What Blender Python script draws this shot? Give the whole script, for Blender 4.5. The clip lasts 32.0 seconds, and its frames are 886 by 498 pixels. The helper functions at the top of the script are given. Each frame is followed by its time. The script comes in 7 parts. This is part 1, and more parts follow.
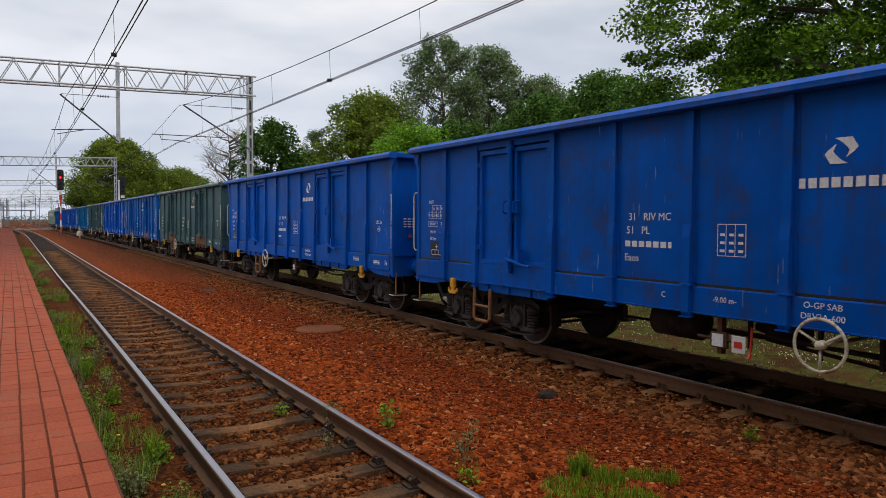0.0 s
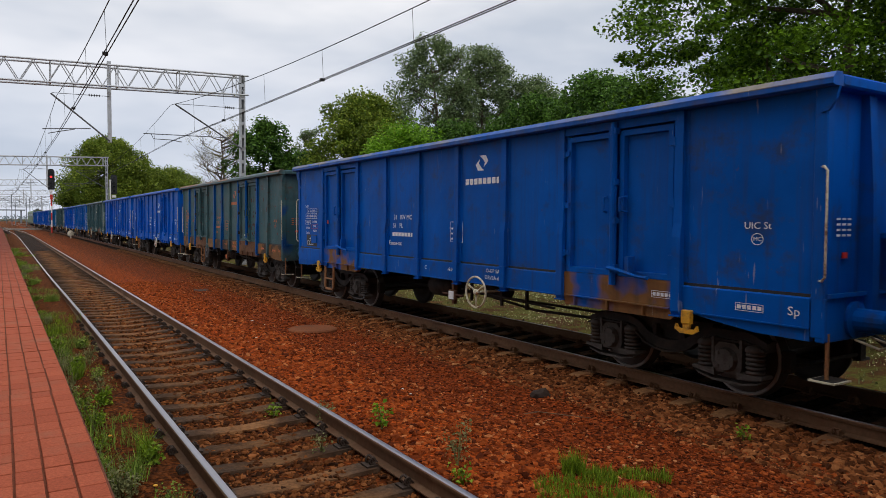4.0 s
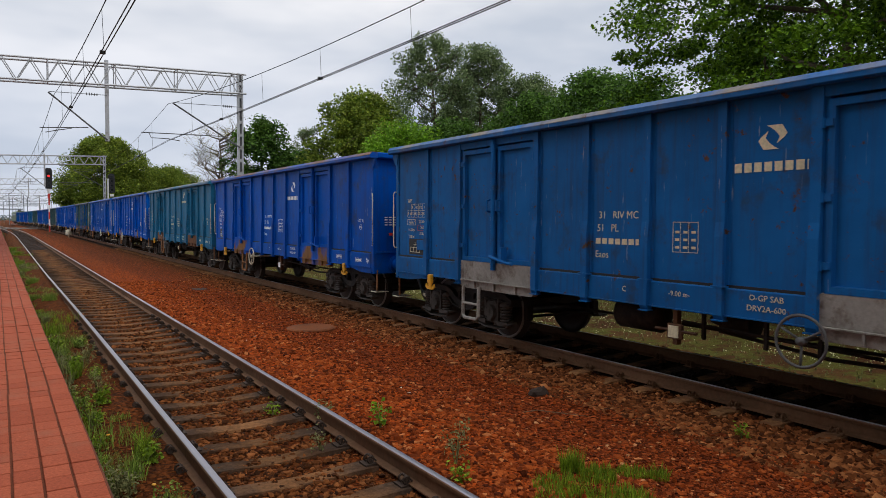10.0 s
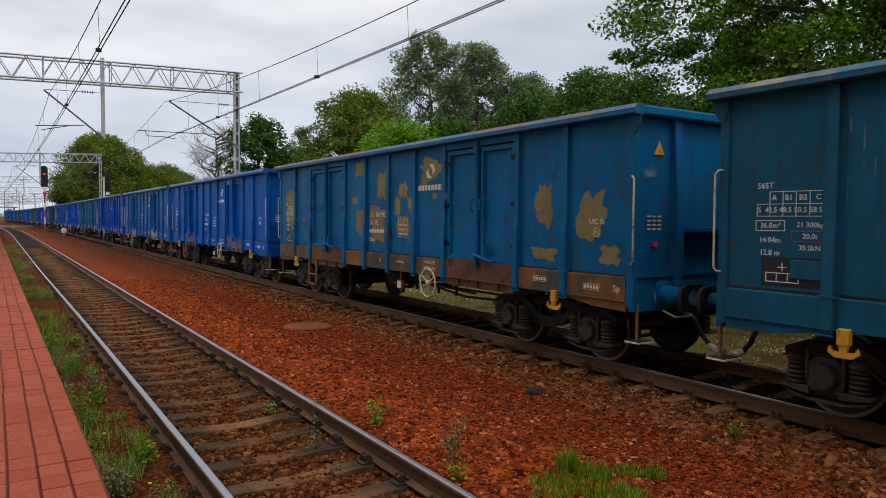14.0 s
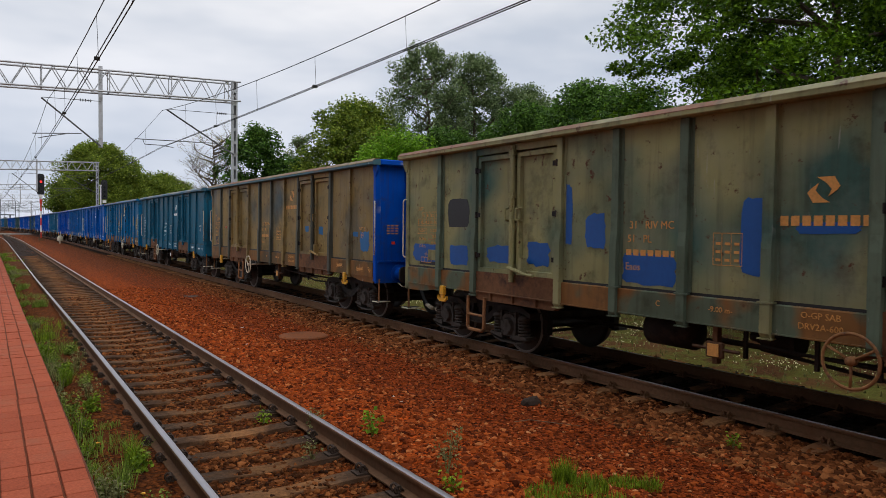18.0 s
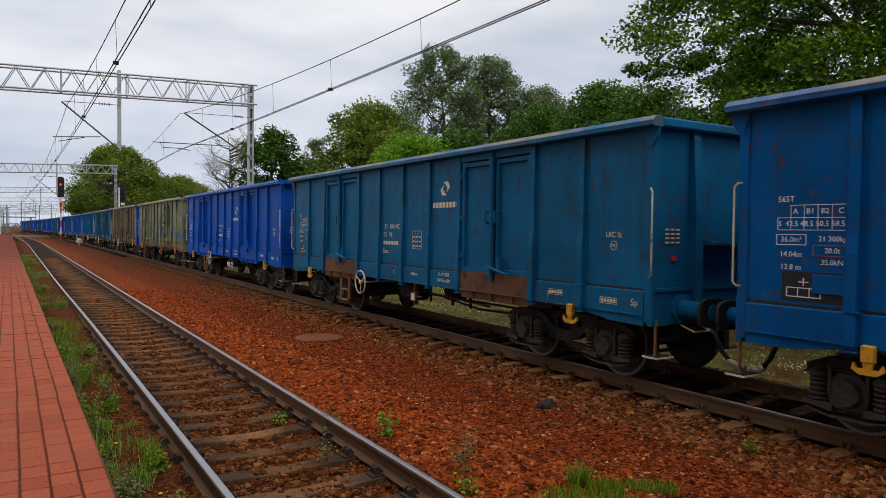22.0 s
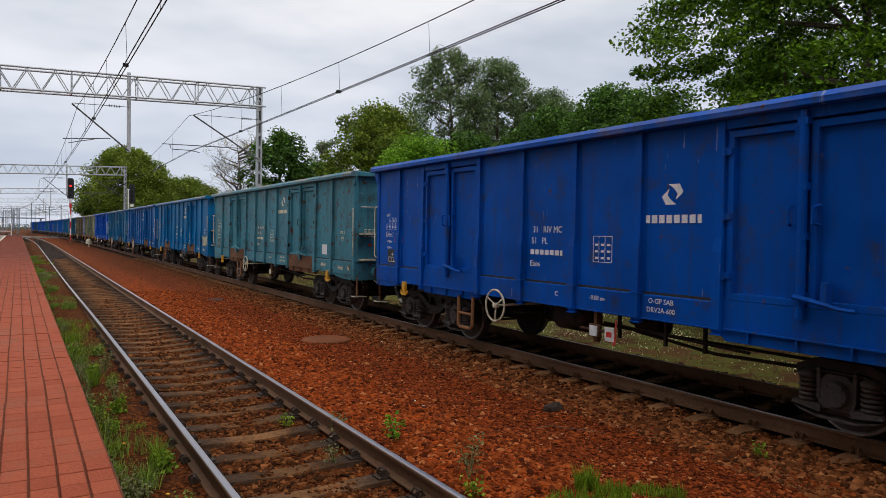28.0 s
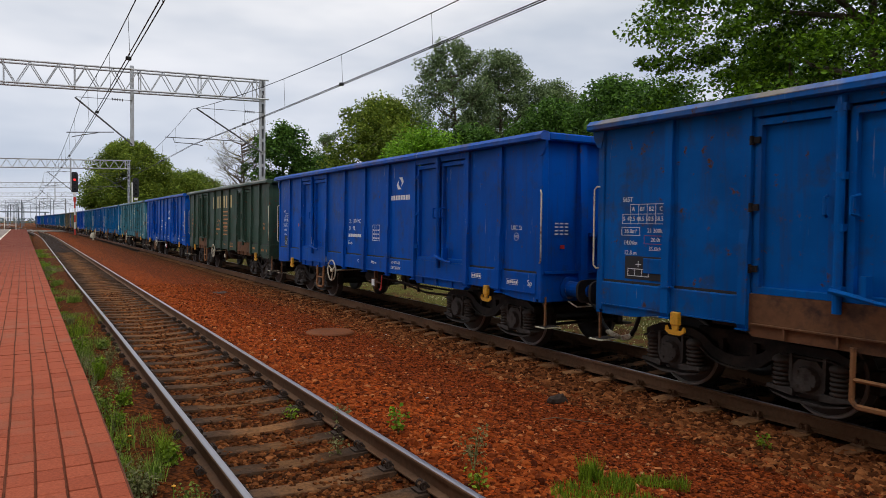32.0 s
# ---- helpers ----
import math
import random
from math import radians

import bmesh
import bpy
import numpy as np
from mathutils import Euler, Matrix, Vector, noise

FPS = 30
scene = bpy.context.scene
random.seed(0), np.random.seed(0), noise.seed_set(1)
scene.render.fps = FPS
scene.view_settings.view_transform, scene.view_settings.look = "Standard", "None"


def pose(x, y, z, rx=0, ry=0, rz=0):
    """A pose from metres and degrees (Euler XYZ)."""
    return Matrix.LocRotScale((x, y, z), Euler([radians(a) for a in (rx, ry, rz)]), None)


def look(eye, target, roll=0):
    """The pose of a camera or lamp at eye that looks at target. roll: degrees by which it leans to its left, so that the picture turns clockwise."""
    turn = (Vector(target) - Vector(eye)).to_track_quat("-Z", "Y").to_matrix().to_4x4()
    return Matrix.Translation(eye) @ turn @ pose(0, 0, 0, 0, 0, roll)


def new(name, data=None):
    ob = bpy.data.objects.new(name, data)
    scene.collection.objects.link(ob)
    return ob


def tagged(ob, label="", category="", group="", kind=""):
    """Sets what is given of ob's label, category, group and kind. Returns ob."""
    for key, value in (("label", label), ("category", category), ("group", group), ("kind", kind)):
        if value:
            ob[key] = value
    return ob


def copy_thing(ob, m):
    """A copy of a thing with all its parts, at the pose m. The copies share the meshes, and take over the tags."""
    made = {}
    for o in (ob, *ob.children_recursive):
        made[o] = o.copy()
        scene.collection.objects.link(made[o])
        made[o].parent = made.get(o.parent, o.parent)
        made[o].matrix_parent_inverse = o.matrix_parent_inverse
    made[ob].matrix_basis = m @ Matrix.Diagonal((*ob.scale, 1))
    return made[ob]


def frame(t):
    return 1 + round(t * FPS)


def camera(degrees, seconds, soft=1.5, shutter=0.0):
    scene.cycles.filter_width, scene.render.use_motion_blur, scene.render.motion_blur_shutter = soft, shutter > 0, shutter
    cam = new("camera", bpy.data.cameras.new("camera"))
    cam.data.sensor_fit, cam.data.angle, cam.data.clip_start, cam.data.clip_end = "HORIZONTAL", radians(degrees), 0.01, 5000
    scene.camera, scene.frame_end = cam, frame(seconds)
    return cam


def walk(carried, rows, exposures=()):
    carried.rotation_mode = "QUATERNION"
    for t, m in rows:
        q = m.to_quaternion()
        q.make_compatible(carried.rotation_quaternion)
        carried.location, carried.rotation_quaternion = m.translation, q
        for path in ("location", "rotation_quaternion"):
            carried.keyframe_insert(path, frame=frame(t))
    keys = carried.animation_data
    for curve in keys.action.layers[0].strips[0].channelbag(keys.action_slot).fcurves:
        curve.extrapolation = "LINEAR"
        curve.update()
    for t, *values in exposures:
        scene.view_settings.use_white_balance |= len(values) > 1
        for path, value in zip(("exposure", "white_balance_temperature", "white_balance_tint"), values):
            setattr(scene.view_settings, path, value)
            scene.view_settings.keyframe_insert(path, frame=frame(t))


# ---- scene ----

# One plan: x across the tracks, y along them, z = 0 at the top of the rails.
EYE = (0.0, 0.0, 2.04)
NEAR_TRACK, TRAIN_TRACK = 2.135, 8.13
PITCH_LEN = 14.04


def aim(yaw, down, lean):
    y, p = radians(yaw), radians(down)
    d = Vector((math.sin(y) * math.cos(p), math.cos(y) * math.cos(p), -math.sin(p)))
    return look(EYE, Vector(EYE) + d, -lean)


cam = camera(65.2, 32.0, soft=0.35, shutter=0.04)
walk(cam, [(t, aim(a, b, c)) for t, a, b, c in (
    (0, 31.76, 2.33, -0.28), (0.5, 31.92, 2.33, -0.29), (1, 32.02, 2.32, -0.29), (1.5, 32.01, 2.32, -0.28), (2, 32.03, 2.32, -0.30),
    (2.5, 32.16, 2.32, -0.35), (3, 32.30, 2.33, -0.30), (3.5, 32.35, 2.34, -0.28), (5.5, 32.24, 2.39, -0.25), (6, 32.28, 2.41, -0.18),
    (6.5, 32.45, 2.41, -0.14), (7, 32.54, 2.39, -0.15), (7.5, 32.53, 2.40, -0.12), (8, 32.48, 2.41, -0.12), (8.5, 32.43, 2.44, -0.20),
    (9, 32.39, 2.45, -0.27), (9.5, 32.44, 2.47, -0.23), (10, 32.48, 2.46, -0.22), (10.5, 32.68, 2.49, -0.17), (11, 32.90, 2.50, -0.30),
    (11.5, 32.87, 2.50, -0.30), (12, 32.82, 2.52, -0.25), (12.5, 32.78, 2.55, -0.31), (13, 32.75, 2.57, -0.30), (13.5, 32.75, 2.57, -0.30),
    (14, 32.76, 2.56, -0.31), (14.5, 32.89, 2.45, -0.27), (16.5, 33.17, 2.12, -0.26), (17, 33.13, 2.13, -0.42), (17.5, 33.08, 1.96, -0.44),
    (18, 33.02, 1.74, -0.62), (18.5, 32.98, 1.72, -0.77), (19, 32.71, 1.74, -0.80), (19.5, 32.10, 1.76, -0.74), (20, 31.98, 1.76, -0.74),
    (20.5, 31.92, 1.77, -0.71), (21, 31.87, 1.76, -0.71), (21.5, 31.82, 1.65, -0.68), (22, 31.78, 1.57, -0.60), (22.5, 31.72, 1.57, -0.60),
    (23, 31.68, 1.61, -0.54), (23.5, 31.64, 1.52, -0.49), (24, 31.58, 1.32, -0.48), (24.5, 31.53, 1.27, -0.49), (25, 31.49, 1.29, -0.49),
    (25.5, 31.44, 1.32, -0.50), (27.5, 31.22, 1.37, -0.82), (28, 31.17, 1.38, -0.80), (28.5, 31.13, 1.40, -0.77), (29, 31.10, 1.41, -0.77),
    (29.5, 31.03, 1.45, -0.77), (30, 30.99, 1.59, -0.72), (30.5, 30.94, 1.81, -0.73), (31, 30.89, 1.95, -0.69), (31.5, 30.86, 1.99, -0.64),
    (32, 30.88, 2.01, -0.60)
)], exposures=((0.0, 0.0), (32.0, 0.0)))

# ---- sky and light: overcast ----
world = bpy.data.worlds.new("overcast_sky")
scene.world = world
world.use_nodes = True
wn, wl = world.node_tree.nodes, world.node_tree.links
wn.clear()
w_out = wn.new("ShaderNodeOutputWorld")
w_bg = wn.new("ShaderNodeBackground")
w_sky = wn.new("ShaderNodeTexSky")
w_sky.sky_type = "NISHITA"
w_sky.sun_disc = False
w_sky.sun_elevation, w_sky.sun_rotation = radians(55), radians(170)
w_tc = wn.new("ShaderNodeTexCoord")
w_map = wn.new("ShaderNodeMapping")
w_map.inputs["Scale"].default_value = (1.0, 1.0, 3.2)
w_no = wn.new("ShaderNodeTexNoise")
w_no.inputs["Scale"].default_value = 2.6
w_no.inputs["Detail"].default_value = 4.0
w_no.inputs["Roughness"].default_value = 0.5
w_ramp = wn.new("ShaderNodeValToRGB")
w_ramp.color_ramp.elements[0].position, w_ramp.color_ramp.elements[0].color = 0.34, (0.62, 0.67, 0.76, 1)
w_ramp.color_ramp.elements[1].position, w_ramp.color_ramp.elements[1].color = 0.62, (0.97, 0.97, 1.0, 1)
w_gain = wn.new("ShaderNodeVectorMath")
w_gain.operation = "SCALE"
w_gain.inputs["Scale"].default_value = 9.7
w_sep = wn.new("ShaderNodeSeparateXYZ")
w_up = wn.new("ShaderNodeMapRange")
w_up.interpolation_type = "SMOOTHSTEP"
for key, v in (("From Min", 0.3), ("From Max", 1.0), ("To Min", 1.0), ("To Max", 1.9)):
    w_up.inputs[key].default_value = v
w_lift = wn.new("ShaderNodeVectorMath")
w_lift.operation = "SCALE"
w_mix = wn.new("ShaderNodeMix")
w_mix.data_type = "RGBA"
w_mix.inputs["Factor"].default_value = 0.92
w_bg.inputs["Strength"].default_value = 0.1
wl.new(w_tc.outputs["Generated"], w_map.inputs["Vector"])
wl.new(w_map.outputs["Vector"], w_no.inputs["Vector"])
wl.new(w_no.outputs["Fac"], w_ramp.inputs["Fac"])
wl.new(w_ramp.outputs["Color"], w_gain.inputs[0])
wl.new(w_sky.outputs["Color"], w_mix.inputs["A"])
wl.new(w_tc.outputs["Generated"], w_sep.inputs[0])
wl.new(w_sep.outputs["Z"], w_up.inputs["Value"])
wl.new(w_gain.outputs["Vector"], w_lift.inputs[0])
wl.new(w_up.outputs["Result"], w_lift.inputs["Scale"])
w_low = wn.new("ShaderNodeMapRange")
for key, v in (("From Min", 0.0), ("From Max", 0.3), ("To Min", 1.0), ("To Max", 0.0)):
    w_low.inputs[key].default_value = v
w_haze = wn.new("ShaderNodeMix")
w_haze.data_type, w_haze.blend_type = "RGBA", "MULTIPLY"
w_haze.inputs["B"].default_value = (0.84, 0.88, 0.97, 1)
wl.new(w_sep.outputs["Z"], w_low.inputs["Value"])
wl.new(w_low.outputs["Result"], w_haze.inputs["Factor"])
wl.new(w_lift.outputs["Vector"], w_haze.inputs["A"])
wl.new(w_haze.outputs["Result"], w_mix.inputs["B"])
wl.new(w_mix.outputs["Result"], w_bg.inputs["Color"])
wl.new(w_bg.outputs["Background"], w_out.inputs["Surface"])

sun_data = bpy.data.lights.new("sun", "SUN")
sun_data.energy, sun_data.angle, sun_data.color = 0.5, radians(30), (1.0, 0.95, 0.88)
sun = new("sun", sun_data)
sun.matrix_world = look((6, -30, 44), (0, 0, 0))


# ---- materials ----
def nodes_of(name, gloss=0.5):
    m = bpy.data.materials.new(name)
    m.use_nodes = True
    nt = m.node_tree
    nt.nodes["Principled BSDF"].inputs["Specular IOR Level"].default_value = gloss
    return m, nt, nt.nodes["Principled BSDF"]


def add(nt, kind, **values):
    n = nt.nodes.new(kind)
    for k, v in values.items():
        n.inputs[k.replace("_", " ")].default_value = v
    return n


def coords(nt, scale=(1, 1, 1)):
    tc = nt.nodes.new("ShaderNodeTexCoord")
    mp = nt.nodes.new("ShaderNodeMapping")
    mp.inputs["Scale"].default_value = scale
    nt.links.new(tc.outputs["Object"], mp.inputs["Vector"])
    return mp.outputs["Vector"]


def noise_at(nt, vec, scale, detail=4.0, rough=0.55):
    n = add(nt, "ShaderNodeTexNoise", Scale=scale, Detail=detail, Roughness=rough)
    nt.links.new(vec, n.inputs["Vector"])
    return n.outputs["Fac"]


def ramp(nt, fac, *stops):
    r = nt.nodes.new("ShaderNodeValToRGB")
    el = r.color_ramp.elements
    while len(el) < len(stops):
        el.new(0.5)
    for e, (p, c) in zip(el, stops):
        e.position, e.color = p, (*c, 1) if len(c) == 3 else c
    nt.links.new(fac, r.inputs["Fac"])
    return r.outputs["Color"]


def blend(nt, fac, a, b, mode="MIX"):
    m = nt.nodes.new("ShaderNodeMix")
    m.data_type, m.blend_type = "RGBA", mode
    for key, v in (("Factor", fac), ("A", a), ("B", b)):
        if isinstance(v, (int, float)):
            m.inputs[key].default_value = v
        elif isinstance(v, tuple):
            m.inputs[key].default_value = (*v, 1) if len(v) == 3 else v
        else:
            nt.links.new(v, m.inputs[key])
    return m.outputs["Result"]


def times(nt, a, b, op="MULTIPLY"):
    m = nt.nodes.new("ShaderNodeMath")
    m.operation = op
    for i, v in enumerate((a, b)):
        if isinstance(v, (int, float)):
            m.inputs[i].default_value = v
        else:
            nt.links.new(v, m.inputs[i])
    return m.outputs[0]


def bump(nt, bsdf, height, strength=0.3, dist=0.01):
    b = add(nt, "ShaderNodeBump", Strength=strength, Distance=dist)
    nt.links.new(height, b.inputs["Height"])
    nt.links.new(b.outputs["Normal"], bsdf.inputs["Normal"])


W = (1, 1, 1)
K = (0, 0, 0)


def plain(name, colour, rough=0.6, metal=0.0, vary=0.35, scale=6.0, dirt=None, relief=0.15, dist=0.004):
    """A surface of one stuff, with grain and stains at two scales."""
    m, nt, bs = nodes_of(name, 0.4 if rough < 0.6 else 0.15)
    v = coords(nt)
    big, fine = noise_at(nt, v, scale * 0.25, 3), noise_at(nt, v, scale * 5, 5)
    lo = tuple(c * (1 - vary) for c in colour)
    hi = tuple(min(1, c * (1 + vary)) for c in colour)
    c = ramp(nt, big, (0.3, lo), (0.7, hi))
    c = blend(nt, 0.35, c, ramp(nt, fine, (0.3, lo), (0.7, hi)))
    if dirt:
        c = blend(nt, ramp(nt, noise_at(nt, v, scale, 6, 0.65), (0.5, K), (0.68, W)), c, dirt)
    nt.links.new(c, bs.inputs["Base Color"])
    bs.inputs["Roughness"].default_value, bs.inputs["Metallic"].default_value = rough, metal
    bump(nt, bs, fine, relief, dist)
    return m


def wagon_paint(name, patch=None, patch_scale=0.55, patch_from=0.5, worn=(0.10, 0.05, 0.03), fade=0.0, soft_edge=0.025, sheen=0.06):
    """Weathered body paint: its colour is the object's own colour, its wear the object's alpha."""
    m, nt, bs = nodes_of(name)
    info = nt.nodes.new("ShaderNodeObjectInfo")
    v = coords(nt)
    seed = times(nt, info.outputs["Alpha"], 41.0)
    shift = nt.nodes.new("ShaderNodeVectorMath")
    nt.links.new(v, shift.inputs[0])
    comb = nt.nodes.new("ShaderNodeCombineXYZ")
    nt.links.new(seed, comb.inputs["Y"])
    nt.links.new(comb.outputs[0], shift.inputs[1])
    v = shift.outputs[0]
    base = blend(nt, 1.0, info.outputs["Color"], (1.08, 1.08, 1.08), "MULTIPLY")
    if patch:
        f = noise_at(nt, v, patch_scale, 2.5, 0.45)
        base = blend(nt, ramp(nt, f, (patch_from, K), (patch_from + soft_edge, W)), base, patch)
    cloud = noise_at(nt, v, 0.8, 5, 0.6)
    base = blend(nt, 0.55, base, ramp(nt, cloud, (0.3, (0.6, 0.6, 0.6)), (0.7, (1.3, 1.3, 1.3))), "MULTIPLY")
    st = nt.nodes.new("ShaderNodeMapping")
    st.inputs["Scale"].default_value = (9, 9, 0.6)
    nt.links.new(v, st.inputs["Vector"])
    streak = noise_at(nt, st.outputs["Vector"], 1.0, 4, 0.6)
    grime = ramp(nt, streak, (0.50, K), (0.78, (0.45, 0.45, 0.45)))
    base = blend(nt, grime, base, (0.04, 0.034, 0.026))
    smudge = ramp(nt, noise_at(nt, v, 2.6, 5, 0.65), (0.54, K), (0.72, (0.6, 0.6, 0.6)))
    base = blend(nt, smudge, base, (0.045, 0.044, 0.026))
    chalk = ramp(nt, noise_at(nt, v, 60.0, 2, 0.5), (0.74, K), (0.80, (0.3, 0.3, 0.3)))
    base = blend(nt, chalk, base, (0.4, 0.4, 0.38))
    sc = nt.nodes.new("ShaderNodeMapping")
    sc.inputs["Scale"].default_value = (1.0, 30.0, 2.5)
    nt.links.new(v, sc.inputs["Vector"])
    scuff = times(nt, ramp(nt, noise_at(nt, sc.outputs["Vector"], 1.0, 2, 0.5), (0.70, K), (0.73, W)), ramp(nt, noise_at(nt, v, 1.1, 3), (0.5, K), (0.6, (0.45, 0.45, 0.45))))
    base = blend(nt, scuff, base, (0.42, 0.42, 0.40))
    if fade:
        base = blend(nt, ramp(nt, noise_at(nt, v, 1.7, 6, 0.7), (0.45, K), (0.75, (fade, fade, fade))), base, (0.25, 0.24, 0.2))
    spots = noise_at(nt, v, 5.5, 6, 0.72)
    lim = times(nt, 0.735, times(nt, info.outputs["Alpha"], 0.17), "SUBTRACT")
    gate = times(nt, times(nt, spots, lim, "SUBTRACT"), 18.0)
    gate_c = nt.nodes.new("ShaderNodeClamp")
    nt.links.new(gate, gate_c.inputs["Value"])
    base = blend(nt, gate_c.outputs[0], base, worn)
    nt.links.new(base, bs.inputs["Base Color"])
    rough = ramp(nt, cloud, (0.3, (0.36, 0.36, 0.36)), (0.75, (0.6, 0.6, 0.6)))
    nt.links.new(rough, bs.inputs["Roughness"])
    bs.inputs["Specular IOR Level"].default_value = sheen
    dent = noise_at(nt, v, 1.6, 2, 0.4)
    bump(nt, bs, times(nt, dent, times(nt, spots, 0.06), "ADD"), 0.75, 0.045)
    return m


def own_colour(name, rough=0.6):
    """Stencilled marking paint in the object's own colour, a little worn."""
    m, nt, bs = nodes_of(name)
    info = nt.nodes.new("ShaderNodeObjectInfo")
    v = coords(nt)
    f = noise_at(nt, v, 30, 4)
    c = blend(nt, ramp(nt, f, (0.35, (0.8, 0.8, 0.8)), (0.6, W)), (0.0, 0.0, 0.0), info.outputs["Color"])
    nt.links.new(c, bs.inputs["Base Color"])
    bs.inputs["Roughness"].default_value = rough
    return m


def leaf_mat(name, a, b, yellow=0.0):
    m, nt, bs = nodes_of(name, 0.12)
    geo = nt.nodes.new("ShaderNodeNewGeometry")
    c = ramp(nt, geo.outputs["Random Per Island"], (0.0, a), (0.75, b), (1.0, tuple(x * 1.6 for x in b)))
    big = noise_at(nt, coords(nt), 0.35, 2)
    c = blend(nt, 0.6, c, ramp(nt, big, (0.3, (0.5, 0.55, 0.5)), (0.7, (1.3, 1.25, 1.0))), "MULTIPLY")
    nt.links.new(c, bs.inputs["Base Color"])
    bs.inputs["Roughness"].default_value = 0.5
    tr = nt.nodes.new("ShaderNodeBsdfTranslucent")
    nt.links.new(c, tr.inputs["Color"])
    mx = nt.nodes.new("ShaderNodeMixShader")
    mx.inputs["Fac"].default_value = 0.35
    out = nt.nodes["Material Output"]
    nt.links.new(bs.outputs[0], mx.inputs[1])
    nt.links.new(tr.outputs[0], mx.inputs[2])
    nt.links.new(mx.outputs[0], out.inputs["Surface"])
    return m


def stone_mat(name, *stops):
    m, nt, bs = nodes_of(name, 0.08)
    geo = nt.nodes.new("ShaderNodeNewGeometry")
    c = ramp(nt, geo.outputs["Random Per Island"], *stops)
    f = noise_at(nt, coords(nt), 25, 5, 0.6)
    c = blend(nt, 0.6, c, ramp(nt, f, (0.3, (0.55, 0.55, 0.55)), (0.7, (1.3, 1.3, 1.3))), "MULTIPLY")
    nt.links.new(c, bs.inputs["Base Color"])
    bs.inputs["Roughness"].default_value = 0.9
    bump(nt, bs, f, 0.5, 0.008)
    return m


def piece_mat(name, a, b, rough=0.85, scale=14.0, dirt=(0.03, 0.02, 0.018), amount=0.62):
    """For separate pieces: each its own tone by the object's random number."""
    m, nt, bs = nodes_of(name, 0.03)
    info = nt.nodes.new("ShaderNodeObjectInfo")
    c = blend(nt, info.outputs["Random"], a, b)
    tc = nt.nodes.new("ShaderNodeTexCoord")
    geo = nt.nodes.new("ShaderNodeNewGeometry")
    f = noise_at(nt, geo.outputs["Position"], scale, 6, 0.65)
    c = blend(nt, 0.7, c, ramp(nt, f, (0.25, (0.5, 0.5, 0.5)), (0.75, (1.35, 1.35, 1.35))), "MULTIPLY")
    # the tone blends to a darker red as y grows
    far_tone = nt.nodes.new("ShaderNodeSeparateXYZ")
    nt.links.new(geo.outputs["Position"], far_tone.inputs[0])
    c = blend(nt, ramp(nt, times(nt, far_tone.outputs["Y"], 0.02), (0.16, K), (0.9, (0.75, 0.75, 0.75))), c, (0.10, 0.030, 0.024))
    g = noise_at(nt, geo.outputs["Position"], 1.7, 6, 0.7)
    c = blend(nt, ramp(nt, g, (amount - 0.12, K), (amount + 0.1, W)), c, dirt)
    nt.links.new(c, bs.inputs["Base Color"])
    bs.inputs["Roughness"].default_value = rough
    bump(nt, bs, f, 0.45, 0.006)
    return m


M_PAINT = wagon_paint("weathered_wagon_paint")
M_RIMPAINT = wagon_paint("worn_rim_paint", (0.11, 0.075, 0.055), 1.6, 0.56, fade=0.22, soft_edge=0.25, sheen=0.12)
M_RIMTOP = wagon_paint("dusty_rim_edge_paint", (0.24, 0.21, 0.17), 1.1, 0.43, fade=0.4, soft_edge=0.2, sheen=0.2)
M_RIMRUST = wagon_paint("rusty_rim_edge_paint", (0.20, 0.095, 0.05), 0.8, 0.36, fade=0.2, soft_edge=0.22, sheen=0.2)
M_SILLPAINT = wagon_paint("rust_stained_sill_paint", (0.21, 0.10, 0.036), 1.6, 0.47, fade=0.05, soft_edge=0.10)
M_OLIVE = wagon_paint("faded_olive_paint", (0.06, 0.125, 0.105), 0.7, 0.47, fade=0.30, soft_edge=0.2)
M_RUSTED = wagon_paint("brown_dusty_paint", (0.03, 0.062, 0.075), 0.6, 0.55, fade=0.25, soft_edge=0.2)
M_GREYED = wagon_paint("greyed_wagon_paint", (0.006, 0.06, 0.2), 0.5, 0.68, fade=0.2, worn=(0.14, 0.03, 0.02))
M_MARK = own_colour("stencil_paint")
M_RUSTPLATE = plain("rusty_plate", (0.15, 0.072, 0.036), 0.8, 0.0, 0.5, 3.0, (0.05, 0.03, 0.025))
M_UNDER = plain("grimy_running_gear", (0.026, 0.022, 0.020), 0.7, 0.05, 0.6, 5.0, (0.05, 0.036, 0.027), 0.4, 0.01)
M_AXLEBOX = plain("dusty_grey_casting", (0.080, 0.070, 0.063), 0.75, 0.05, 0.45, 7.0, (0.045, 0.036, 0.030), 0.5, 0.02)
M_SPRING = plain("dusty_spring_steel", (0.07, 0.060, 0.054), 0.65, 0.2, 0.4, 6.0, (0.10, 0.06, 0.04))
M_WHEEL = plain("wheel_steel", (0.05, 0.044, 0.04), 0.5, 0.2, 0.4, 6.0)
M_RIM = plain("polished_tread", (0.30, 0.29, 0.28), 0.4, 0.3, 0.2, 8.0)
M_HINGE = plain("dark_greasy_hinge", (0.016, 0.015, 0.016), 0.6, 0.2, 0.5, 9.0, (0.07, 0.035, 0.02))
M_BLACK = plain("black_rubber_and_gap_shade", (0.014, 0.014, 0.015), 0.55, 0.0, 0.4, 8.0)
M_CREAM = plain("cream_paint", (0.62, 0.57, 0.42), 0.55, 0.0, 0.25, 9.0, (0.20, 0.12, 0.07))
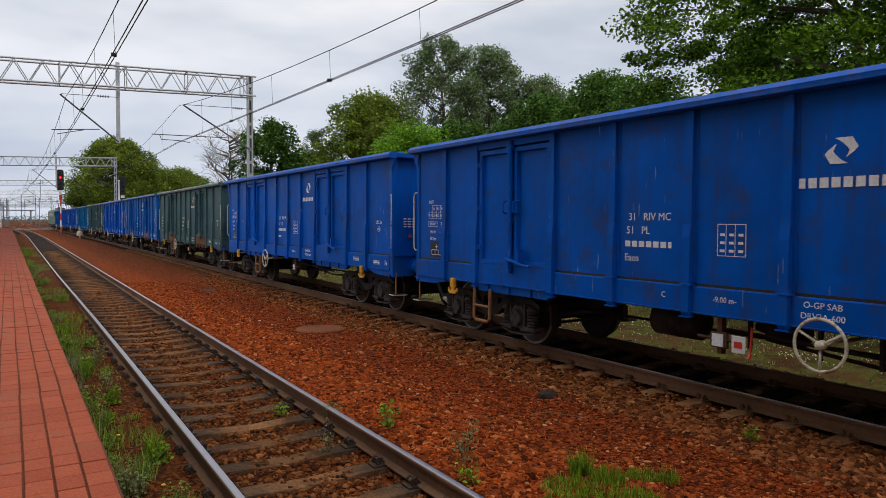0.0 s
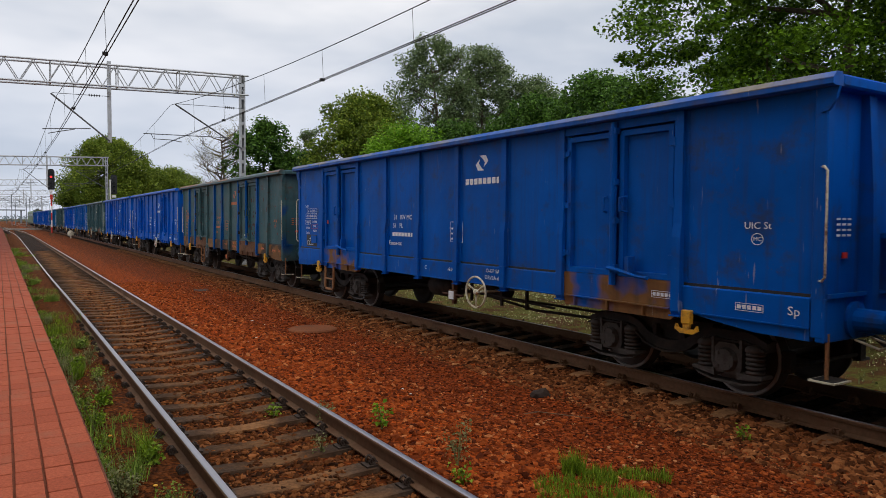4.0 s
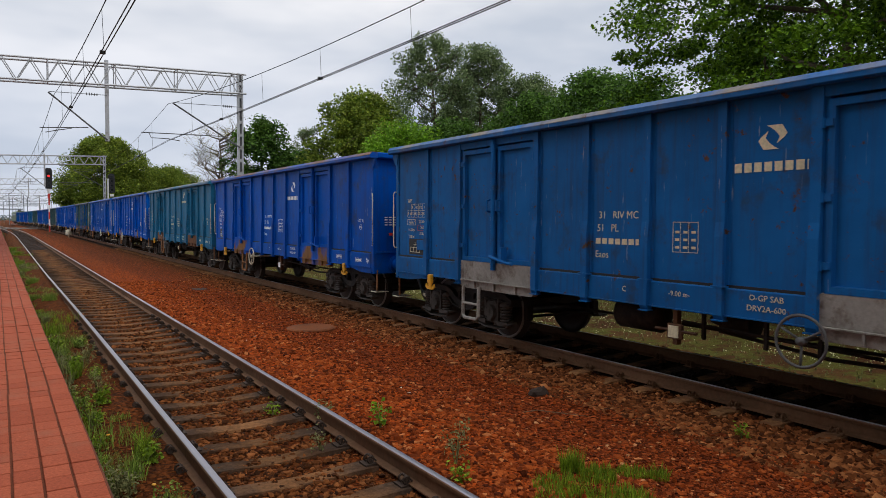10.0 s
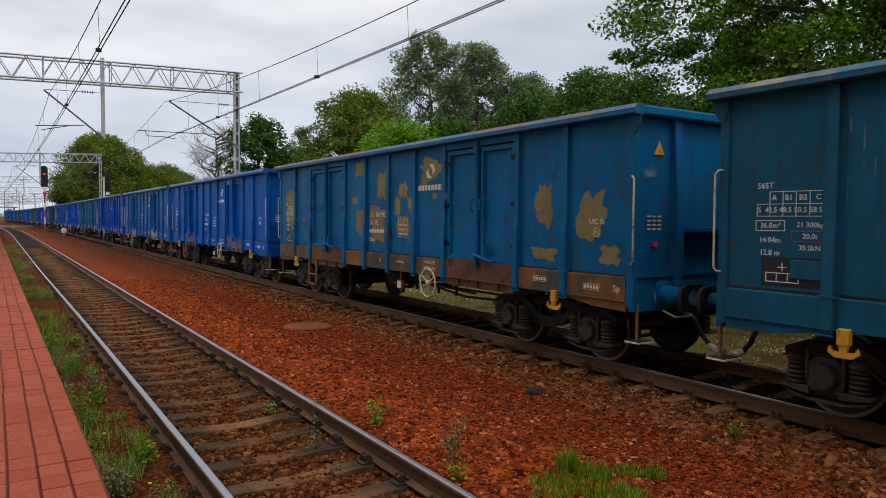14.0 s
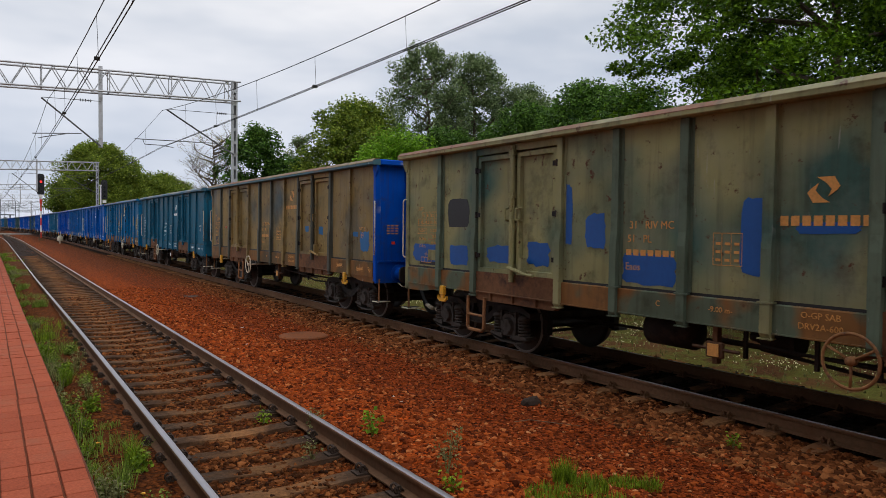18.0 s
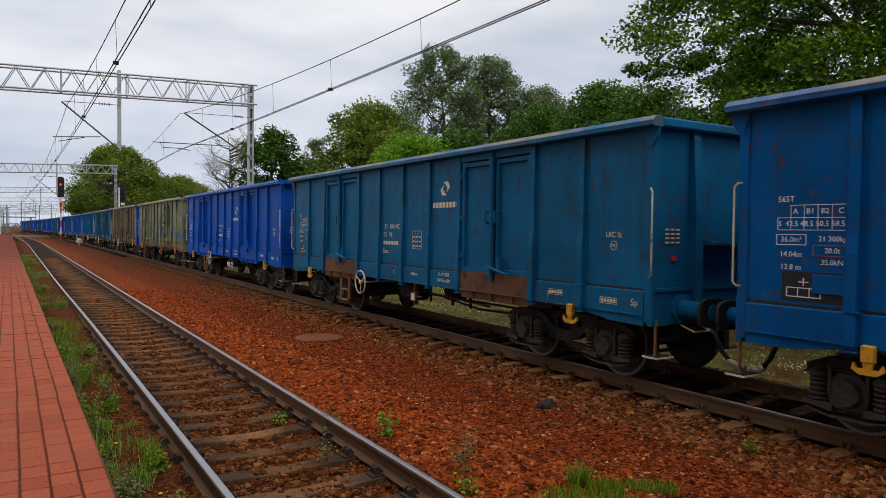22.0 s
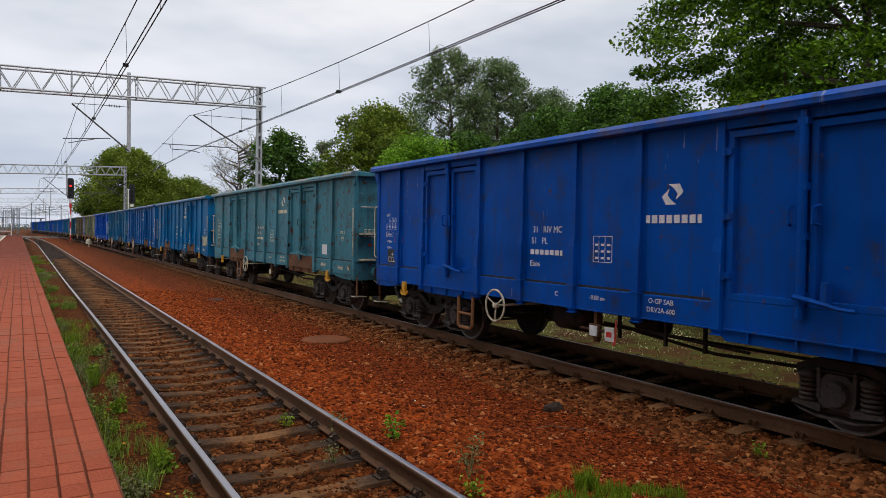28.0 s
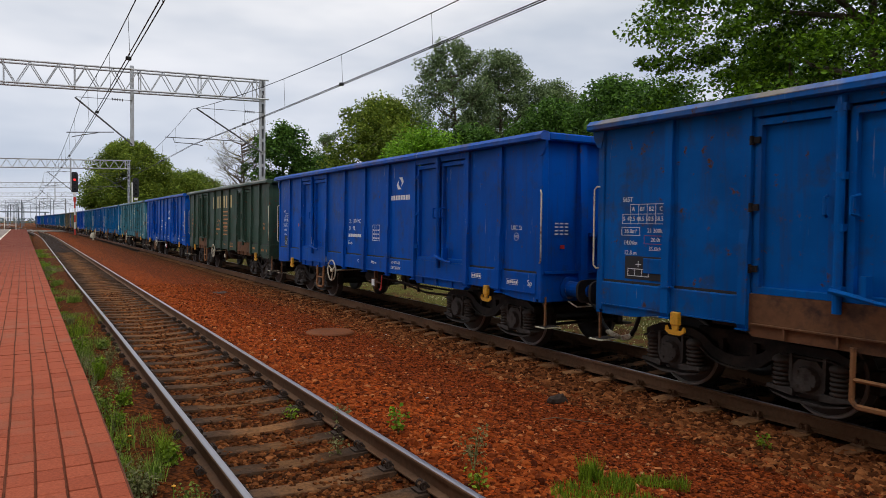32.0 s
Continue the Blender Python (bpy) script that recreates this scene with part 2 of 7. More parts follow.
M_YELLOW = plain("yellow_paint", (0.72, 0.36, 0.02), 0.5, 0.0, 0.2, 9.0, (0.25, 0.12, 0.03))
M_ORANGE = plain("orange_brown_paint", (0.26, 0.12, 0.05), 0.6, 0.0, 0.35, 7.0, (0.08, 0.045, 0.03))
M_RED = plain("red_reflector", (0.55, 0.03, 0.02), 0.35, 0.0, 0.2, 9.0)
M_FLOWER = plain("pale_yellow_petals", (0.55, 0.52, 0.30), 0.7, 0.0, 0.3, 9.0)
M_EDGE = plain("stained_platform_edge", (0.085, 0.052, 0.036), 0.95, 0.0, 0.4, 4.0, (0.05, 0.05, 0.02), 0.4, 0.01)
M_WHITE = plain("white_paper", (0.75, 0.75, 0.72), 0.6, 0.0, 0.1, 9.0)
M_BLACKPAINT = plain("black_panel_paint", (0.012, 0.012, 0.014), 0.5, 0.0, 0.3, 5.0)
M_CONCRETE = plain("grey_concrete", (0.30, 0.28, 0.25), 0.9, 0.0, 0.35, 4.0, (0.12, 0.09, 0.07), 0.4, 0.01)
M_GALV = plain("galvanised_steel", (0.44, 0.45, 0.46), 0.5, 0.3, 0.2, 3.0, (0.30, 0.29, 0.27))
M_GALVDARK = plain("weathered_steel", (0.12, 0.12, 0.12), 0.6, 0.3, 0.4, 3.0)
M_WIRE = plain("copper_wire", (0.03, 0.032, 0.03), 0.6, 0.2, 0.2, 3.0)
M_RAILTOP = plain("polished_rail_head", (0.37, 0.35, 0.37), 0.33, 0.95, 0.12, 2.0)
M_RAILWEB = plain("rusty_rail_web", (0.155, 0.082, 0.044), 0.8, 0.0, 0.4, 4.0, (0.13, 0.06, 0.03))


def sleeper_mat(name, mid, end, oil, edge, wander=1.1, out=(0.90, 1.08)):
    """Old concrete: tan in the middle, black with oil and brake dust round the rail seats."""
    m, nt, bs = nodes_of(name, 0.08)
    tc = nt.nodes.new("ShaderNodeTexCoord")
    sep = nt.nodes.new("ShaderNodeSeparateXYZ")
    nt.links.new(tc.outputs["Object"], sep.inputs[0])
    geo = nt.nodes.new("ShaderNodeNewGeometry")
    ax = times(nt, sep.outputs["X"], 1.0, "ABSOLUTE")
    wob = times(nt, times(nt, noise_at(nt, geo.outputs["Position"], 3.5, 5, 0.65), 0.5, "SUBTRACT"), wander)
    c = ramp(nt, times(nt, ax, wob, "ADD"), (0.12, mid), (0.60, oil), (out[0], oil), (out[1], end))
    info = nt.nodes.new("ShaderNodeObjectInfo")
    c = blend(nt, 0.6, c, ramp(nt, info.outputs["Random"], (0.0, (0.55, 0.55, 0.55)), (1.0, (1.3, 1.25, 1.2))), "MULTIPLY")
    f = noise_at(nt, geo.outputs["Position"], 22.0, 6, 0.7)
    c = blend(nt, 0.8, c, ramp(nt, f, (0.28, (0.35, 0.33, 0.3)), (0.72, (1.5, 1.45, 1.4))), "MULTIPLY")
    c = blend(nt, ramp(nt, noise_at(nt, geo.outputs["Position"], 2.3, 5, 0.7), (0.47, K), (0.62, (0.9, 0.9, 0.9))), c, edge)
    nt.links.new(c, bs.inputs["Base Color"])
    bs.inputs["Roughness"].default_value = 0.92
    bump(nt, bs, f, 0.6, 0.012)
    return m


M_SLEEPER = sleeper_mat("dirty_concrete_sleeper", (0.19, 0.092, 0.038), (0.22, 0.07, 0.022), (0.062, 0.042, 0.030), (0.045, 0.022, 0.011), 0.8)
M_SLEEPER2 = sleeper_mat("brown_stained_sleeper", (0.05, 0.03, 0.02), (0.32, 0.16, 0.07), (0.05, 0.03, 0.02), (0.20, 0.09, 0.04), 0.3, (0.84, 0.92))
M_CLIP = plain("rusty_fastening", (0.050, 0.034, 0.026), 0.7, 0.3, 0.4, 12.0)
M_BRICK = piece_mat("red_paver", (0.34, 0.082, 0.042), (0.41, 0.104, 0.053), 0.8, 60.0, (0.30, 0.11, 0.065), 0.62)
M_JOINT = plain("dark_joint_sand", (0.15, 0.045, 0.022), 0.95, 0.0, 0.4, 10.0)
M_LOCO = plain("green_locomotive_paint", (0.05, 0.11, 0.03), 0.45, 0.0, 0.25, 2.0, (0.06, 0.08, 0.04))
M_GLASS = plain("dark_window_glass", (0.01, 0.012, 0.014), 0.1, 0.0, 0.1, 2.0)
M_REDPOST = plain("red_signal_paint", (0.55, 0.035, 0.015), 0.5, 0.0, 0.2, 6.0)
M_WHITEPOST = plain("white_signal_paint", (0.75, 0.73, 0.68), 0.5, 0.0, 0.15, 6.0)
M_TWIG = plain("dry_twig_bark", (0.16, 0.10, 0.06), 0.9, 0.0, 0.3, 9.0)
M_BARK = plain("grey_brown_bark", (0.11, 0.085, 0.06), 0.95, 0.0, 0.4, 5.0, None, 0.7, 0.03)
M_PLASTER = plain("grey_brown_plaster", (0.24, 0.20, 0.17), 0.9, 0.0, 0.2, 1.0)
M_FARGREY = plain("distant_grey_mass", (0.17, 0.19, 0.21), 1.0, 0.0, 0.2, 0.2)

# distance haze is mixed into the colour of the woods
M_FARWOODS = plain("haze_tinted_woods", (0.13, 0.17, 0.18), 1.0, 0.0, 0.3, 0.1)

M_OLDSLEEPER = plain("oil_dark_sleeper", (0.040, 0.026, 0.019), 0.9, 0.0, 0.4, 3.0)

m, nt, bs = nodes_of("glowing_red_lens")
bs.inputs["Base Color"].default_value = (0.5, 0.01, 0.01, 1)
bs.inputs["Emission Color"].default_value = (1.0, 0.03, 0.03, 1)
bs.inputs["Emission Strength"].default_value = 1.3
M_REDLAMP = m
M_BLUEPATCH = plain("blue_repair_paint", (0.003, 0.075, 0.30), 0.5, 0.0, 0.2, 3.0)
M_BLUEPATCH2 = plain("sky_blue_repair_paint", (0.004, 0.11, 0.30), 0.5, 0.0, 0.2, 3.0)
M_OCHRE = plain("bare_ochre_paint", (0.24, 0.19, 0.080), 0.6, 0.0, 0.3, 2.0, (0.16, 0.13, 0.06))
M_FLAKE = plain("flaking_red_rust", (0.12, 0.035, 0.02), 0.8, 0.0, 0.4, 9.0, (0.05, 0.02, 0.015))
M_SPRAY = plain("sprayed_cream_paint", (0.62, 0.55, 0.30), 0.5, 0.0, 0.15, 6.0)
M_NOTICE = plain("white_notice", (0.68, 0.68, 0.66), 0.6, 0.0, 0.08, 9.0)

L_MAPLE = leaf_mat("maple_leaves", (0.014, 0.046, 0.003), (0.115, 0.215, 0.011))
L_DARK = leaf_mat("dark_leaves", (0.020, 0.060, 0.010), (0.095, 0.185, 0.030))
L_POPLAR = leaf_mat("grey_green_leaves", (0.070, 0.115, 0.048), (0.185, 0.245, 0.115))
L_BRIGHT = leaf_mat("fresh_green_leaves", (0.09, 0.21, 0.012), (0.22, 0.40, 0.03))
L_OLIVE = leaf_mat("olive_green_leaves", (0.072, 0.130, 0.015), (0.21, 0.265, 0.036))
L_YOUNG = leaf_mat("young_yellow_leaves", (0.16, 0.16, 0.05), (0.30, 0.28, 0.10))
L_GRASS = leaf_mat("grass_blades", (0.09, 0.15, 0.02), (0.24, 0.33, 0.06))
L_WEED = leaf_mat("weed_leaves", (0.09, 0.16, 0.010), (0.23, 0.34, 0.026))
L_DRY = leaf_mat("dry_stalks", (0.14, 0.15, 0.06), (0.28, 0.28, 0.13))
STONE_WARM = stone_mat("rust_stained_stones", (0.0, (0.058, 0.0112, 0.0030)), (0.5, (0.223, 0.0418, 0.0074)), (0.93, (0.360, 0.0791, 0.0155)), (1.0, (0.466, 0.1674, 0.0555)))
STONE_GREY = stone_mat("brown_ballast_stones", (0.0, (0.032, 0.0093, 0.0030)), (0.5, (0.159, 0.0493, 0.0141)), (0.92, (0.286, 0.1004, 0.0311)), (1.0, (0.445, 0.1860, 0.0666)))
STONE_FINE = stone_mat("fine_red_gravel", (0.0, (0.048, 0.0102, 0.0030)), (0.6, (0.201, 0.0409, 0.0096)), (0.95, (0.339, 0.0772, 0.0178)), (1.0, (0.530, 0.2604, 0.1110)))
# near black: shade under the train is put into the stone colour
STONE_BLACK = stone_mat("shade_darkened_ballast", (0.0, (0.006, 0.004, 0.003)), (0.7, (0.02, 0.012, 0.008)), (1.0, (0.05, 0.03, 0.02)))
STONE_DARK = stone_mat("dark_ballast_stones", (0.0, (0.023, 0.0084, 0.0030)), (0.6, (0.122, 0.0391, 0.0104)), (1.0, (0.265, 0.0911, 0.0266)))

# trackbed: rust dust between tracks, darker inside each; the train's shade is painted in
m, nt, bs = nodes_of("rust_dusted_trackbed", 0.05)
v = coords(nt)
sep = nt.nodes.new("ShaderNodeSeparateXYZ")
nt.links.new(v, sep.inputs[0])
wob = noise_at(nt, v, 0.9, 4, 0.6)
xw = times(nt, sep.outputs["X"], times(nt, wob, 1.4), "ADD")
xr = times(nt, xw, 1 / 14.0)
# stops at 0.59 and 0.72 paint the shade under the train
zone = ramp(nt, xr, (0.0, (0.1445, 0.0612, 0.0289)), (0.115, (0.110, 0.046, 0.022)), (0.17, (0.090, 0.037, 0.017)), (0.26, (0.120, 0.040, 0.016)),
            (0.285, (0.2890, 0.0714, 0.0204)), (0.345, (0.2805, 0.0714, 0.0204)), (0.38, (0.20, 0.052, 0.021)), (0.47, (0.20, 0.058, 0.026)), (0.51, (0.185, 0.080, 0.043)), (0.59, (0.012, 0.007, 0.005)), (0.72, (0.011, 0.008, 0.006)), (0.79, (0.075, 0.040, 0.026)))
gr = noise_at(nt, v, 32, 6, 0.7)
cell = add(nt, "ShaderNodeTexVoronoi", Scale=24.0, Randomness=1.0)
nt.links.new(v, cell.inputs["Vector"])
tint = ramp(nt, cell.outputs["Color"], (0.1, (0.45, 0.42, 0.4)), (0.55, (1.0, 1.0, 1.0)), (0.95, (1.75, 1.7, 1.6)))
edge = ramp(nt, cell.outputs["Distance"], (0.0, (1.15, 1.15, 1.15)), (0.55, (0.9, 0.9, 0.9)), (0.8, (0.25, 0.25, 0.25)))
c = blend(nt, 1.0, zone, (1.14, 0.80, 0.42), "MULTIPLY")
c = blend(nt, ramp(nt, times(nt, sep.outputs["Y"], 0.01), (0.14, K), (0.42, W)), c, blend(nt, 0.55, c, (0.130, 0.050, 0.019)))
c = blend(nt, 1.0, c, tint, "MULTIPLY")
c = blend(nt, 1.0, c, edge, "MULTIPLY")
c = blend(nt, 0.6, c, ramp(nt, gr, (0.28, (0.45, 0.45, 0.45)), (0.72, (1.5, 1.45, 1.4))), "MULTIPLY")
c = blend(nt, ramp(nt, noise_at(nt, v, 2.2, 5, 0.7), (0.55, K), (0.75, (0.5, 0.5, 0.5))), c, (0.06, 0.03, 0.02))
nt.links.new(c, bs.inputs["Base Color"])
bs.inputs["Roughness"].default_value = 0.95
bump(nt, bs, times(nt, times(nt, cell.outputs["Distance"], -1.0), times(nt, gr, 0.5), "ADD"), 1.0, 0.035)
M_BED = m

m, nt, bs = nodes_of("rough_meadow", 0.05)
v = coords(nt)
a = ramp(nt, noise_at(nt, v, 0.8, 6, 0.7), (0.42, (0.075, 0.034, 0.015)), (0.52, (0.095, 0.098, 0.022)), (0.60, (0.10, 0.048, 0.020)))
c = blend(nt, 0.7, a, ramp(nt, noise_at(nt, v, 18, 5, 0.7), (0.3, (0.4, 0.4, 0.4)), (0.7, (1.5, 1.5, 1.3))), "MULTIPLY")
nt.links.new(c, bs.inputs["Base Color"])
bs.inputs["Roughness"].default_value = 0.95
bump(nt, bs, noise_at(nt, v, 14, 4), 0.8, 0.05)
M_MEADOW = m


# ---- mesh helpers ----
def box(bm, x0, x1, y0, y1, z0, z1, bev=0.0):
    vs = [bm.verts.new(p) for p in ((x0, y0, z0), (x1, y0, z0), (x1, y1, z0), (x0, y1, z0), (x0, y0, z1), (x1, y0, z1), (x1, y1, z1), (x0, y1, z1))]
    fs = [bm.faces.new([vs[i] for i in q]) for q in ((3, 2, 1, 0), (4, 5, 6, 7), (0, 1, 5, 4), (1, 2, 6, 5), (2, 3, 7, 6), (3, 0, 4, 7))]
    if bev:
        es = {e for f in fs for e in f.edges}
        bmesh.ops.bevel(bm, geom=list(es), offset=bev, segments=1, affect="EDGES")


def prism(bm, pts, axis, a, b):
    """A closed outline, given in the two other axes in order, pushed from a to b along axis."""
    def place(p, d):
        q = list(p)
        q.insert(axis, d)
        return q
    lo = [bm.verts.new(place(p, a)) for p in pts]
    hi = [bm.verts.new(place(p, b)) for p in pts]
    n = len(pts)
    bm.faces.new(lo)
    bm.faces.new(hi[::-1])
    for i in range(n):
        bm.faces.new((lo[i], hi[i], hi[(i + 1) % n], lo[(i + 1) % n]))
    bm.normal_update()


def rod(bm, pts, r, seg=6, caps=True):
    """A tube along a line of points; r may be one radius or one a point."""
    pts = [Vector(p) for p in pts]
    rr = r if isinstance(r, (list, tuple)) else [r] * len(pts)
    rings = []
    up = None
    for i, p in enumerate(pts):
        d = (pts[min(i + 1, len(pts) - 1)] - pts[max(i - 1, 0)]).normalized()
        if up is None:
            up = Vector((0, 0, 1)) if abs(d.z) < 0.9 else Vector((1, 0, 0))
        s = d.cross(up).normalized()
        up = s.cross(d).normalized()
        rings.append([bm.verts.new(p + rr[i] * (math.cos(6.28318 * k / seg) * s + math.sin(6.28318 * k / seg) * up)) for k in range(seg)])
    for a, b in zip(rings, rings[1:]):
        for k in range(seg):
            bm.faces.new((a[k], a[(k + 1) % seg], b[(k + 1) % seg], b[k]))
    if caps:
        bm.faces.new(rings[0][::-1])
        bm.faces.new(rings[-1])


def disc_stack(bm, centre, axis, rings, seg=20):
    """A turned body: rings of (distance along axis, radius)."""
    c = Vector(centre)
    d = Vector((1, 0, 0)) if axis == 0 else Vector((0, 1, 0)) if axis == 1 else Vector((0, 0, 1))
    u = Vector((0, 1, 0)) if axis == 0 else Vector((0, 0, 1)) if axis == 1 else Vector((1, 0, 0))
    w = d.cross(u)
    made = [[bm.verts.new(c + d * h + r * (math.cos(6.28318 * k / seg) * u + math.sin(6.28318 * k / seg) * w)) for k in range(seg)] for h, r in rings]
    for a, b in zip(made, made[1:]):
        for k in range(seg):
            bm.faces.new((a[k], a[(k + 1) % seg], b[(k + 1) % seg], b[k]))
    bm.faces.new(made[0][::-1])
    bm.faces.new(made[-1])


def ring(bm, centre, axis, radius, r, seg=24, sub=6):
    c = Vector(centre)
    u = Vector((0, 1, 0)) if axis == 0 else Vector((1, 0, 0))
    w = Vector((0, 0, 1)) if axis != 2 else Vector((0, 1, 0))
    made = []
    for k in range(seg):
        a = 6.28318 * k / seg
        d = math.cos(a) * u + math.sin(a) * w
        n = u.cross(w)
        made.append([bm.verts.new(c + d * (radius + r * math.cos(6.28318 * j / sub)) + n * r * math.sin(6.28318 * j / sub)) for j in range(sub)])
    for k in range(seg):
        a, b = made[k], made[(k + 1) % seg]
        for j in range(sub):
            bm.faces.new((a[j], a[(j + 1) % sub], b[(j + 1) % sub], b[j]))


def mesh_of(name, bm, material):
    bmesh.ops.recalc_face_normals(bm, faces=bm.faces)
    me = bpy.data.meshes.new(name)
    bm.to_mesh(me)
    bm.free()
    me.materials.append(material)
    return me


def smooth(me):
    me.polygons.foreach_set("use_smooth", [True] * len(me.polygons))
    return me


def part(name, bm, material, parent, label="", round_it=False):
    me = mesh_of(name, bm, material) if isinstance(bm, bmesh.types.BMesh) else bm
    if round_it:
        smooth(me)
    ob = new(name, me)
    ob.parent = parent
    if label:
        ob["label"] = label
    return ob


def thing(name, bm, material, label, category, group="", kind="", round_it=False):
    me = mesh_of(name, bm, material)
    if round_it:
        smooth(me)
    return tagged(new(name, me), label, category, group, kind)


def root(name, label, category, group="", at=None, kind=""):
    ob = tagged(new(name), label, category, group, kind)
    if at:
        ob.matrix_basis = at
    return ob


def bmb(*boxes, bev=0.0):
    bm = bmesh.new()
    for b in boxes:
        box(bm, *b, bev=bev)
    return bm

# ---- the tracks' lines ----
def near_line(y):
    return NEAR_TRACK - (max(0.0, y - 85.0) ** 2) / 3600.0


def edge_shift(y):
    """The platform leans away from the track towards its far end."""
    return -0.0063 * max(0.0, y - 5.0)


def train_line(y):
    return TRAIN_TRACK - (max(0.0, y - 74.0) ** 2) / 6770.0 + (max(0.0, y - 235.0) ** 2) / 1300.0


# ---- one open wagon, built once; local x < 0 is the platform side, y > 0 the leading end ----
# where the doors begin and end from the middle, the ribs between them, and the ribs near the ends
LAYOUTS = {"close": (2.1, 4.15, (-1.05, 0.0, 1.05), (5.22,)), "wide": (2.42, 4.38, (-1.21, 0.0, 1.21), (5.38,)), "long": (3.06, 4.90, (-1.84, -0.61, 0.61, 1.84), ())}
SIDE = 1.40


def sbox(s, x0, x1, y0, y1, z0, z1, bev=0.0):
    """A box on side s of the wagon, x given outward."""
    a, b = sorted((s * x0, s * x1))
    return (a, b, y0, y1, z0, z1)


def words(body, size, name="marking"):
    """A flat stencilled text as a mesh, centred on its place, 1 line."""
    cu = bpy.data.curves.new(name, "FONT")
    cu.body, cu.size, cu.resolution_u = body, size, 2
    cu.align_x, cu.align_y = "CENTER", "CENTER"
    cu.extrude = 0.001
    ob = bpy.data.objects.new(name, cu)
    me = bpy.data.meshes.new_from_object(ob)
    bpy.data.objects.remove(ob)
    bpy.data.curves.remove(cu)
    me.materials.clear()
    me.materials.append(M_MARK)
    return me


FACE_SIDE = Matrix(((0, 0, -1, 0), (-1, 0, 0, 0), (0, 1, 0, 0), (0, 0, 0, 1)))
FACE_END = Matrix(((1, 0, 0, 0), (0, 0, -1, 0), (0, 1, 0, 0), (0, 0, 0, 1)))


def bars(rows, thick=0.002):
    """Flat bars in the plane of a marking: (x0, x1, y0, y1) each."""
    bm = bmesh.new()
    for x0, x1, y0, y1 in rows:
        box(bm, x0, x1, y0, y1, 0.0, thick)
    return mesh_of("marking", bm, M_MARK)


def outline(w, h, t=0.012, cols=(), lines=()):
    r = [(-w / 2, w / 2, h / 2 - t, h / 2), (-w / 2, w / 2, -h / 2, -h / 2 + t), (-w / 2, -w / 2 + t, -h / 2 + t, h / 2 - t), (w / 2 - t, w / 2, -h / 2 + t, h / 2 - t)]
    r += [(-w / 2 + c * w, -w / 2 + c * w + t * 0.8, -h / 2 + t, h / 2 - t) for c in cols]
    r += [(-w / 2 + t, w / 2 - t, -h / 2 + c * h, -h / 2 + c * h + t * 0.8) for c in lines]
    return r


def emblem(k):
    """Two interlocked leaf shapes round an open diamond, as one flat mesh of half-height k."""
    bm = bmesh.new()
    for sgn in (1, -1):
        pts = [(-0.50, 0.96), (0.78, 0.96), (1.22, 0.22), (0.98, -0.06), (0.36, -0.52), (0.60, 0.02), (0.42, 0.26), (0.12, 0.56), (-0.12, 0.74)]
        pts = [(sgn * a * k, sgn * b * k) for a, b in pts]
        prism(bm, pts, 2, 0.0, 0.002)
    return mesh_of("marking", bm, M_MARK)


def brand_bars(w, h):
    x, r = -w / 2, []
    u = 0.085
    while x < w / 2 - 0.03:
        r.append((x, min(x + u, w / 2), -h / 2, h / 2))
        x += u + 0.03
    return bars(r)


def put(mesh, parent, y, z, x=-SIDE - 0.0045, face=FACE_SIDE, label=""):
    ob = part("marking", mesh, None, parent, label)
    ob.matrix_basis = Matrix.Translation((x, y, z)) @ face
    return ob


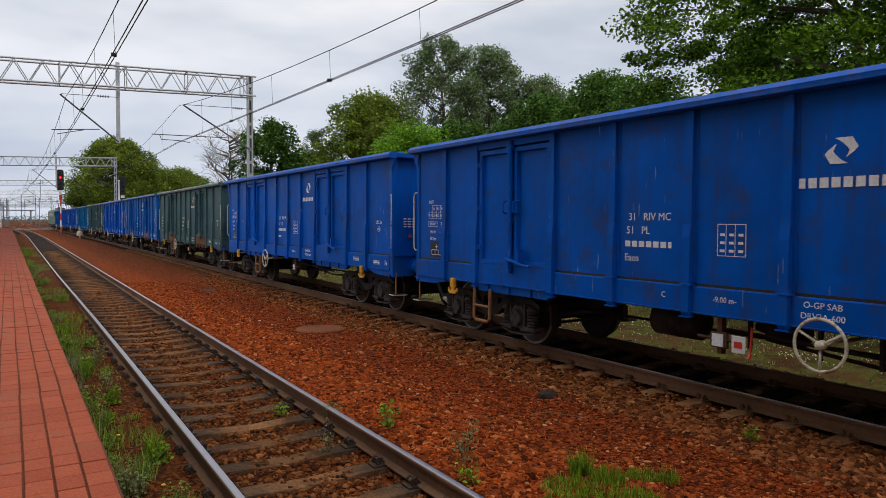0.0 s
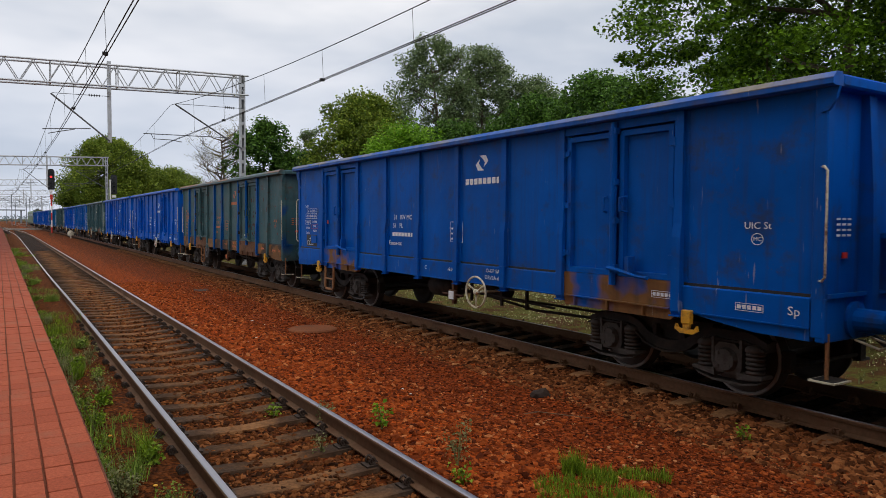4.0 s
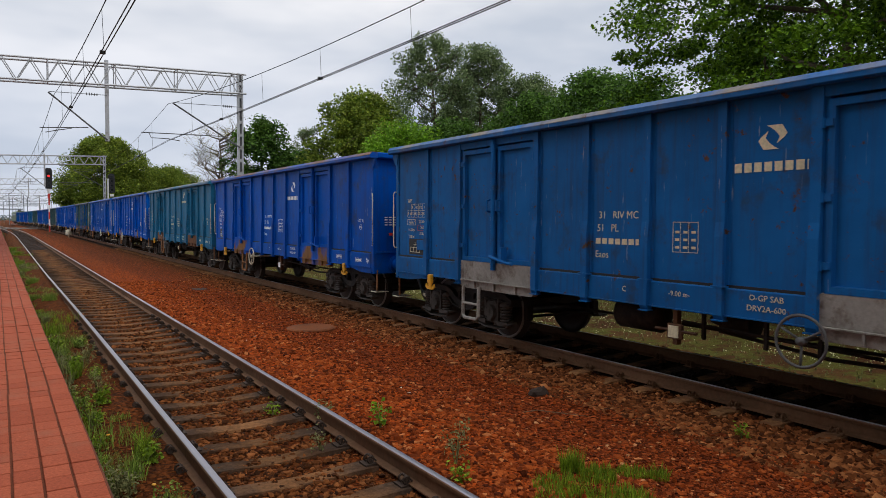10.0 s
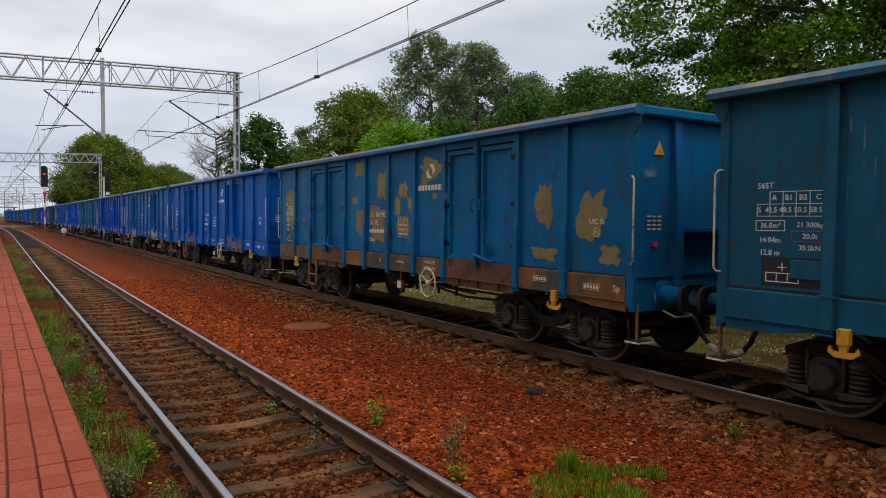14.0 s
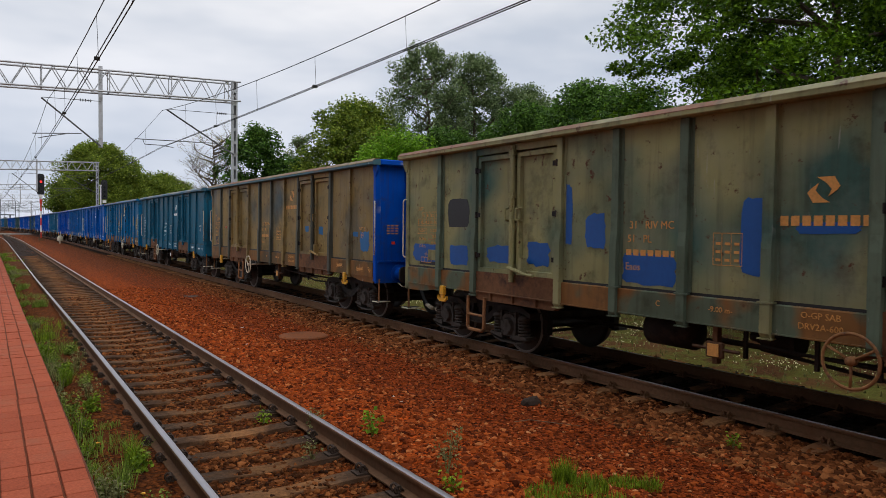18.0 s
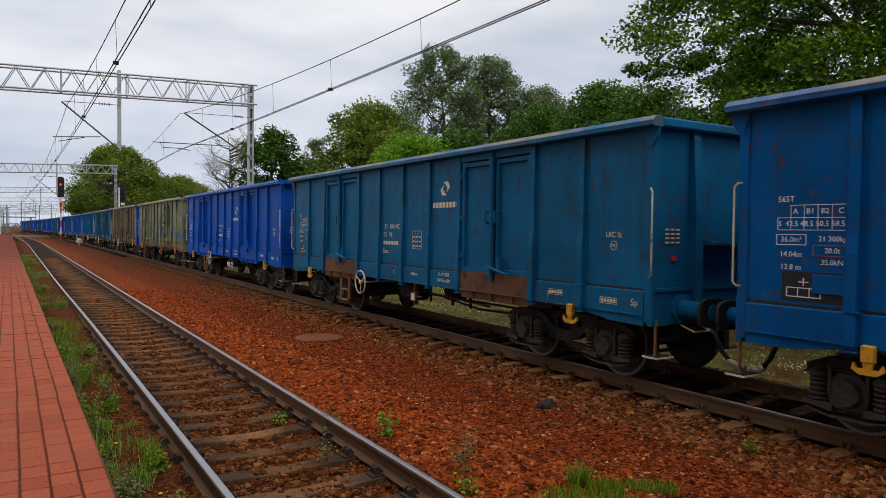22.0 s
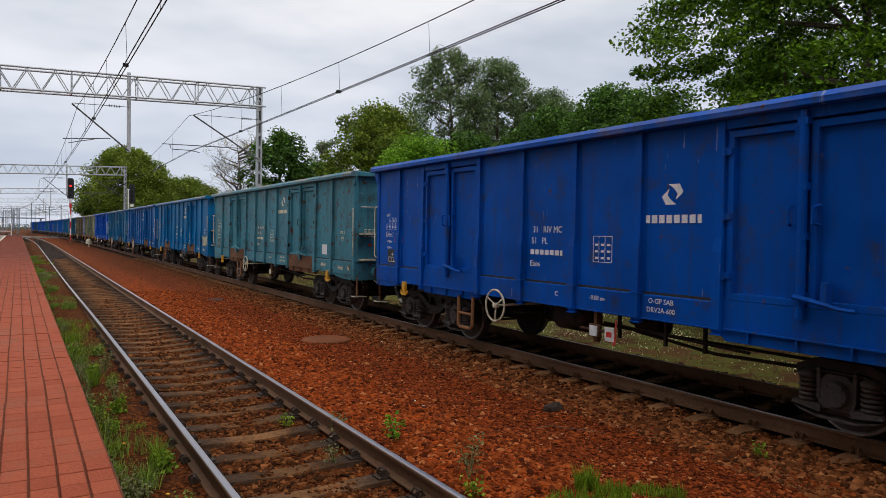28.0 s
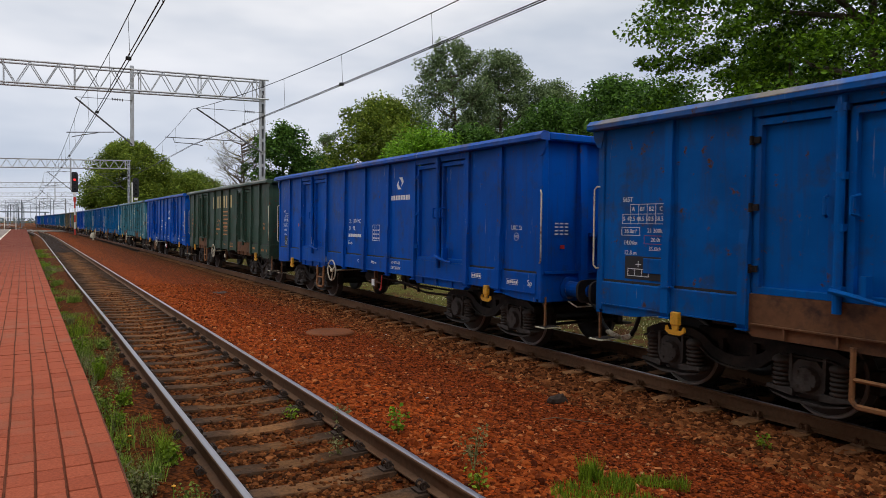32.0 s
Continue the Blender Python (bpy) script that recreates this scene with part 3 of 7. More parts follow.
def bogie_meshes():
    d = {}
    for s in (-1, 1):
        # the frame arches over each axlebox and sags between the axles
        bm = bmesh.new()
        top = [(-1.36, 0.70), (-1.15, 0.79), (-0.62, 0.79), (-0.46, 0.73), (-0.30, 0.62), (-0.14, 0.565), (0.0, 0.55)]
        low = [(0.0, 0.40), (-0.16, 0.415), (-0.33, 0.47), (-0.48, 0.58), (-0.62, 0.665), (-1.15, 0.665), (-1.36, 0.60)]
        prof = top + [(-a, b) for a, b in top[-2::-1]] + [(-a, b) for a, b in low[::-1]] + low[1:]
        x0, x1 = sorted((s * 0.98, s * 1.07))
        prism(bm, prof, 0, x0, x1)
        for (ya, za), (yb, zb) in zip(low[:-1], low[1:]):
            for m in (1, -1):
                prism(bm, [(m * ya, za), (m * yb, zb), (m * yb, zb + 0.022), (m * ya, za + 0.022)], 0, *sorted((s * 1.0, s * 1.12)))
        box(bm, *sbox(s, 0.88, 0.98, -0.60, 0.60, 0.66, 0.82))
        for y in (-0.22, 0.22):
            box(bm, *sbox(s, 0.93, 1.05, y - 0.03, y + 0.03, 0.50, 0.72))
        d["side_frame", s] = mesh_of("side_frame", bm, M_UNDER)
        for y in (-0.9, 0.9):
            bm = bmesh.new()
            prism(bm, [(y - 0.16, 0.30), (y + 0.16, 0.30), (y + 0.19, 0.38), (y + 0.17, 0.58), (y + 0.10, 0.655), (y - 0.10, 0.655), (y - 0.17, 0.58), (y - 0.19, 0.38)], 0, *sorted((s * 0.92, s * 1.13)))
            a, b = sorted((s * 1.13, s * 1.185))
            disc_stack(bm, (a, y, 0.46), 0, [(0, 0.125 if s < 0 else 0.145), (b - a, 0.145 if s < 0 else 0.125)], 14)
            for k in range(4):
                ak = 0.785 + k * 1.571
                disc_stack(bm, (s * 1.18, y + 0.105 * math.cos(ak), 0.46 + 0.105 * math.sin(ak)), 0, [(-0.018, 0.018), (0.018, 0.018)], 6)
            for o in (-1, 1):
                prism(bm, [(y + o * 0.15, 0.335), (y + o * 0.45, 0.335), (y + o * 0.46, 0.30), (y + o * 0.15, 0.255)], 0, *sorted((s * 0.94, s * 1.15)))
                box(bm, *sbox(s, 0.97, 1.14, *sorted((y + o * 0.165, y + o * 0.20)), 0.40, 0.70))
            d["axlebox", s, y] = mesh_of("axlebox", bm, M_AXLEBOX)
            bm = bmesh.new()
            prism(bm, [(y - 0.46, 0.285), (y - 0.40, 0.255), (y - 0.20, 0.215), (y + 0.20, 0.215), (y + 0.40, 0.255), (y + 0.46, 0.285), (y + 0.38, 0.232), (y + 0.18, 0.188), (y - 0.18, 0.188), (y - 0.38, 0.232)], 0, *sorted((s * 0.97, s * 1.13)))
            d["keeper", s, y] = mesh_of("keeper", bm, M_AXLEBOX)
            for o in (-0.315, 0.315):
                bm = bmesh.new()
                for k in range(5):
                    ring(bm, (s * 1.055, y + o, 0.358 + 0.050 * k), 2, 0.088, 0.021, 14, 5)
                disc_stack(bm, (s * 1.055, y + o, 0.335), 2, [(0, 0.06), (0.25, 0.06)], 8)
                disc_stack(bm, (s * 1.055, y + o, 0.575), 2, [(0, 0.075), (0.01, 0.115), (0.05, 0.112), (0.075, 0.085), (0.095, 0.04)], 12)
                d["spring", s, y, o] = smooth(mesh_of("spring", bm, M_SPRING))
    bm = bmesh.new()
    box(bm, -0.95, 0.95, -0.22, 0.22, 0.48, 0.80, bev=0.03)
    for y in (-1.25, 1.25):
        box(bm, -0.95, 0.95, y - 0.05, y + 0.05, 0.58, 0.70)
    disc_stack(bm, (0, 0, 0.80), 2, [(0, 0.25), (0.14, 0.22)], 14)
    for s in (-1, 1):
        box(bm, *sbox(s, 0.80, 0.98, -0.1, 0.1, 0.80, 0.92))
    for x in (-0.8, 0.8):
        box(bm, x - 0.05, x + 0.05, -1.22, 1.22, 0.60, 0.68)
    d["bolster"] = mesh_of("bolster", bm, M_UNDER)
    bm = bmesh.new()
    for y in (-0.33, 0.33, -1.42, 1.42):
        for x in (-0.75, 0.75):
            box(bm, x - 0.06, x + 0.06, y - 0.05, y + 0.05, 0.36, 0.60)
        rod(bm, [(-0.8, y, 0.42), (0.8, y, 0.42)], 0.025, 6)
    rod(bm, [(0, -1.45, 0.42), (0, 1.45, 0.42)], 0.02, 6)
    d["brake_rigging"] = mesh_of("brake_rigging", bm, M_UNDER)
    bm = bmesh.new()
    disc_stack(bm, (-0.72, 0, 0), 0, [(-0.065, 0.42), (-0.06, 0.455), (0.035, 0.46), (0.045, 0.488), (0.07, 0.485), (0.075, 0.40), (0.06, 0.36), (0.03, 0.18), (0.08, 0.11), (0.2, 0.085), (0.72, 0.085),
                                      (1.24, 0.085), (1.36, 0.11), (1.41, 0.18), (1.38, 0.36), (1.365, 0.40), (1.37, 0.485), (1.395, 0.488), (1.405, 0.46), (1.50, 0.455), (1.505, 0.42)], 28)
    d["wheelset"] = smooth(mesh_of("wheelset", bm, M_WHEEL))
    bm = bmesh.new()
    ring(bm, (-0.785, 0, 0), 0, 0.440, 0.022, 32, 6)
    d["tread"] = mesh_of("tread", bm, M_RIM)
    return d


BOGIE = bogie_meshes()


def add_bogie(parent, y0):
    b = part("bogie", BOGIE["bolster"], None, parent)
    b.location = (0, y0, 0)
    for s in (-1, 1):
        part("side_frame", BOGIE["side_frame", s], None, b)
        for y in (-0.9, 0.9):
            part("axlebox", BOGIE["axlebox", s, y], None, b)
            if s < 0:
                part("keeper", BOGIE["keeper", s, y], None, b, "curved keeper plate under the axlebox")
            for o in (-0.315, 0.315) if s < 0 else ():
                part("spring", BOGIE["spring", s, y, o], None, b, "stacked coil spring")
    part("brake_rigging", BOGIE["brake_rigging"], None, b)
    for y in (-0.9, 0.9):
        w = part("wheelset", BOGIE["wheelset"], None, b)
        w.location = (0, y, 0.46)
        part("tyre", BOGIE["tread"], None, w, "worn bright tyre edge")
    return b


def door_mesh(s, y0, y1):
    bm = bmesh.new()
    z0, z1 = 1.335, 3.2
    box(bm, *sbox(s, 1.33, 1.425, y0, y1, z0, z1))
    bm.normal_update()
    front = [f for f in bm.faces if f.normal.x * s > 0.9]
    bmesh.ops.inset_individual(bm, faces=front, thickness=0.095, depth=0.0)
    bmesh.ops.inset_individual(bm, faces=front, thickness=0.012, depth=-0.06)
    return mesh_of("door", bm, M_PAINT)


def build_wagon(layout):
    d_in, d_out, inner, outer = LAYOUTS[layout]
    ribs = sorted([*inner, *(e * y for e in (-1, 1) for y in (d_in, d_out, *outer))])
    stops = [-6.34, *ribs, 6.34]
    panels = [(a, b) for a, b in zip(stops, stops[1:]) if not (abs(abs(a + b) - d_in - d_out) < 0.01)]
    w = root("open_wagon", "blue steel open freight wagon with ribbed sides on the rails", "freight wagon", "wagons of the train")
    P = M_PAINT
    part("floor", bmb((-1.38, 1.38, -6.38, 6.38, 1.12, 1.2)), M_RUSTPLATE, w)
    part("centre_sill", bmb((-0.32, 0.32, -6.3, 6.3, 0.80, 1.115), (-1.25, 1.25, -4.7, -4.3, 0.92, 1.115), (-1.25, 1.25, 4.3, 4.7, 0.92, 1.115),
                            (-1.25, 1.25, -2.3, -2.15, 0.95, 1.115), (-1.25, 1.25, 2.15, 2.3, 0.95, 1.115), (-1.25, 1.25, -0.08, 0.08, 0.95, 1.115)), M_UNDER, w)
    for s in (-1, 1):
        if s > 0:
            tagged(part("far_side", bmb(*[sbox(s, SIDE - 0.012, SIDE, a, b, 1.33, 3.35) for a, b in panels], *[sbox(s, SIDE, 1.47, y - 0.055, y + 0.055, 0.94, 3.345) for y in ribs]), P, w, "ribbed far side of the body"), kind="stuff")
        for a, b in panels if s < 0 else ():
            part("panel", bmb(sbox(s, SIDE - 0.012, SIDE, a, b, 1.33, 3.35)), P, w)
        for y in ribs if s < 0 else ():
            bm = bmesh.new()
            c = 0.055
            edge = abs(abs(y) - d_out) < 0.01 or abs(abs(y) - d_in) < 0.01
            prof = [(s * 1.385, 3.345), (s * 1.455, 3.345), (s * 1.462, 2.02), (s * 1.482, 1.86), (s * 1.490, 0.99), (s * 1.46, 0.94), (s * 1.385, 0.94)]
            lo = [bm.verts.new((px, y - c, pz)) for px, pz in prof]
            hi = [bm.verts.new((px, y + c, pz)) for px, pz in prof]
            bm.faces.new(lo)
            bm.faces.new(hi[::-1])
            for i in range(len(prof)):
                bm.faces.new((lo[i], hi[i], hi[(i + 1) % len(prof)], lo[(i + 1) % len(prof)]))
            if not edge:
                for o in (-1, 1):
                    ya, yb = sorted((y + o * c, y + o * (c + 0.04)))
                    box(bm, *sbox(s, 1.401, 1.425, ya, yb, 1.33, 1.93))
                box(bm, *sbox(s, 1.401, 1.497, y - c - 0.03, y + c + 0.03, 1.300, 1.318))
            box(bm, *sbox(s, 1.385, 1.492, y - c - 0.02, y + c + 0.02, 0.926, 0.94))
            box(bm, *sbox(s, 1.401, 1.408, y - c - 0.045, y + c + 0.045, 1.34, 3.33))
            part("rib", bm, P, w)
        for y in (-6.40, 6.40):
            part("corner_post", bmb(sbox(s, 1.30, 1.425, y - 0.06, y + 0.06, 0.9, 3.345), bev=0.012), P, w)
        for a, b in ((-6.34, -d_out - 0.05), (0.05 - d_in, d_in - 0.05), (d_out + 0.05, 6.34)):
            bm = bmesh.new()
            prism(bm, [(s * 1.25, 1.0), (s * 1.435, 1.0), (s * 1.435, 1.285), (s * 1.42, 1.298), (s * 1.25, 1.298)], 1, a, b)
            box(bm, *sbox(s, 1.25, 1.45, a, b, 0.985, 1.0))
            part("side_sill", bm, P, w)
            if s < 0:
                # black strip stands in for the shade in the open gap
                part("seam", bmb((-1.4035, -1.37, a, b, 1.2985, 1.331)), M_BLACK, w, "black strip for the shade in the gap above the sill")
        for e in (-1, 1):
            bm = bmesh.new()
            prism(bm, [(e * 6.34, 0.99), (e * 5.0, 0.99), (e * 5.35, 0.93), (e * 5.8, 0.87), (e * 6.34, 0.86)], 0, *sorted((s * 1.36, s * 1.42)))
            part("sill_gusset", bm, P, w)
        for e in (-1, 1):
            y0, y1 = sorted((e * (d_in - 0.05), e * (d_out + 0.05)))
            bm = bmesh.new()
            prism(bm, [(y0, 1.33), (y1, 1.33), (y1, 0.99), (y1 - 0.15, 0.87), (y0 + 0.15, 0.87), (y0, 0.99)], 0, *sorted((s * 1.33, s * 1.43)))
            box(bm, *sbox(s, 1.33, 1.475, y0 + 0.15, y1 - 0.15, 1.0, 1.015))
            for q in (0.5, 1.05, 1.6):
                box(bm, *sbox(s, 1.43, 1.47, y0 + q, y0 + q + 0.02, 0.88, 1.0))
            part("door_sill", bm, M_SILLPAINT, w, "rust-stained door sill plate")
            bm = bmesh.new()
            prism(bm, [(s * 1.30, 3.12), (s * 1.32, 3.12), (s * 1.32, 3.23), (s * 1.44, 3.23), (s * 1.44, 3.345), (s * 1.30, 3.345)], 1, y0 + 0.1, y1 - 0.1)
            box(bm, *sbox(s, 1.30, 1.32, (y0 + y1) / 2 - 0.1, (y0 + y1) / 2 + 0.1, 1.3, 3.125))
            part("door_header", bm, P, w)
            mid = (y0 + y1) / 2
            for a, b, hy in ((y0 + 0.14, mid - 0.06, y0 + 0.10), (mid + 0.06, y1 - 0.14, y1 - 0.10)):
                dr = part("door", door_mesh(s, a, b), None, w)
                for z in (1.60, 2.26, 2.98) if s < 0 else ():
                    bm = bmesh.new()
                    disc_stack(bm, (s * 1.44, hy, z - 0.05), 2, [(0, 0.026), (0.10, 0.026)], 8)
                    box(bm, *sbox(s, 1.42, 1.447, min(hy, (a + b) / 2 * 0.2 + hy * 0.8), max(hy, (a + b) / 2 * 0.2 + hy * 0.8), z - 0.035, z + 0.035))
                    part("hinge", bm, P, dr, "hinge clamp of the door")
            bm = bmesh.new()
            rod(bm, [(s * 1.465, mid, 1.22), (s * 1.465, mid, 3.31)], 0.044, 10)
            for z in (1.45, 2.05, 2.55, 3.2):
                box(bm, *sbox(s, 1.39, 1.50, mid - 0.055, mid + 0.055, z - 0.035, z + 0.035))
            part("lock_bar", bm, P, w, "vertical door locking bar")
            bm = bmesh.new()
            rod(bm, [(s * 1.50, mid + 0.05, 1.44), (s * 1.53, mid - 0.12, 1.42), (s * 1.53, mid - 0.42, 1.36), (s * 1.53, mid - 0.58, 1.35)], [0.03, 0.03, 0.022, 0.025], 6)
            box(bm, *sbox(s, 1.415, 1.53, mid - 0.30, mid - 0.24, 1.38, 1.60))
            part("lock_lever", bm, P, w)
            for dy in (-0.16, 0.16) if s < 0 else ():
                bm = bmesh.new()
                rod(bm, [(s * 1.41, mid + dy, 2.16), (s * 1.50, mid + dy * 0.8, 2.18), (s * 1.50, mid + dy * 0.8, 2.34), (s * 1.41, mid + dy, 2.36)], 0.018, 6)
                part("door_handle", bm, P, w)
        bm = bmesh.new()
        prism(bm, [(s * 1.37, 3.335), (s * 1.53, 3.335), (s * 1.555, 3.35), (s * 1.555, 3.405), (s * 1.50, 3.458), (s * 1.40, 3.458), (s * 1.37, 3.43)], 1, -6.56, 6.56)
        part("top_rim", bm, M_RIMPAINT, w, "folded top rim, chipped along its edge")
        if s < 0:
            bm = bmesh.new()
            prism(bm, [(-1.558, 3.398), (-1.558, 3.408), (-1.503, 3.465), (-1.40, 3.467), (-1.40, 3.455), (-1.498, 3.455), (-1.552, 3.405)], 1, -6.563, 6.563)
            part("rim_edge", bm, M_RIMTOP, w, "dusty worn upper edge of the rim")
    for e in (-1, 1):
        y = e * 6.40
        part("end_wall", bmb((-1.30, 1.30, min(y, y - e * 0.012), max(y, y - e * 0.012), 1.0, 3.345)), P, w)
        for x in (-0.62, 0.62):
            bm = bmesh.new()
            prism(bm, [(e * 6.40, 3.34), (e * 6.47, 3.34), (e * 6.53, 2.3), (e * 6.55, 0.9), (e * 6.40, 0.9)], 0, x - 0.07, x + 0.07)
            part("end_post", bm, P, w)
        bm = bmesh.new()
        box(bm, -1.37, 1.37, *sorted((e * 6.38, e * 6.56)), 3.337, 3.457, bev=0.02)
        part("end_rim", bm, P, w)
        bm = bmesh.new()
        box(bm, -1.42, 1.42, *sorted((e * 6.385, e * 6.47)), 0.86, 1.30, bev=0.01)
        box(bm, -1.38, 1.38, *sorted((e * 6.47, e * 6.50)), 1.30, 1.34)
        part("headstock", bm, P, w)
        part("end_ledge", bmb((-0.5, 0.5, *sorted((e * 6.41, e * 6.62)), 1.88, 1.93)), P, w)
        for x in (-0.875, 0.875):
            bm = bmesh.new()
            a = (lambda d: e * d)
            rings = [(a(0.0), 0.19), (a(0.03), 0.19), (a(0.04), 0.125), (a(0.30), 0.115), (a(0.31), 0.10), (a(0.50), 0.10)]
            disc_stack(bm, (x, e * 6.47, 1.06), 1, rings, 16)
            bf = part("buffer", bm, P, w)
            bm = bmesh.new()
            pts = []
            for k in range(20):
                t = 6.28318 * k / 20
                cx, cz = math.cos(t), math.sin(t)
                pts.append((x + 0.24 * math.copysign(abs(cx) ** 0.55, cx), 1.06 + 0.175 * math.copysign(abs(cz) ** 0.6, cz)))
            prism(bm, pts, 1, *sorted((e * 6.905, e * 6.95)))
            part("buffer_head", bm, M_UNDER, bf, "dark greasy buffer head")
        bm = bmesh.new()
        rod(bm, [(0, e * 6.45, 1.05), (0, e * 6.75, 1.03), (0, e * 6.92, 1.06), (0, e * 6.93, 1.14)], [0.06, 0.05, 0.05, 0.02], 8)
        rod(bm, [(0.05, e * 6.7, 0.98), (0.05, e * 7.0, 0.80)], 0.03, 6)
        rod(bm, [(-0.05, e * 6.7, 0.98), (-0.05, e * 7.0, 0.80)], 0.03, 6)
        part("coupling", bm, M_UNDER, w)
        bm = bmesh.new()
        rod(bm, [(-0.42, e * 6.45, 0.85), (-0.40, e * 6.62, 0.72), (-0.38, e * 6.72, 0.52), (-0.35, e * 6.85, 0.38), (-0.32, e * 7.01, 0.34)], 0.032, 8)
        hose = part("brake_hose", bm, M_BLACK, w, "black rubber brake hose", True)
        bm = bmesh.new()
        rod(bm, [(-0.36, e * 6.80, 0.41), (-0.34, e * 6.90, 0.36), (-0.33, e * 7.02, 0.335)], [0.04, 0.048, 0.042], 8)
        part("hose_coupling", bm, M_CREAM, hose, "cream-painted hose coupling", True)
        bm = bmesh.new()
        prism(bm, [(e * 6.33, 3.345), (e * 6.56, 3.345), (e * 6.53, 3.22), (e * 6.47, 3.12), (e * 6.40, 3.10)], 0, -1.44, -1.40)
        part("corner_gusset", bm, P, w)
        for s in (-1, 1):
            x, y = s * 1.43, e * 6.485
            bm = bmesh.new()
            rod(bm, [(x - s * 0.03, e * 6.40, 2.58), (x + s * 0.02, e * 6.45, 2.58), (x + s * 0.03, y, 2.54), (x + s * 0.03, y, 1.51), (x + s * 0.02, e * 6.45, 1.47), (x - s * 0.03, e * 6.40, 1.47)], 0.0125, 6)
            part("handrail", bm, M_CREAM, w, "cream-painted corner handrail", True)
            bm = bmesh.new()
            box(bm, *sbox(s, 1.32, 1.35, *sorted((e * 6.45, e * 6.475)), 0.49, 0.95))
            st = part("step", bm, M_ORANGE, w, "corner footstep on a flat bracket")
            bm = bmesh.new()
            box(bm, *sbox(s, 1.12, 1.43, *sorted((e * 6.34, e * 6.58)), 0.472, 0.49))
            part("tread", bm, M_CREAM, st, "worn cream-edged tread")
            if s < 0:
                part("grating", bmb(sbox(s, 1.14, 1.41, *sorted((e * 6.36, e * 6.56)), 0.490, 0.496)), M_UNDER, st)
            bm = bmesh.new()
            rod(bm, [(s * 0.9, e * 6.5, 0.86), (s * 0.92, e * 6.72, 0.80), (s * 0.62, e * 6.72, 0.80), (s * 0.6, e * 6.5, 0.86)], 0.013, 5)
            if s < 0:
                part("grab_bar", bm, M_CREAM, w)
            else:
                bm.free()
            bm = bmesh.new()
            yy = e * 5.05
            box(bm, *sbox(s, 1.43, 1.50, yy - 0.06, yy + 0.06, 0.86, 1.02), bev=0.01)
            prism(bm, [(yy - 0.05, 0.88), (yy - 0.035, 0.80), (yy - 0.10, 0.80), (yy - 0.13, 0.85), (yy - 0.145, 0.79), (yy - 0.08, 0.745), (yy + 0.08, 0.745), (yy + 0.145, 0.79),
                       (yy + 0.13, 0.85), (yy + 0.10, 0.80), (yy + 0.035, 0.80), (yy + 0.05, 0.88)], 0, *sorted((s * 1.45, s * 1.485)))
            part("rope_hook", bm, M_YELLOW, w, "yellow anchor-shaped rope hook")
        add_bogie(w, e * 4.5)
    # near-side fittings
    bm = bmesh.new()
    ring(bm, (-1.56, 1.72, 0.86), 0, 0.255, 0.017, 26, 6)
    for k in range(3):
        a = 0.5 + k * 2.0944
        rod(bm, [(-1.54, 1.72, 0.86), (-1.56, 1.72 + 0.25 * math.cos(a), 0.86 + 0.25 * math.sin(a))], 0.014, 5)
    disc_stack(bm, (-1.58, 1.72, 0.86), 0, [(0, 0.045), (0.08, 0.045)], 10)
    rod(bm, [(-1.52, 1.72, 0.86), (-0.4, 1.72, 0.86)], 0.02, 6)
    part("brake_wheel", bm, M_CREAM, w, "pale three-spoked handbrake wheel", True)
    bm = bmesh.new()
    rod(bm, [(-1.47, 2.95, 0.92), (-1.48, 2.95, 0.42), (-1.48, 2.90, 0.37), (-1.48, 2.55, 0.37), (-1.48, 2.5, 0.42), (-1.47, 2.5, 0.92)], 0.03, 6)
    rod(bm, [(-1.48, 2.93, 0.62), (-1.48, 2.52, 0.62)], 0.022, 6)
    part("side_step", bm, M_ORANGE, w, "hanging orange-brown side step frame")
    bm = bmesh.new()
    disc_stack(bm, (-0.75, 0.25, 0.76), 1, [(0, 0.12), (0.06, 0.22), (0.72, 0.22), (0.78, 0.12)], 18)
    part("air_tank", bm, M_UNDER, w, "black air reservoir", True)
    bm = bmesh.new()
    disc_stack(bm, (-0.6, -0.95, 0.80), 1, [(0, 0.16), (0.4, 0.16), (0.45, 0.08), (0.6, 0.05)], 14)
    part("brake_cylinder", bm, M_UNDER, w)
    for r in (((-0.8, -0.6, 0.70), (-0.9, -2.0, 0.60), (-0.8, -3.3, 0.62)), ((-0.2, -3.4, 0.6), (-0.2, 3.4, 0.6))):
        bm = bmesh.new()
        rod(bm, r, 0.023, 5)
        part("brake_rod", bm, M_UNDER, w)
    bm = bmesh.new()
    rod(bm, [(-1.1, -0.3, 0.80), (-1.1, -2.6, 0.72)], 0.02, 5)
    for y in (-0.6, -1.4, -2.0):
        box(bm, -1.12, -1.08, y - 0.02, y + 0.02, 0.62, 0.99)
    part("brake_linkage", bm, M_UNDER, w)
    bm = bmesh.new()
    box(bm, -1.36, -1.28, -0.42, -0.36, 0.55, 0.99)
    box(bm, -1.38, -1.33, -0.50, -0.28, 0.62, 0.80, bev=0.01)
    rod(bm, [(-1.36, -0.1, 0.72), (-1.36, -0.7, 0.72)], 0.02, 5)
    part("changeover_lever", bm, M_RUSTPLATE, w)
    part("lever_plate", bmb((-1.40, -1.385, -0.46, -0.32, 0.64, 0.78)), M_MARK, w, "small worn white lever plate")
    part("black_panel", bmb((-1.4035, -1.4005, 5.32, 5.95, 1.36, 1.66)), M_BLACKPAINT, w)
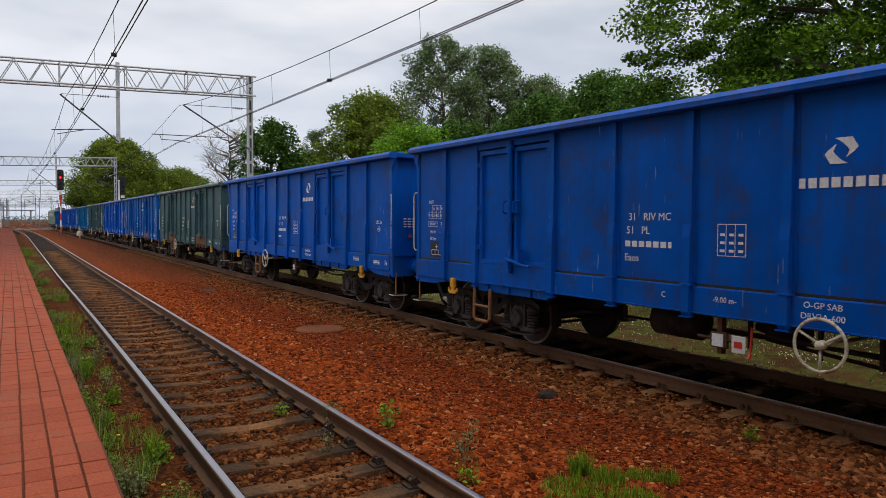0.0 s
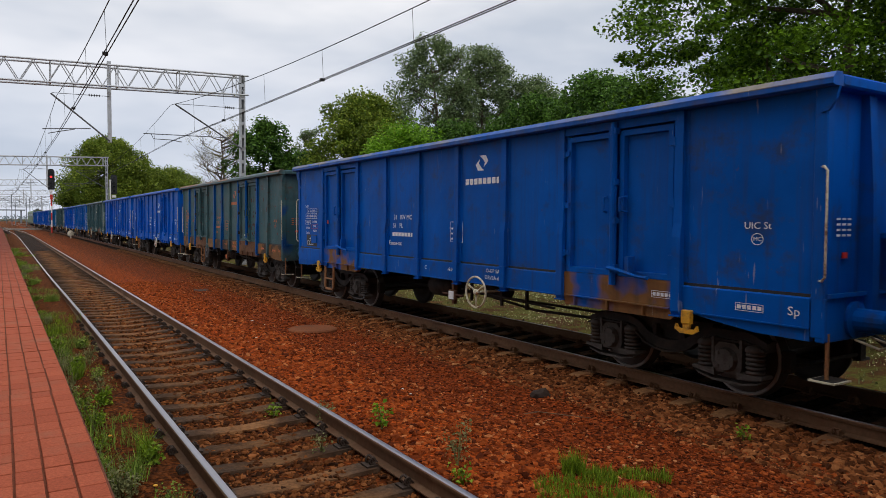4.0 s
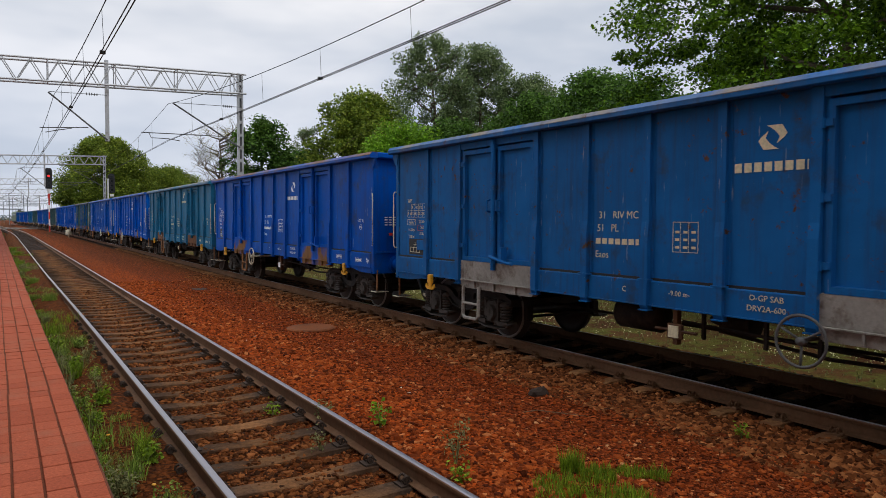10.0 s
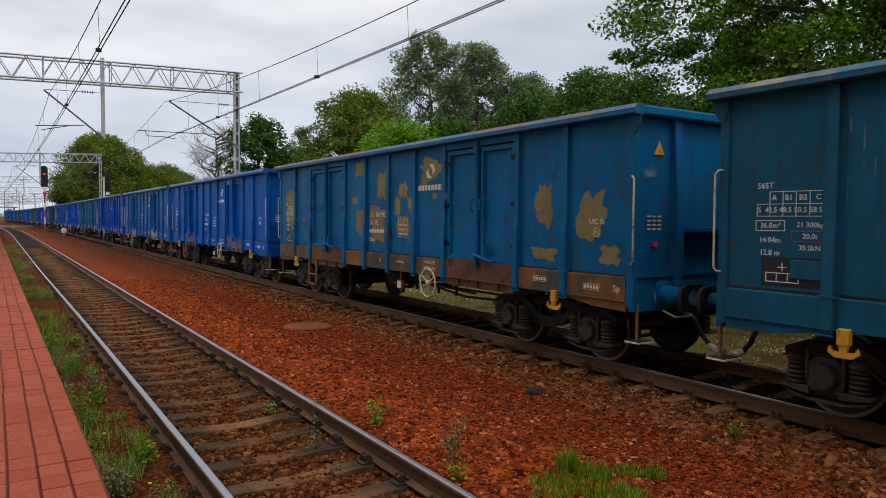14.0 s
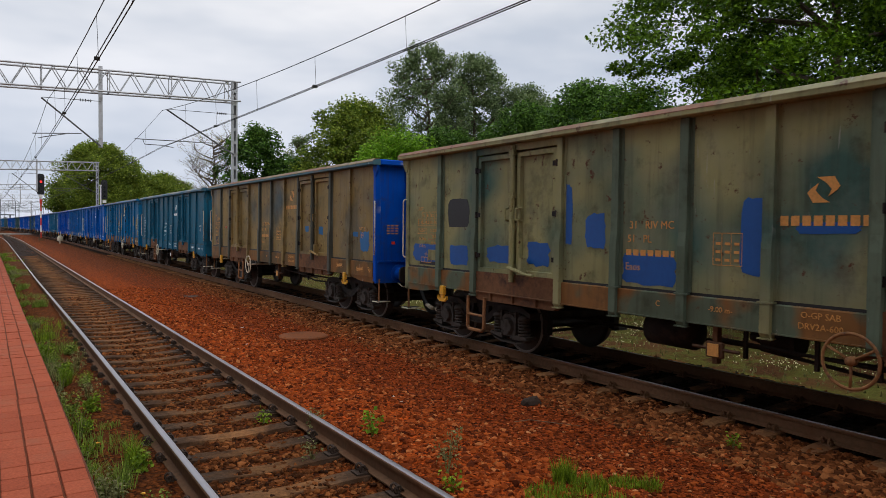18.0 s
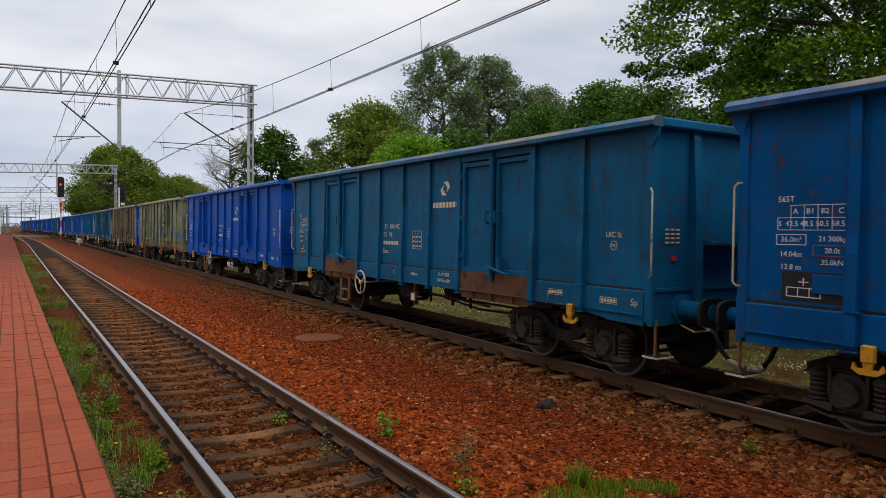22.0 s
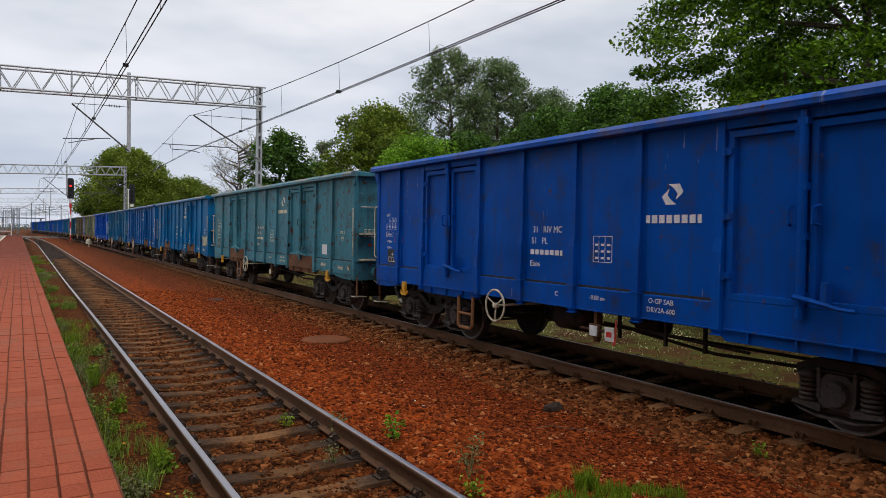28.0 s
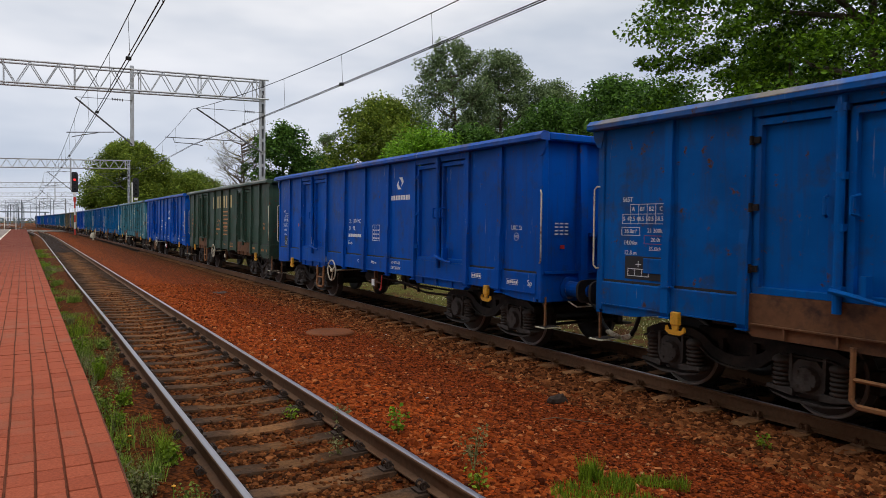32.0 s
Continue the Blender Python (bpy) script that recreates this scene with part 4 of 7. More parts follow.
    part("tail_reflector", bmb((-1.02, -0.94, -6.43, -6.413, 1.68, 1.74)), M_RED, w, "small red reflector")
    part("label_board", bmb((-1.43, -1.405, 5.30, 5.62, 1.45, 1.64), bev=0.006), P, w)
    return w


WAGON = {k: build_wagon(k) for k in LAYOUTS}


def mark_meshes():
    d = {}
    d["emblem"] = emblem(0.13)
    d["brand"] = brand_bars(0.86, 0.10)
    d["riv"] = words("31   RIV MC", 0.135)
    d["pl"] = words("51   PL", 0.135)
    d["number"] = brand_bars(0.74, 0.075)
    d["kind"] = words("Eaos", 0.13)
    d["table"] = bars(outline(0.36, 0.36, 0.007, (0.3, 0.62)) + [(-0.145 + 0.115 * i, -0.085 + 0.115 * i, -0.135 + 0.09 * j, -0.105 + 0.09 * j) for i in range(3) for j in range(3)])
    d["uic"] = words("UIC St", 0.105)
    d["mc"] = words("MC", 0.062)
    bm = bmesh.new()
    ring(bm, (0, 0, 0.001), 2, 0.06, 0.004, 20, 4)
    d["circle"] = mesh_of("marking", bm, M_MARK)
    d["sp"] = words("Sp", 0.13)
    d["nine"] = words("-9.00 m-", 0.09)
    d["brake"] = words("O-GP SAB", 0.09)
    d["brake2"] = words("DRV2A-600", 0.09)
    d["len"] = words("14.04m", 0.08)
    d["len2"] = words("12.8 m", 0.08)
    d["vol"] = words("36.0m³", 0.08)
    d["abc"] = words("A    B1   B2    C", 0.078)
    d["loads"] = bars(outline(0.70, 0.13, 0.006, (0.2, 0.4, 0.6, 0.8)) + [(-0.215, 0.35, 0.185, 0.191)] + [(-0.21 + 0.14 * i, -0.204 + 0.14 * i, 0.065, 0.185) for i in range(5)])
    d["loads2"] = words("S  42.5 48.5 50.5 58.5", 0.078)
    d["kg"] = words("21 300kg", 0.075)
    d["tons"] = words("20.0t", 0.075)
    d["kn"] = words("35.0kN", 0.075)
    d["class"] = words("565T", 0.085)
    d["wide"] = bars(outline(0.38, 0.11, 0.006))
    d["vframe"] = bars(outline(0.32, 0.11, 0.007))
    d["plate"] = bars(outline(0.30, 0.085, 0.006) + [(-0.13 + 0.055 * i, -0.09 + 0.055 * i, -0.022, 0.022) for i in range(5)])
    d["plan"] = bars(outline(0.36, 0.10, 0.010, (0.33, 0.66)) + [(-0.05, 0.05, 0.10, 0.11), (-0.005, 0.005, 0.07, 0.15)])
    d["dates"] = bars([(-0.13 + 0.10 * i, -0.06 + 0.10 * i, -0.1 + 0.055 * j, -0.078 + 0.055 * j) for i in range(3) for j in range(4)])
    d["c"] = words("C", 0.10)
    bm = bmesh.new()
    prism(bm, [(-0.1, -0.08), (0.1, -0.08), (0.0, 0.1)], 2, 0, 0.003)
    d["warn"] = mesh_of("warning_sign", bm, M_YELLOW)
    return d


MK = mark_meshes()


def mark_wagon(w, ahead):
    """The usual stencils of the platform side, as separate parts; ahead: how far the number lines sit further forward."""
    q = put
    back = -1.58 if ahead < 0.1 else -1.72 if ahead < 0.5 else -1.24
    q(MK["emblem"], w, back, 2.90)
    q(MK["brand"], w, back, 2.60)
    q(MK["riv"], w, 0.50 + ahead, 2.10)
    q(MK["pl"], w, 0.68 + ahead, 1.93)
    q(MK["number"], w, 0.52 + ahead, 1.76)
    q(MK["kind"], w, 0.78 + ahead, 1.58)
    q(MK["table"], w, -0.55, 1.84)
    q(MK["uic"], w, -5.80, 2.0)
    q(MK["mc"], w, -5.80, 1.86)
    q(MK["circle"], w, -5.80, 1.86)
    xs = -1.4395
    q(MK["sp"], w, -6.2, 1.14, xs)
    q(MK["plate"], w, -5.75, 1.13, xs)
    q(MK["plate"], w, -4.7, 1.16, xs)
    q(MK["nine"], w, -0.5, 1.17, xs)
    q(MK["brake"], w, -1.6, 1.22, xs)
    q(MK["brake2"], w, -1.6, 1.11, xs)
    q(MK["c"], w, 0.35, 1.16, xs)
    q(MK["loads"], w, 5.66, 2.14)
    q(MK["loads2"], w, 5.66, 2.14)
    q(MK["abc"], w, 5.59, 2.265)
    q(MK["class"], w, 5.92, 2.39)
    q(MK["vol"], w, 5.86, 1.98)
    q(MK["vframe"], w, 5.86, 1.98)
    q(MK["len"], w, 5.86, 1.83)
    q(MK["len2"], w, 5.86, 1.70)
    q(MK["kg"], w, 5.44, 1.99)
    q(MK["tons"], w, 5.44, 1.875)
    q(MK["wide"], w, 5.44, 1.875).name = "red_frame"
    q(MK["kn"], w, 5.44, 1.76)
    q(MK["plan"], w, 5.72, 1.45, -1.4045)
    put(MK["dates"], w, -6.418, 2.0, -1.0, FACE_END).matrix_basis = Matrix.Translation((-1.0, -6.415, 2.0)) @ FACE_END


# ---- ground, trackbed, platform ----
def grid_mesh(name, xs, ys, height, material):
    xs, ys = np.asarray(xs), np.asarray(ys)
    verts = [(x, y, height(x, y)) for y in ys for x in xs]
    nx = len(xs)
    faces = [(j * nx + i, j * nx + i + 1, (j + 1) * nx + i + 1, (j + 1) * nx + i) for j in range(len(ys) - 1) for i in range(nx - 1)]
    me = bpy.data.meshes.new(name)
    me.from_pydata(verts, [], faces)
    me.materials.append(material)
    return smooth(me)


def ground_z(x, y):
    return -0.62 + 0.10 * noise.noise((x * 0.15, y * 0.15, 3.0)) * (1 if abs(y) < 300 else 0)


gx = [-1500, -400, -100, -30] + list(np.arange(-10, 60.1, 2.0)) + [80, 150, 400, 1500]
gy = [-1500, -300, -60] + list(np.arange(-20, 160.1, 4.0)) + [200, 300, 600, 1500, 3000]
tagged(new("ground", grid_mesh("ground", gx, gy, ground_z, M_MEADOW)), "rough grassy ground with bare earth beside the railway", "ground", "", "structure")


def bed_z(x, y):
    """Height of the trackbed across: verge, near track, the middle strip, the train's track and its far shoulder."""
    table = ((-6, -0.40), (0.3, -0.40), (0.72, -0.20), (0.9, -0.145), (1.27, -0.145), (1.45, -0.222), (1.8, -0.217), (2.5, -0.217), (2.8, -0.222), (2.98, -0.165), (3.5, -0.14), (4.2, -0.15), (4.6, -0.19), (5.6, -0.22), (6.2, -0.20), (6.6, -0.20), (6.88, -0.208), (7.35, -0.22), (9.7, -0.215), (10.3, -0.34), (11.3, -0.62), (12.5, -0.72))
    for (a, za), (b, zb) in zip(table, table[1:]):
        if a <= x <= b:
            z = za + (zb - za) * (x - a) / (b - a)
            break
    else:
        z = -0.72
    return z + 0.022 * noise.noise((x * 2.1, y * 2.1, 0.0)) + 0.018 * noise.noise((x * 6.0, y * 6.0, 5.0))


bx = list(np.arange(0.3, 12.5, 0.1))
by = [-330, -250, -180, -120, -70, -40, -20, -12, -8] + list(np.arange(-4, 14, 0.1)) + list(np.arange(14, 60, 0.5)) + list(np.arange(60, 130, 3)) + [140, 180, 260]
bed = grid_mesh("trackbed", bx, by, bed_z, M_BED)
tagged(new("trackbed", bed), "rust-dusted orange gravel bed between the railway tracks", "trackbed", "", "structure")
far_bed = grid_mesh("far_trackbed", list(np.arange(-60, 70, 10.0)), list(np.arange(150, 700, 30.0)), lambda x, y: -0.40 + 0.02 * noise.noise((x, y, 0)), M_BED)
tagged(new("far_trackbed", far_bed), "wide brown trackbed of the station throat", "trackbed", "", "structure")


def rail_profile():
    return [(-0.075, -0.172), (0.075, -0.172), (0.075, -0.160), (0.012, -0.140), (0.009, -0.045), (0.034, -0.036), (0.036, -0.010), (0.028, -0.001), (-0.028, -0.001), (-0.036, -0.010), (-0.034, -0.036), (-0.009, -0.045), (-0.012, -0.140), (-0.075, -0.160)]


def cant(y):
    """How far the inner rail of the near track lies lower as its curve comes near."""
    u = min(1.0, max(0.0, (y - 12.0) / 22.0))
    return 0.105 * u * u * (3 - 2 * u)


def sweep_rail(name, line, off, ys, prof, material, parent=None, label=""):
    verts, faces = [], []
    n = len(prof)
    for y in ys:
        slope = (line(y + 0.5) - line(y - 0.5))
        k = 1 / math.sqrt(1 + slope * slope)
        for px, pz in prof:
            verts.append((line(y) + (off + px) * k, y - (off + px) * slope * k, pz - (cant(y) if off < 0 and line is near_line else 0.0)))
    for j in range(len(ys) - 1):
        for i in range(n):
            a, b = j * n + i, j * n + (i + 1) % n
            faces.append((a, a + n, b + n, b))
    faces.append(tuple(range(n)))
    faces.append(tuple(range((len(ys) - 1) * n, len(ys) * n))[::-1])
    me = bpy.data.meshes.new(name)
    me.from_pydata(verts, [], faces)
    me.materials.append(material)
    ob = new(name, me)
    if parent:
        ob.parent = parent
    if label:
        ob["label"] = label
    return ob


RAIL_YS = [-320, -12, 8, 12, 16, 20, 24, 28, 32, 36, 60, 85] + list(range(95, 200, 8)) + list(range(200, 420, 20))
HEAD = [(-0.031, -0.006), (-0.028, 0.0008), (-0.015, 0.003), (0.015, 0.003), (0.028, 0.0008), (0.031, -0.006)][::-1]
NARROW_HEAD = [(-0.019, -0.001), (0.019, -0.001), (0.016, 0.003), (-0.016, 0.003)]
for nm, line, lab, top in (("near_track", near_line, "railway track with polished rails on concrete sleepers", M_RAILTOP), ("train_track", train_line, "railway track under the freight train", M_RAILTOP)):
    tr = root(nm, lab, "railway track", kind="structure")
    for s in (-1, 1):
        r = sweep_rail("rail", line, s * 0.7535, RAIL_YS, rail_profile(), M_RAILWEB, tr, "rusty brown rail")
        sweep_rail("rail_head", line, s * 0.7535, RAIL_YS, HEAD if line is near_line else NARROW_HEAD, top, r, "bright worn running surface" if top == M_RAILTOP else "")
    # sleepers with a dipped middle, a fastening at each rail seat
    bm = bmesh.new()
    prof = [(-1.25, -0.36), (-1.25, -0.21), (-1.15, -0.18)] + [(px, -0.178 - 0.024 * (0.5 + 0.5 * math.cos(math.pi * min(1.0, abs(px) / 0.6)))) for px in (-0.95, -0.6, -0.45, -0.3, -0.15, 0.0, 0.15, 0.3, 0.45, 0.6, 0.95)] + [(1.15, -0.18), (1.25, -0.21), (1.25, -0.36)]
    a = [bm.verts.new((px, -0.16 if pz < -0.3 else -0.108, pz)) for px, pz in prof]
    b = [bm.verts.new((px, 0.16 if pz < -0.3 else 0.108, pz)) for px, pz in prof]
    bm.faces.new(a)
    bm.faces.new(b[::-1])
    for i in range(len(prof)):
        bm.faces.new((a[i], b[i], b[(i + 1) % len(prof)], a[(i + 1) % len(prof)]))
    bmesh.ops.bevel(bm, geom=[e for e in bm.edges if abs(e.verts[0].co.y - e.verts[1].co.y) < 0.01 and min(e.verts[0].co.z, e.verts[1].co.z) > -0.3], offset=0.022, segments=2, affect="EDGES")
    sl = mesh_of("sleeper", bm, M_SLEEPER if nm == "near_track" else M_SLEEPER2)
    bm = bmesh.new()
    for s in (-1, 1):
        box(bm, s * 0.045 if s > 0 else -0.17, 0.17 if s > 0 else -0.045, -0.07, 0.07, -0.178, -0.162)
        rod(bm, [(s * 0.11, -0.03, -0.165), (s * 0.11, -0.03, -0.115)], 0.018, 6)
        for d in (-0.038, 0.038):
            ring(bm, (s * 0.105, d, -0.128), 1, 0.030, 0.011, 10, 5)
        rod(bm, [(s * 0.055, -0.045, -0.145), (s * 0.10, -0.04, -0.10), (s * 0.10, 0.04, -0.10), (s * 0.055, 0.045, -0.145)], 0.010, 5)
    clip = mesh_of("fastening", bm, M_CLIP if nm == "near_track" else M_RAILWEB)
    rnd = random.Random(5)
    count = 95
    for k in range(count):
        y = -1.0 + 0.6 * k
        o = part("sleeper", sl, None, tr)
        o.matrix_basis = pose(line(y) + rnd.uniform(-0.02, 0.02), y + rnd.uniform(-0.015, 0.015), rnd.uniform(-0.006, 0.004), 0, 0, rnd.uniform(-0.6, 0.6))
        if k < 30:
            for s in (-1, 1):
                c = part("fastening", clip, None, o)
                c.location = (s * 0.7535, 0, 0)
    bm = bmesh.new()
    for k in list(range(-530, 0)) + list(range(count, 420)):
        y = -1.0 + 0.6 * k
        box(bm, line(y) - 1.25, line(y) + 1.25, y - 0.13, y + 0.13, -0.38, -0.20)
    tagged(part("far_sleepers", bm, M_OLDSLEEPER, tr), kind="stuff")

# platform: slab, kerb side and red pavers
plat = root("platform", "red paved station platform with dark joints", "platform", kind="structure")
PZ, PX = 0.55, 0.475
bm = bmesh.new()
prism(bm, [(-6.0, -8.0), (PX, -8.0), (PX, 5.0), (PX + edge_shift(133.0), 133.0), (-6.0, 133.0)], 2, -0.5, PZ - 0.0085)
part("slab", bm, M_JOINT, plat)
bm = bmesh.new()
prism(bm, [(PX - 0.012, -8.0), (PX + 0.02, -8.0), (PX + 0.02, 5.0), (PX + 0.02 + edge_shift(133.0), 133.0), (PX - 0.012 + edge_shift(133.0), 133.0), (PX - 0.012, 5.0)], 2, -0.5, PZ - 0.06)
part("edge_wall", bm, M_EDGE, plat, "stained concrete platform wall")
rnd = random.Random(11)
BW, BL = 0.15, 0.212


def paver_mesh(w, l):
    bm = bmesh.new()
    box(bm, -w / 2 + 0.0070, w / 2 - 0.0070, -l / 2 + 0.0035, l / 2 - 0.0035, -0.05, 0.0, bev=0.003)
    return mesh_of("paver", bm, M_BRICK)


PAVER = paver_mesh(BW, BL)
joined_v, joined_f = [], []
row, y = -45, 1.6 - 45 * BL - 9 * 0.012
while y < 132.5:
    slab = row // 5
    rs = random.Random(slab * 7 + 1)
    dz_slab, dx_slab = rs.uniform(-0.003, 0.005), rs.uniform(-0.006, 0.004)
    for c in range(43 if y < 20 else 14):
        x = PX - BW * (c + 0.5) + dx_slab + edge_shift(y)
        if 1.5 < y < 7.6 and c < 10:
            o = part("paver", PAVER, None, plat)
            o.matrix_basis = pose(x, y, PZ + dz_slab + rnd.uniform(-0.002, 0.002), rnd.uniform(-0.3, 0.3), rnd.uniform(-0.3, 0.3), rnd.uniform(-0.3, 0.3))
        else:
            z = PZ + dz_slab + rnd.uniform(-0.002, 0.002)
            h, l = BW / 2 - (0.0070 if y < 16 else 0.010), BL / 2 - (0.0045 if y < 16 else 0.011)
            k = len(joined_v)
            joined_v += [(x - h, y - l, z), (x + h, y - l, z), (x + h, y + l, z), (x - h, y + l, z), (x - h, y - l, z - 0.03), (x + h, y - l, z - 0.03), (x + h, y + l, z - 0.03), (x - h, y + l, z - 0.03)]
            joined_f += [(k, k + 1, k + 2, k + 3), (k, k + 4, k + 5, k + 1), (k + 1, k + 5, k + 6, k + 2), (k + 2, k + 6, k + 7, k + 3), (k + 3, k + 7, k + 4, k)]
    y += BL
    row += 1
    if row % 5 == 0:
        y += 0.012
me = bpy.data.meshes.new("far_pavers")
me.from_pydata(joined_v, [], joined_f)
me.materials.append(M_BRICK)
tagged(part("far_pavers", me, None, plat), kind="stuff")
bm = bmesh.new()
prism(bm, [(-1.80, 40.0), (-1.66, 40.0), (-1.66 + edge_shift(132.0), 132.0), (-1.80 + edge_shift(132.0), 132.0)], 2, PZ - 0.004, PZ + 0.008)
part("edge_line", bm, M_CREAM, plat, "pale yellow safety line along the platform")
bm = bmesh.new()
prism(bm, [(-5.9, 40.0), (-1.82, 40.0), (-1.82 + edge_shift(132.0), 132.0), (-5.9, 132.0)], 2, PZ - 0.004, PZ + 0.006)
part("grey_paving", bm, M_PLASTER, plat, "grey paving behind the safety line")


# ---- scattered stones ----
def scatter(name, label, count, place, sizes, material, seed, small=False):
    """Many small angular stones as one mesh."""
    rs = np.random.RandomState(seed)
    bm = bmesh.new()
    if small:
        box(bm, -0.75, 0.75, -0.75, 0.75, -0.75, 0.75)
        bmesh.ops.triangulate(bm, faces=bm.faces)
    else:
        bmesh.ops.create_icosphere(bm, subdivisions=1, radius=1.0)
    base = np.array([v.co[:] for v in bm.verts])
    tri = np.array([[v.index for v in f.verts] for f in bm.faces])
    bm.free()
    pos = place(rs, count)
    size = rs.uniform(sizes[0], sizes[1], (count, 1)) * rs.choice([0.7, 1.0, 1.3], (count, 1))
    jit = 1 + rs.uniform(-0.42, 0.36, (count, len(base), 1))
    sq = np.stack([rs.uniform(0.75, 1.35, count), rs.uniform(0.7, 1.2, count), rs.uniform(0.62, 1.0, count)], 1)[:, None, :]
    ang = rs.uniform(0, 6.283, count)
    ca, sa = np.cos(ang)[:, None], np.sin(ang)[:, None]
    p = base[None] * jit * sq * size[:, None, :]
    q = p.copy()
    q[..., 0], q[..., 1] = p[..., 0] * ca - p[..., 1] * sa, p[..., 0] * sa + p[..., 1] * ca
    tilt = rs.uniform(-0.5, 0.5, (count, 1))
    q2 = q.copy()
    q2[..., 2], q2[..., 1] = q[..., 2] * np.cos(tilt) + q[..., 1] * np.sin(tilt), q[..., 1] * np.cos(tilt) - q[..., 2] * np.sin(tilt)
    v = (q2 + pos[:, None, :]).reshape(-1, 3)
    f = (tri[None] + (np.arange(count) * len(base))[:, None, None]).reshape(-1, 3)
    me = bpy.data.meshes.new(name)
    me.vertices.add(len(v))
    me.vertices.foreach_set("co", v.ravel())
    me.loops.add(f.size)
    me.loops.foreach_set("vertex_index", f.ravel())
    me.polygons.add(len(f))
    me.polygons.foreach_set("loop_start", np.arange(len(f)) * 3)
    me.update(calc_edges=True)
    me.shade_flat()
    me.materials.append(material)
    return tagged(new(name, me), label, "gravel", "", "stuff")


def strip(x0, x1, y0, y1, near=1.0, sink=0.0):
    def place(rs, n):
        u = rs.uniform(0, 1, n) ** near
        y = y0 + (y1 - y0) * u
        x = rs.uniform(x0, x1, n)
        z = np.array([bed_z(a, b) for a, b in zip(x, y)]) + sink
        return np.stack([x, y, z], 1)
    return place


scatter("loose_ballast", "rust-orange angular ballast beside the near track", 17000, strip(2.95, 4.5, 2.6, 26, 1.9, -0.004), (0.016, 0.034), STONE_WARM, 1)
scatter("fine_gravel", "fine dark red gravel between the tracks", 24000, strip(4.2, 6.25, 2.6, 26, 2.0, -0.002), (0.008, 0.019), STONE_FINE, 6, True)
scatter("loose_gravel", "single larger stones lying on the fine gravel", 2200, strip(4.2, 6.3, 2.6, 26, 1.6, 0.0), (0.016, 0.032), STONE_WARM, 7)
scatter("shoulder_ballast", "brown angular ballast along the sleeper ends", 17000, strip(5.85, 7.28, 1.8, 28, 1.9, -0.010), (0.023, 0.041), STONE_GREY, 2)
scatter("crib_ballast", "dark stones between the sleepers", 14000, strip(1.42, 2.85, 2.8, 24, 1.8, 0.002), (0.012, 0.030), STONE_DARK, 3)
# these stones carry the train's shade in their colour
scatter("train_ballast", "stones under the freight train, coloured dark for its shade", 6500, strip(7.35, 10.2, 0.5, 28, 1.6, -0.006), (0.022, 0.042), STONE_BLACK, 4, True)
scatter("bank_stones", "stones on the far shoulder of the train track", 3000, strip(10.0, 11.6, 3.0, 24, 1.3, -0.004), (0.022, 0.04), STONE_GREY, 8)


# ---- overhead line ----
def gantry(y, lab, drop_z):
    g = root("line_gantry", lab, "overhead gantry", "gantries over the tracks")
    zb, zt = 9.25, 10.35
    tilt = 0.035
    x0, x1 = -9.0, 11.9
    for d in (-0.4, 0.4):
        for nm, z in (("chord", zb), ("chord", zt)):
            bm = bmesh.new()
            rod(bm, [(x0, y + d, z + (x0 - x1) * tilt), (x1 + 0.2, y + d, z)], 0.055, 6)
            part(nm, bm, M_GALV, g)
        bm = bmesh.new()
        k, x, up = 0, x1, True
        while x > x0 + 0.5:
            nx = x - 0.62
            za, zc = zb + (x - x1) * tilt, zt + (nx - x1) * tilt
            if not up:
                za, zc = zt + (x - x1) * tilt, zb + (nx - x1) * tilt
            rod(bm, [(x, y + d, za), (nx, y + d, zc)], 0.026, 5)
            x, up = nx, not up
        part("lattice", bm, M_GALV, g)
    bm = bmesh.new()
    for x in (11.4, 8.3, 5.2, 2.1, -1.0, -4.1):
        for z in (zb, zt):
            rod(bm, [(x, y - 0.4, z + (x - x1) * tilt), (x, y + 0.4, z + (x - x1) * tilt)], 0.03, 5)
        for d in (-0.4, 0.4):
            rod(bm, [(x, y + d, zb + (x - x1) * tilt), (x, y + d, zt + (x - x1) * tilt)], 0.03, 5)
    part("strutwork", bm, M_GALV, g)
    for px, nm in ((11.85, "post"), (-9.0, "post")):
        bm = bmesh.new()
        for dx in (-0.16, 0.06):
            box(bm, px + dx, px + dx + 0.09, y - 0.13, y + 0.13, -0.7, 10.45)
        for k in range(15):
            box(bm, px - 0.07, px + 0.06, y - 0.12, y + 0.12, -0.6 + 0.74 * k, -0.42 + 0.74 * k)
        part("web", bmb((px - 0.07, px + 0.06, y - 0.02, y + 0.02, -0.7, 10.4)), M_GALVDARK, g, "dark inner web of the post")
        part(nm, bm, M_GALV, g, "pale steel post of two channels and battens")
    bm = bmb((4.72, 4.90, y - 0.10, y + 0.10, drop_z, 10.35))
    part("drop_post", bm, M_GALV, g)
    return g


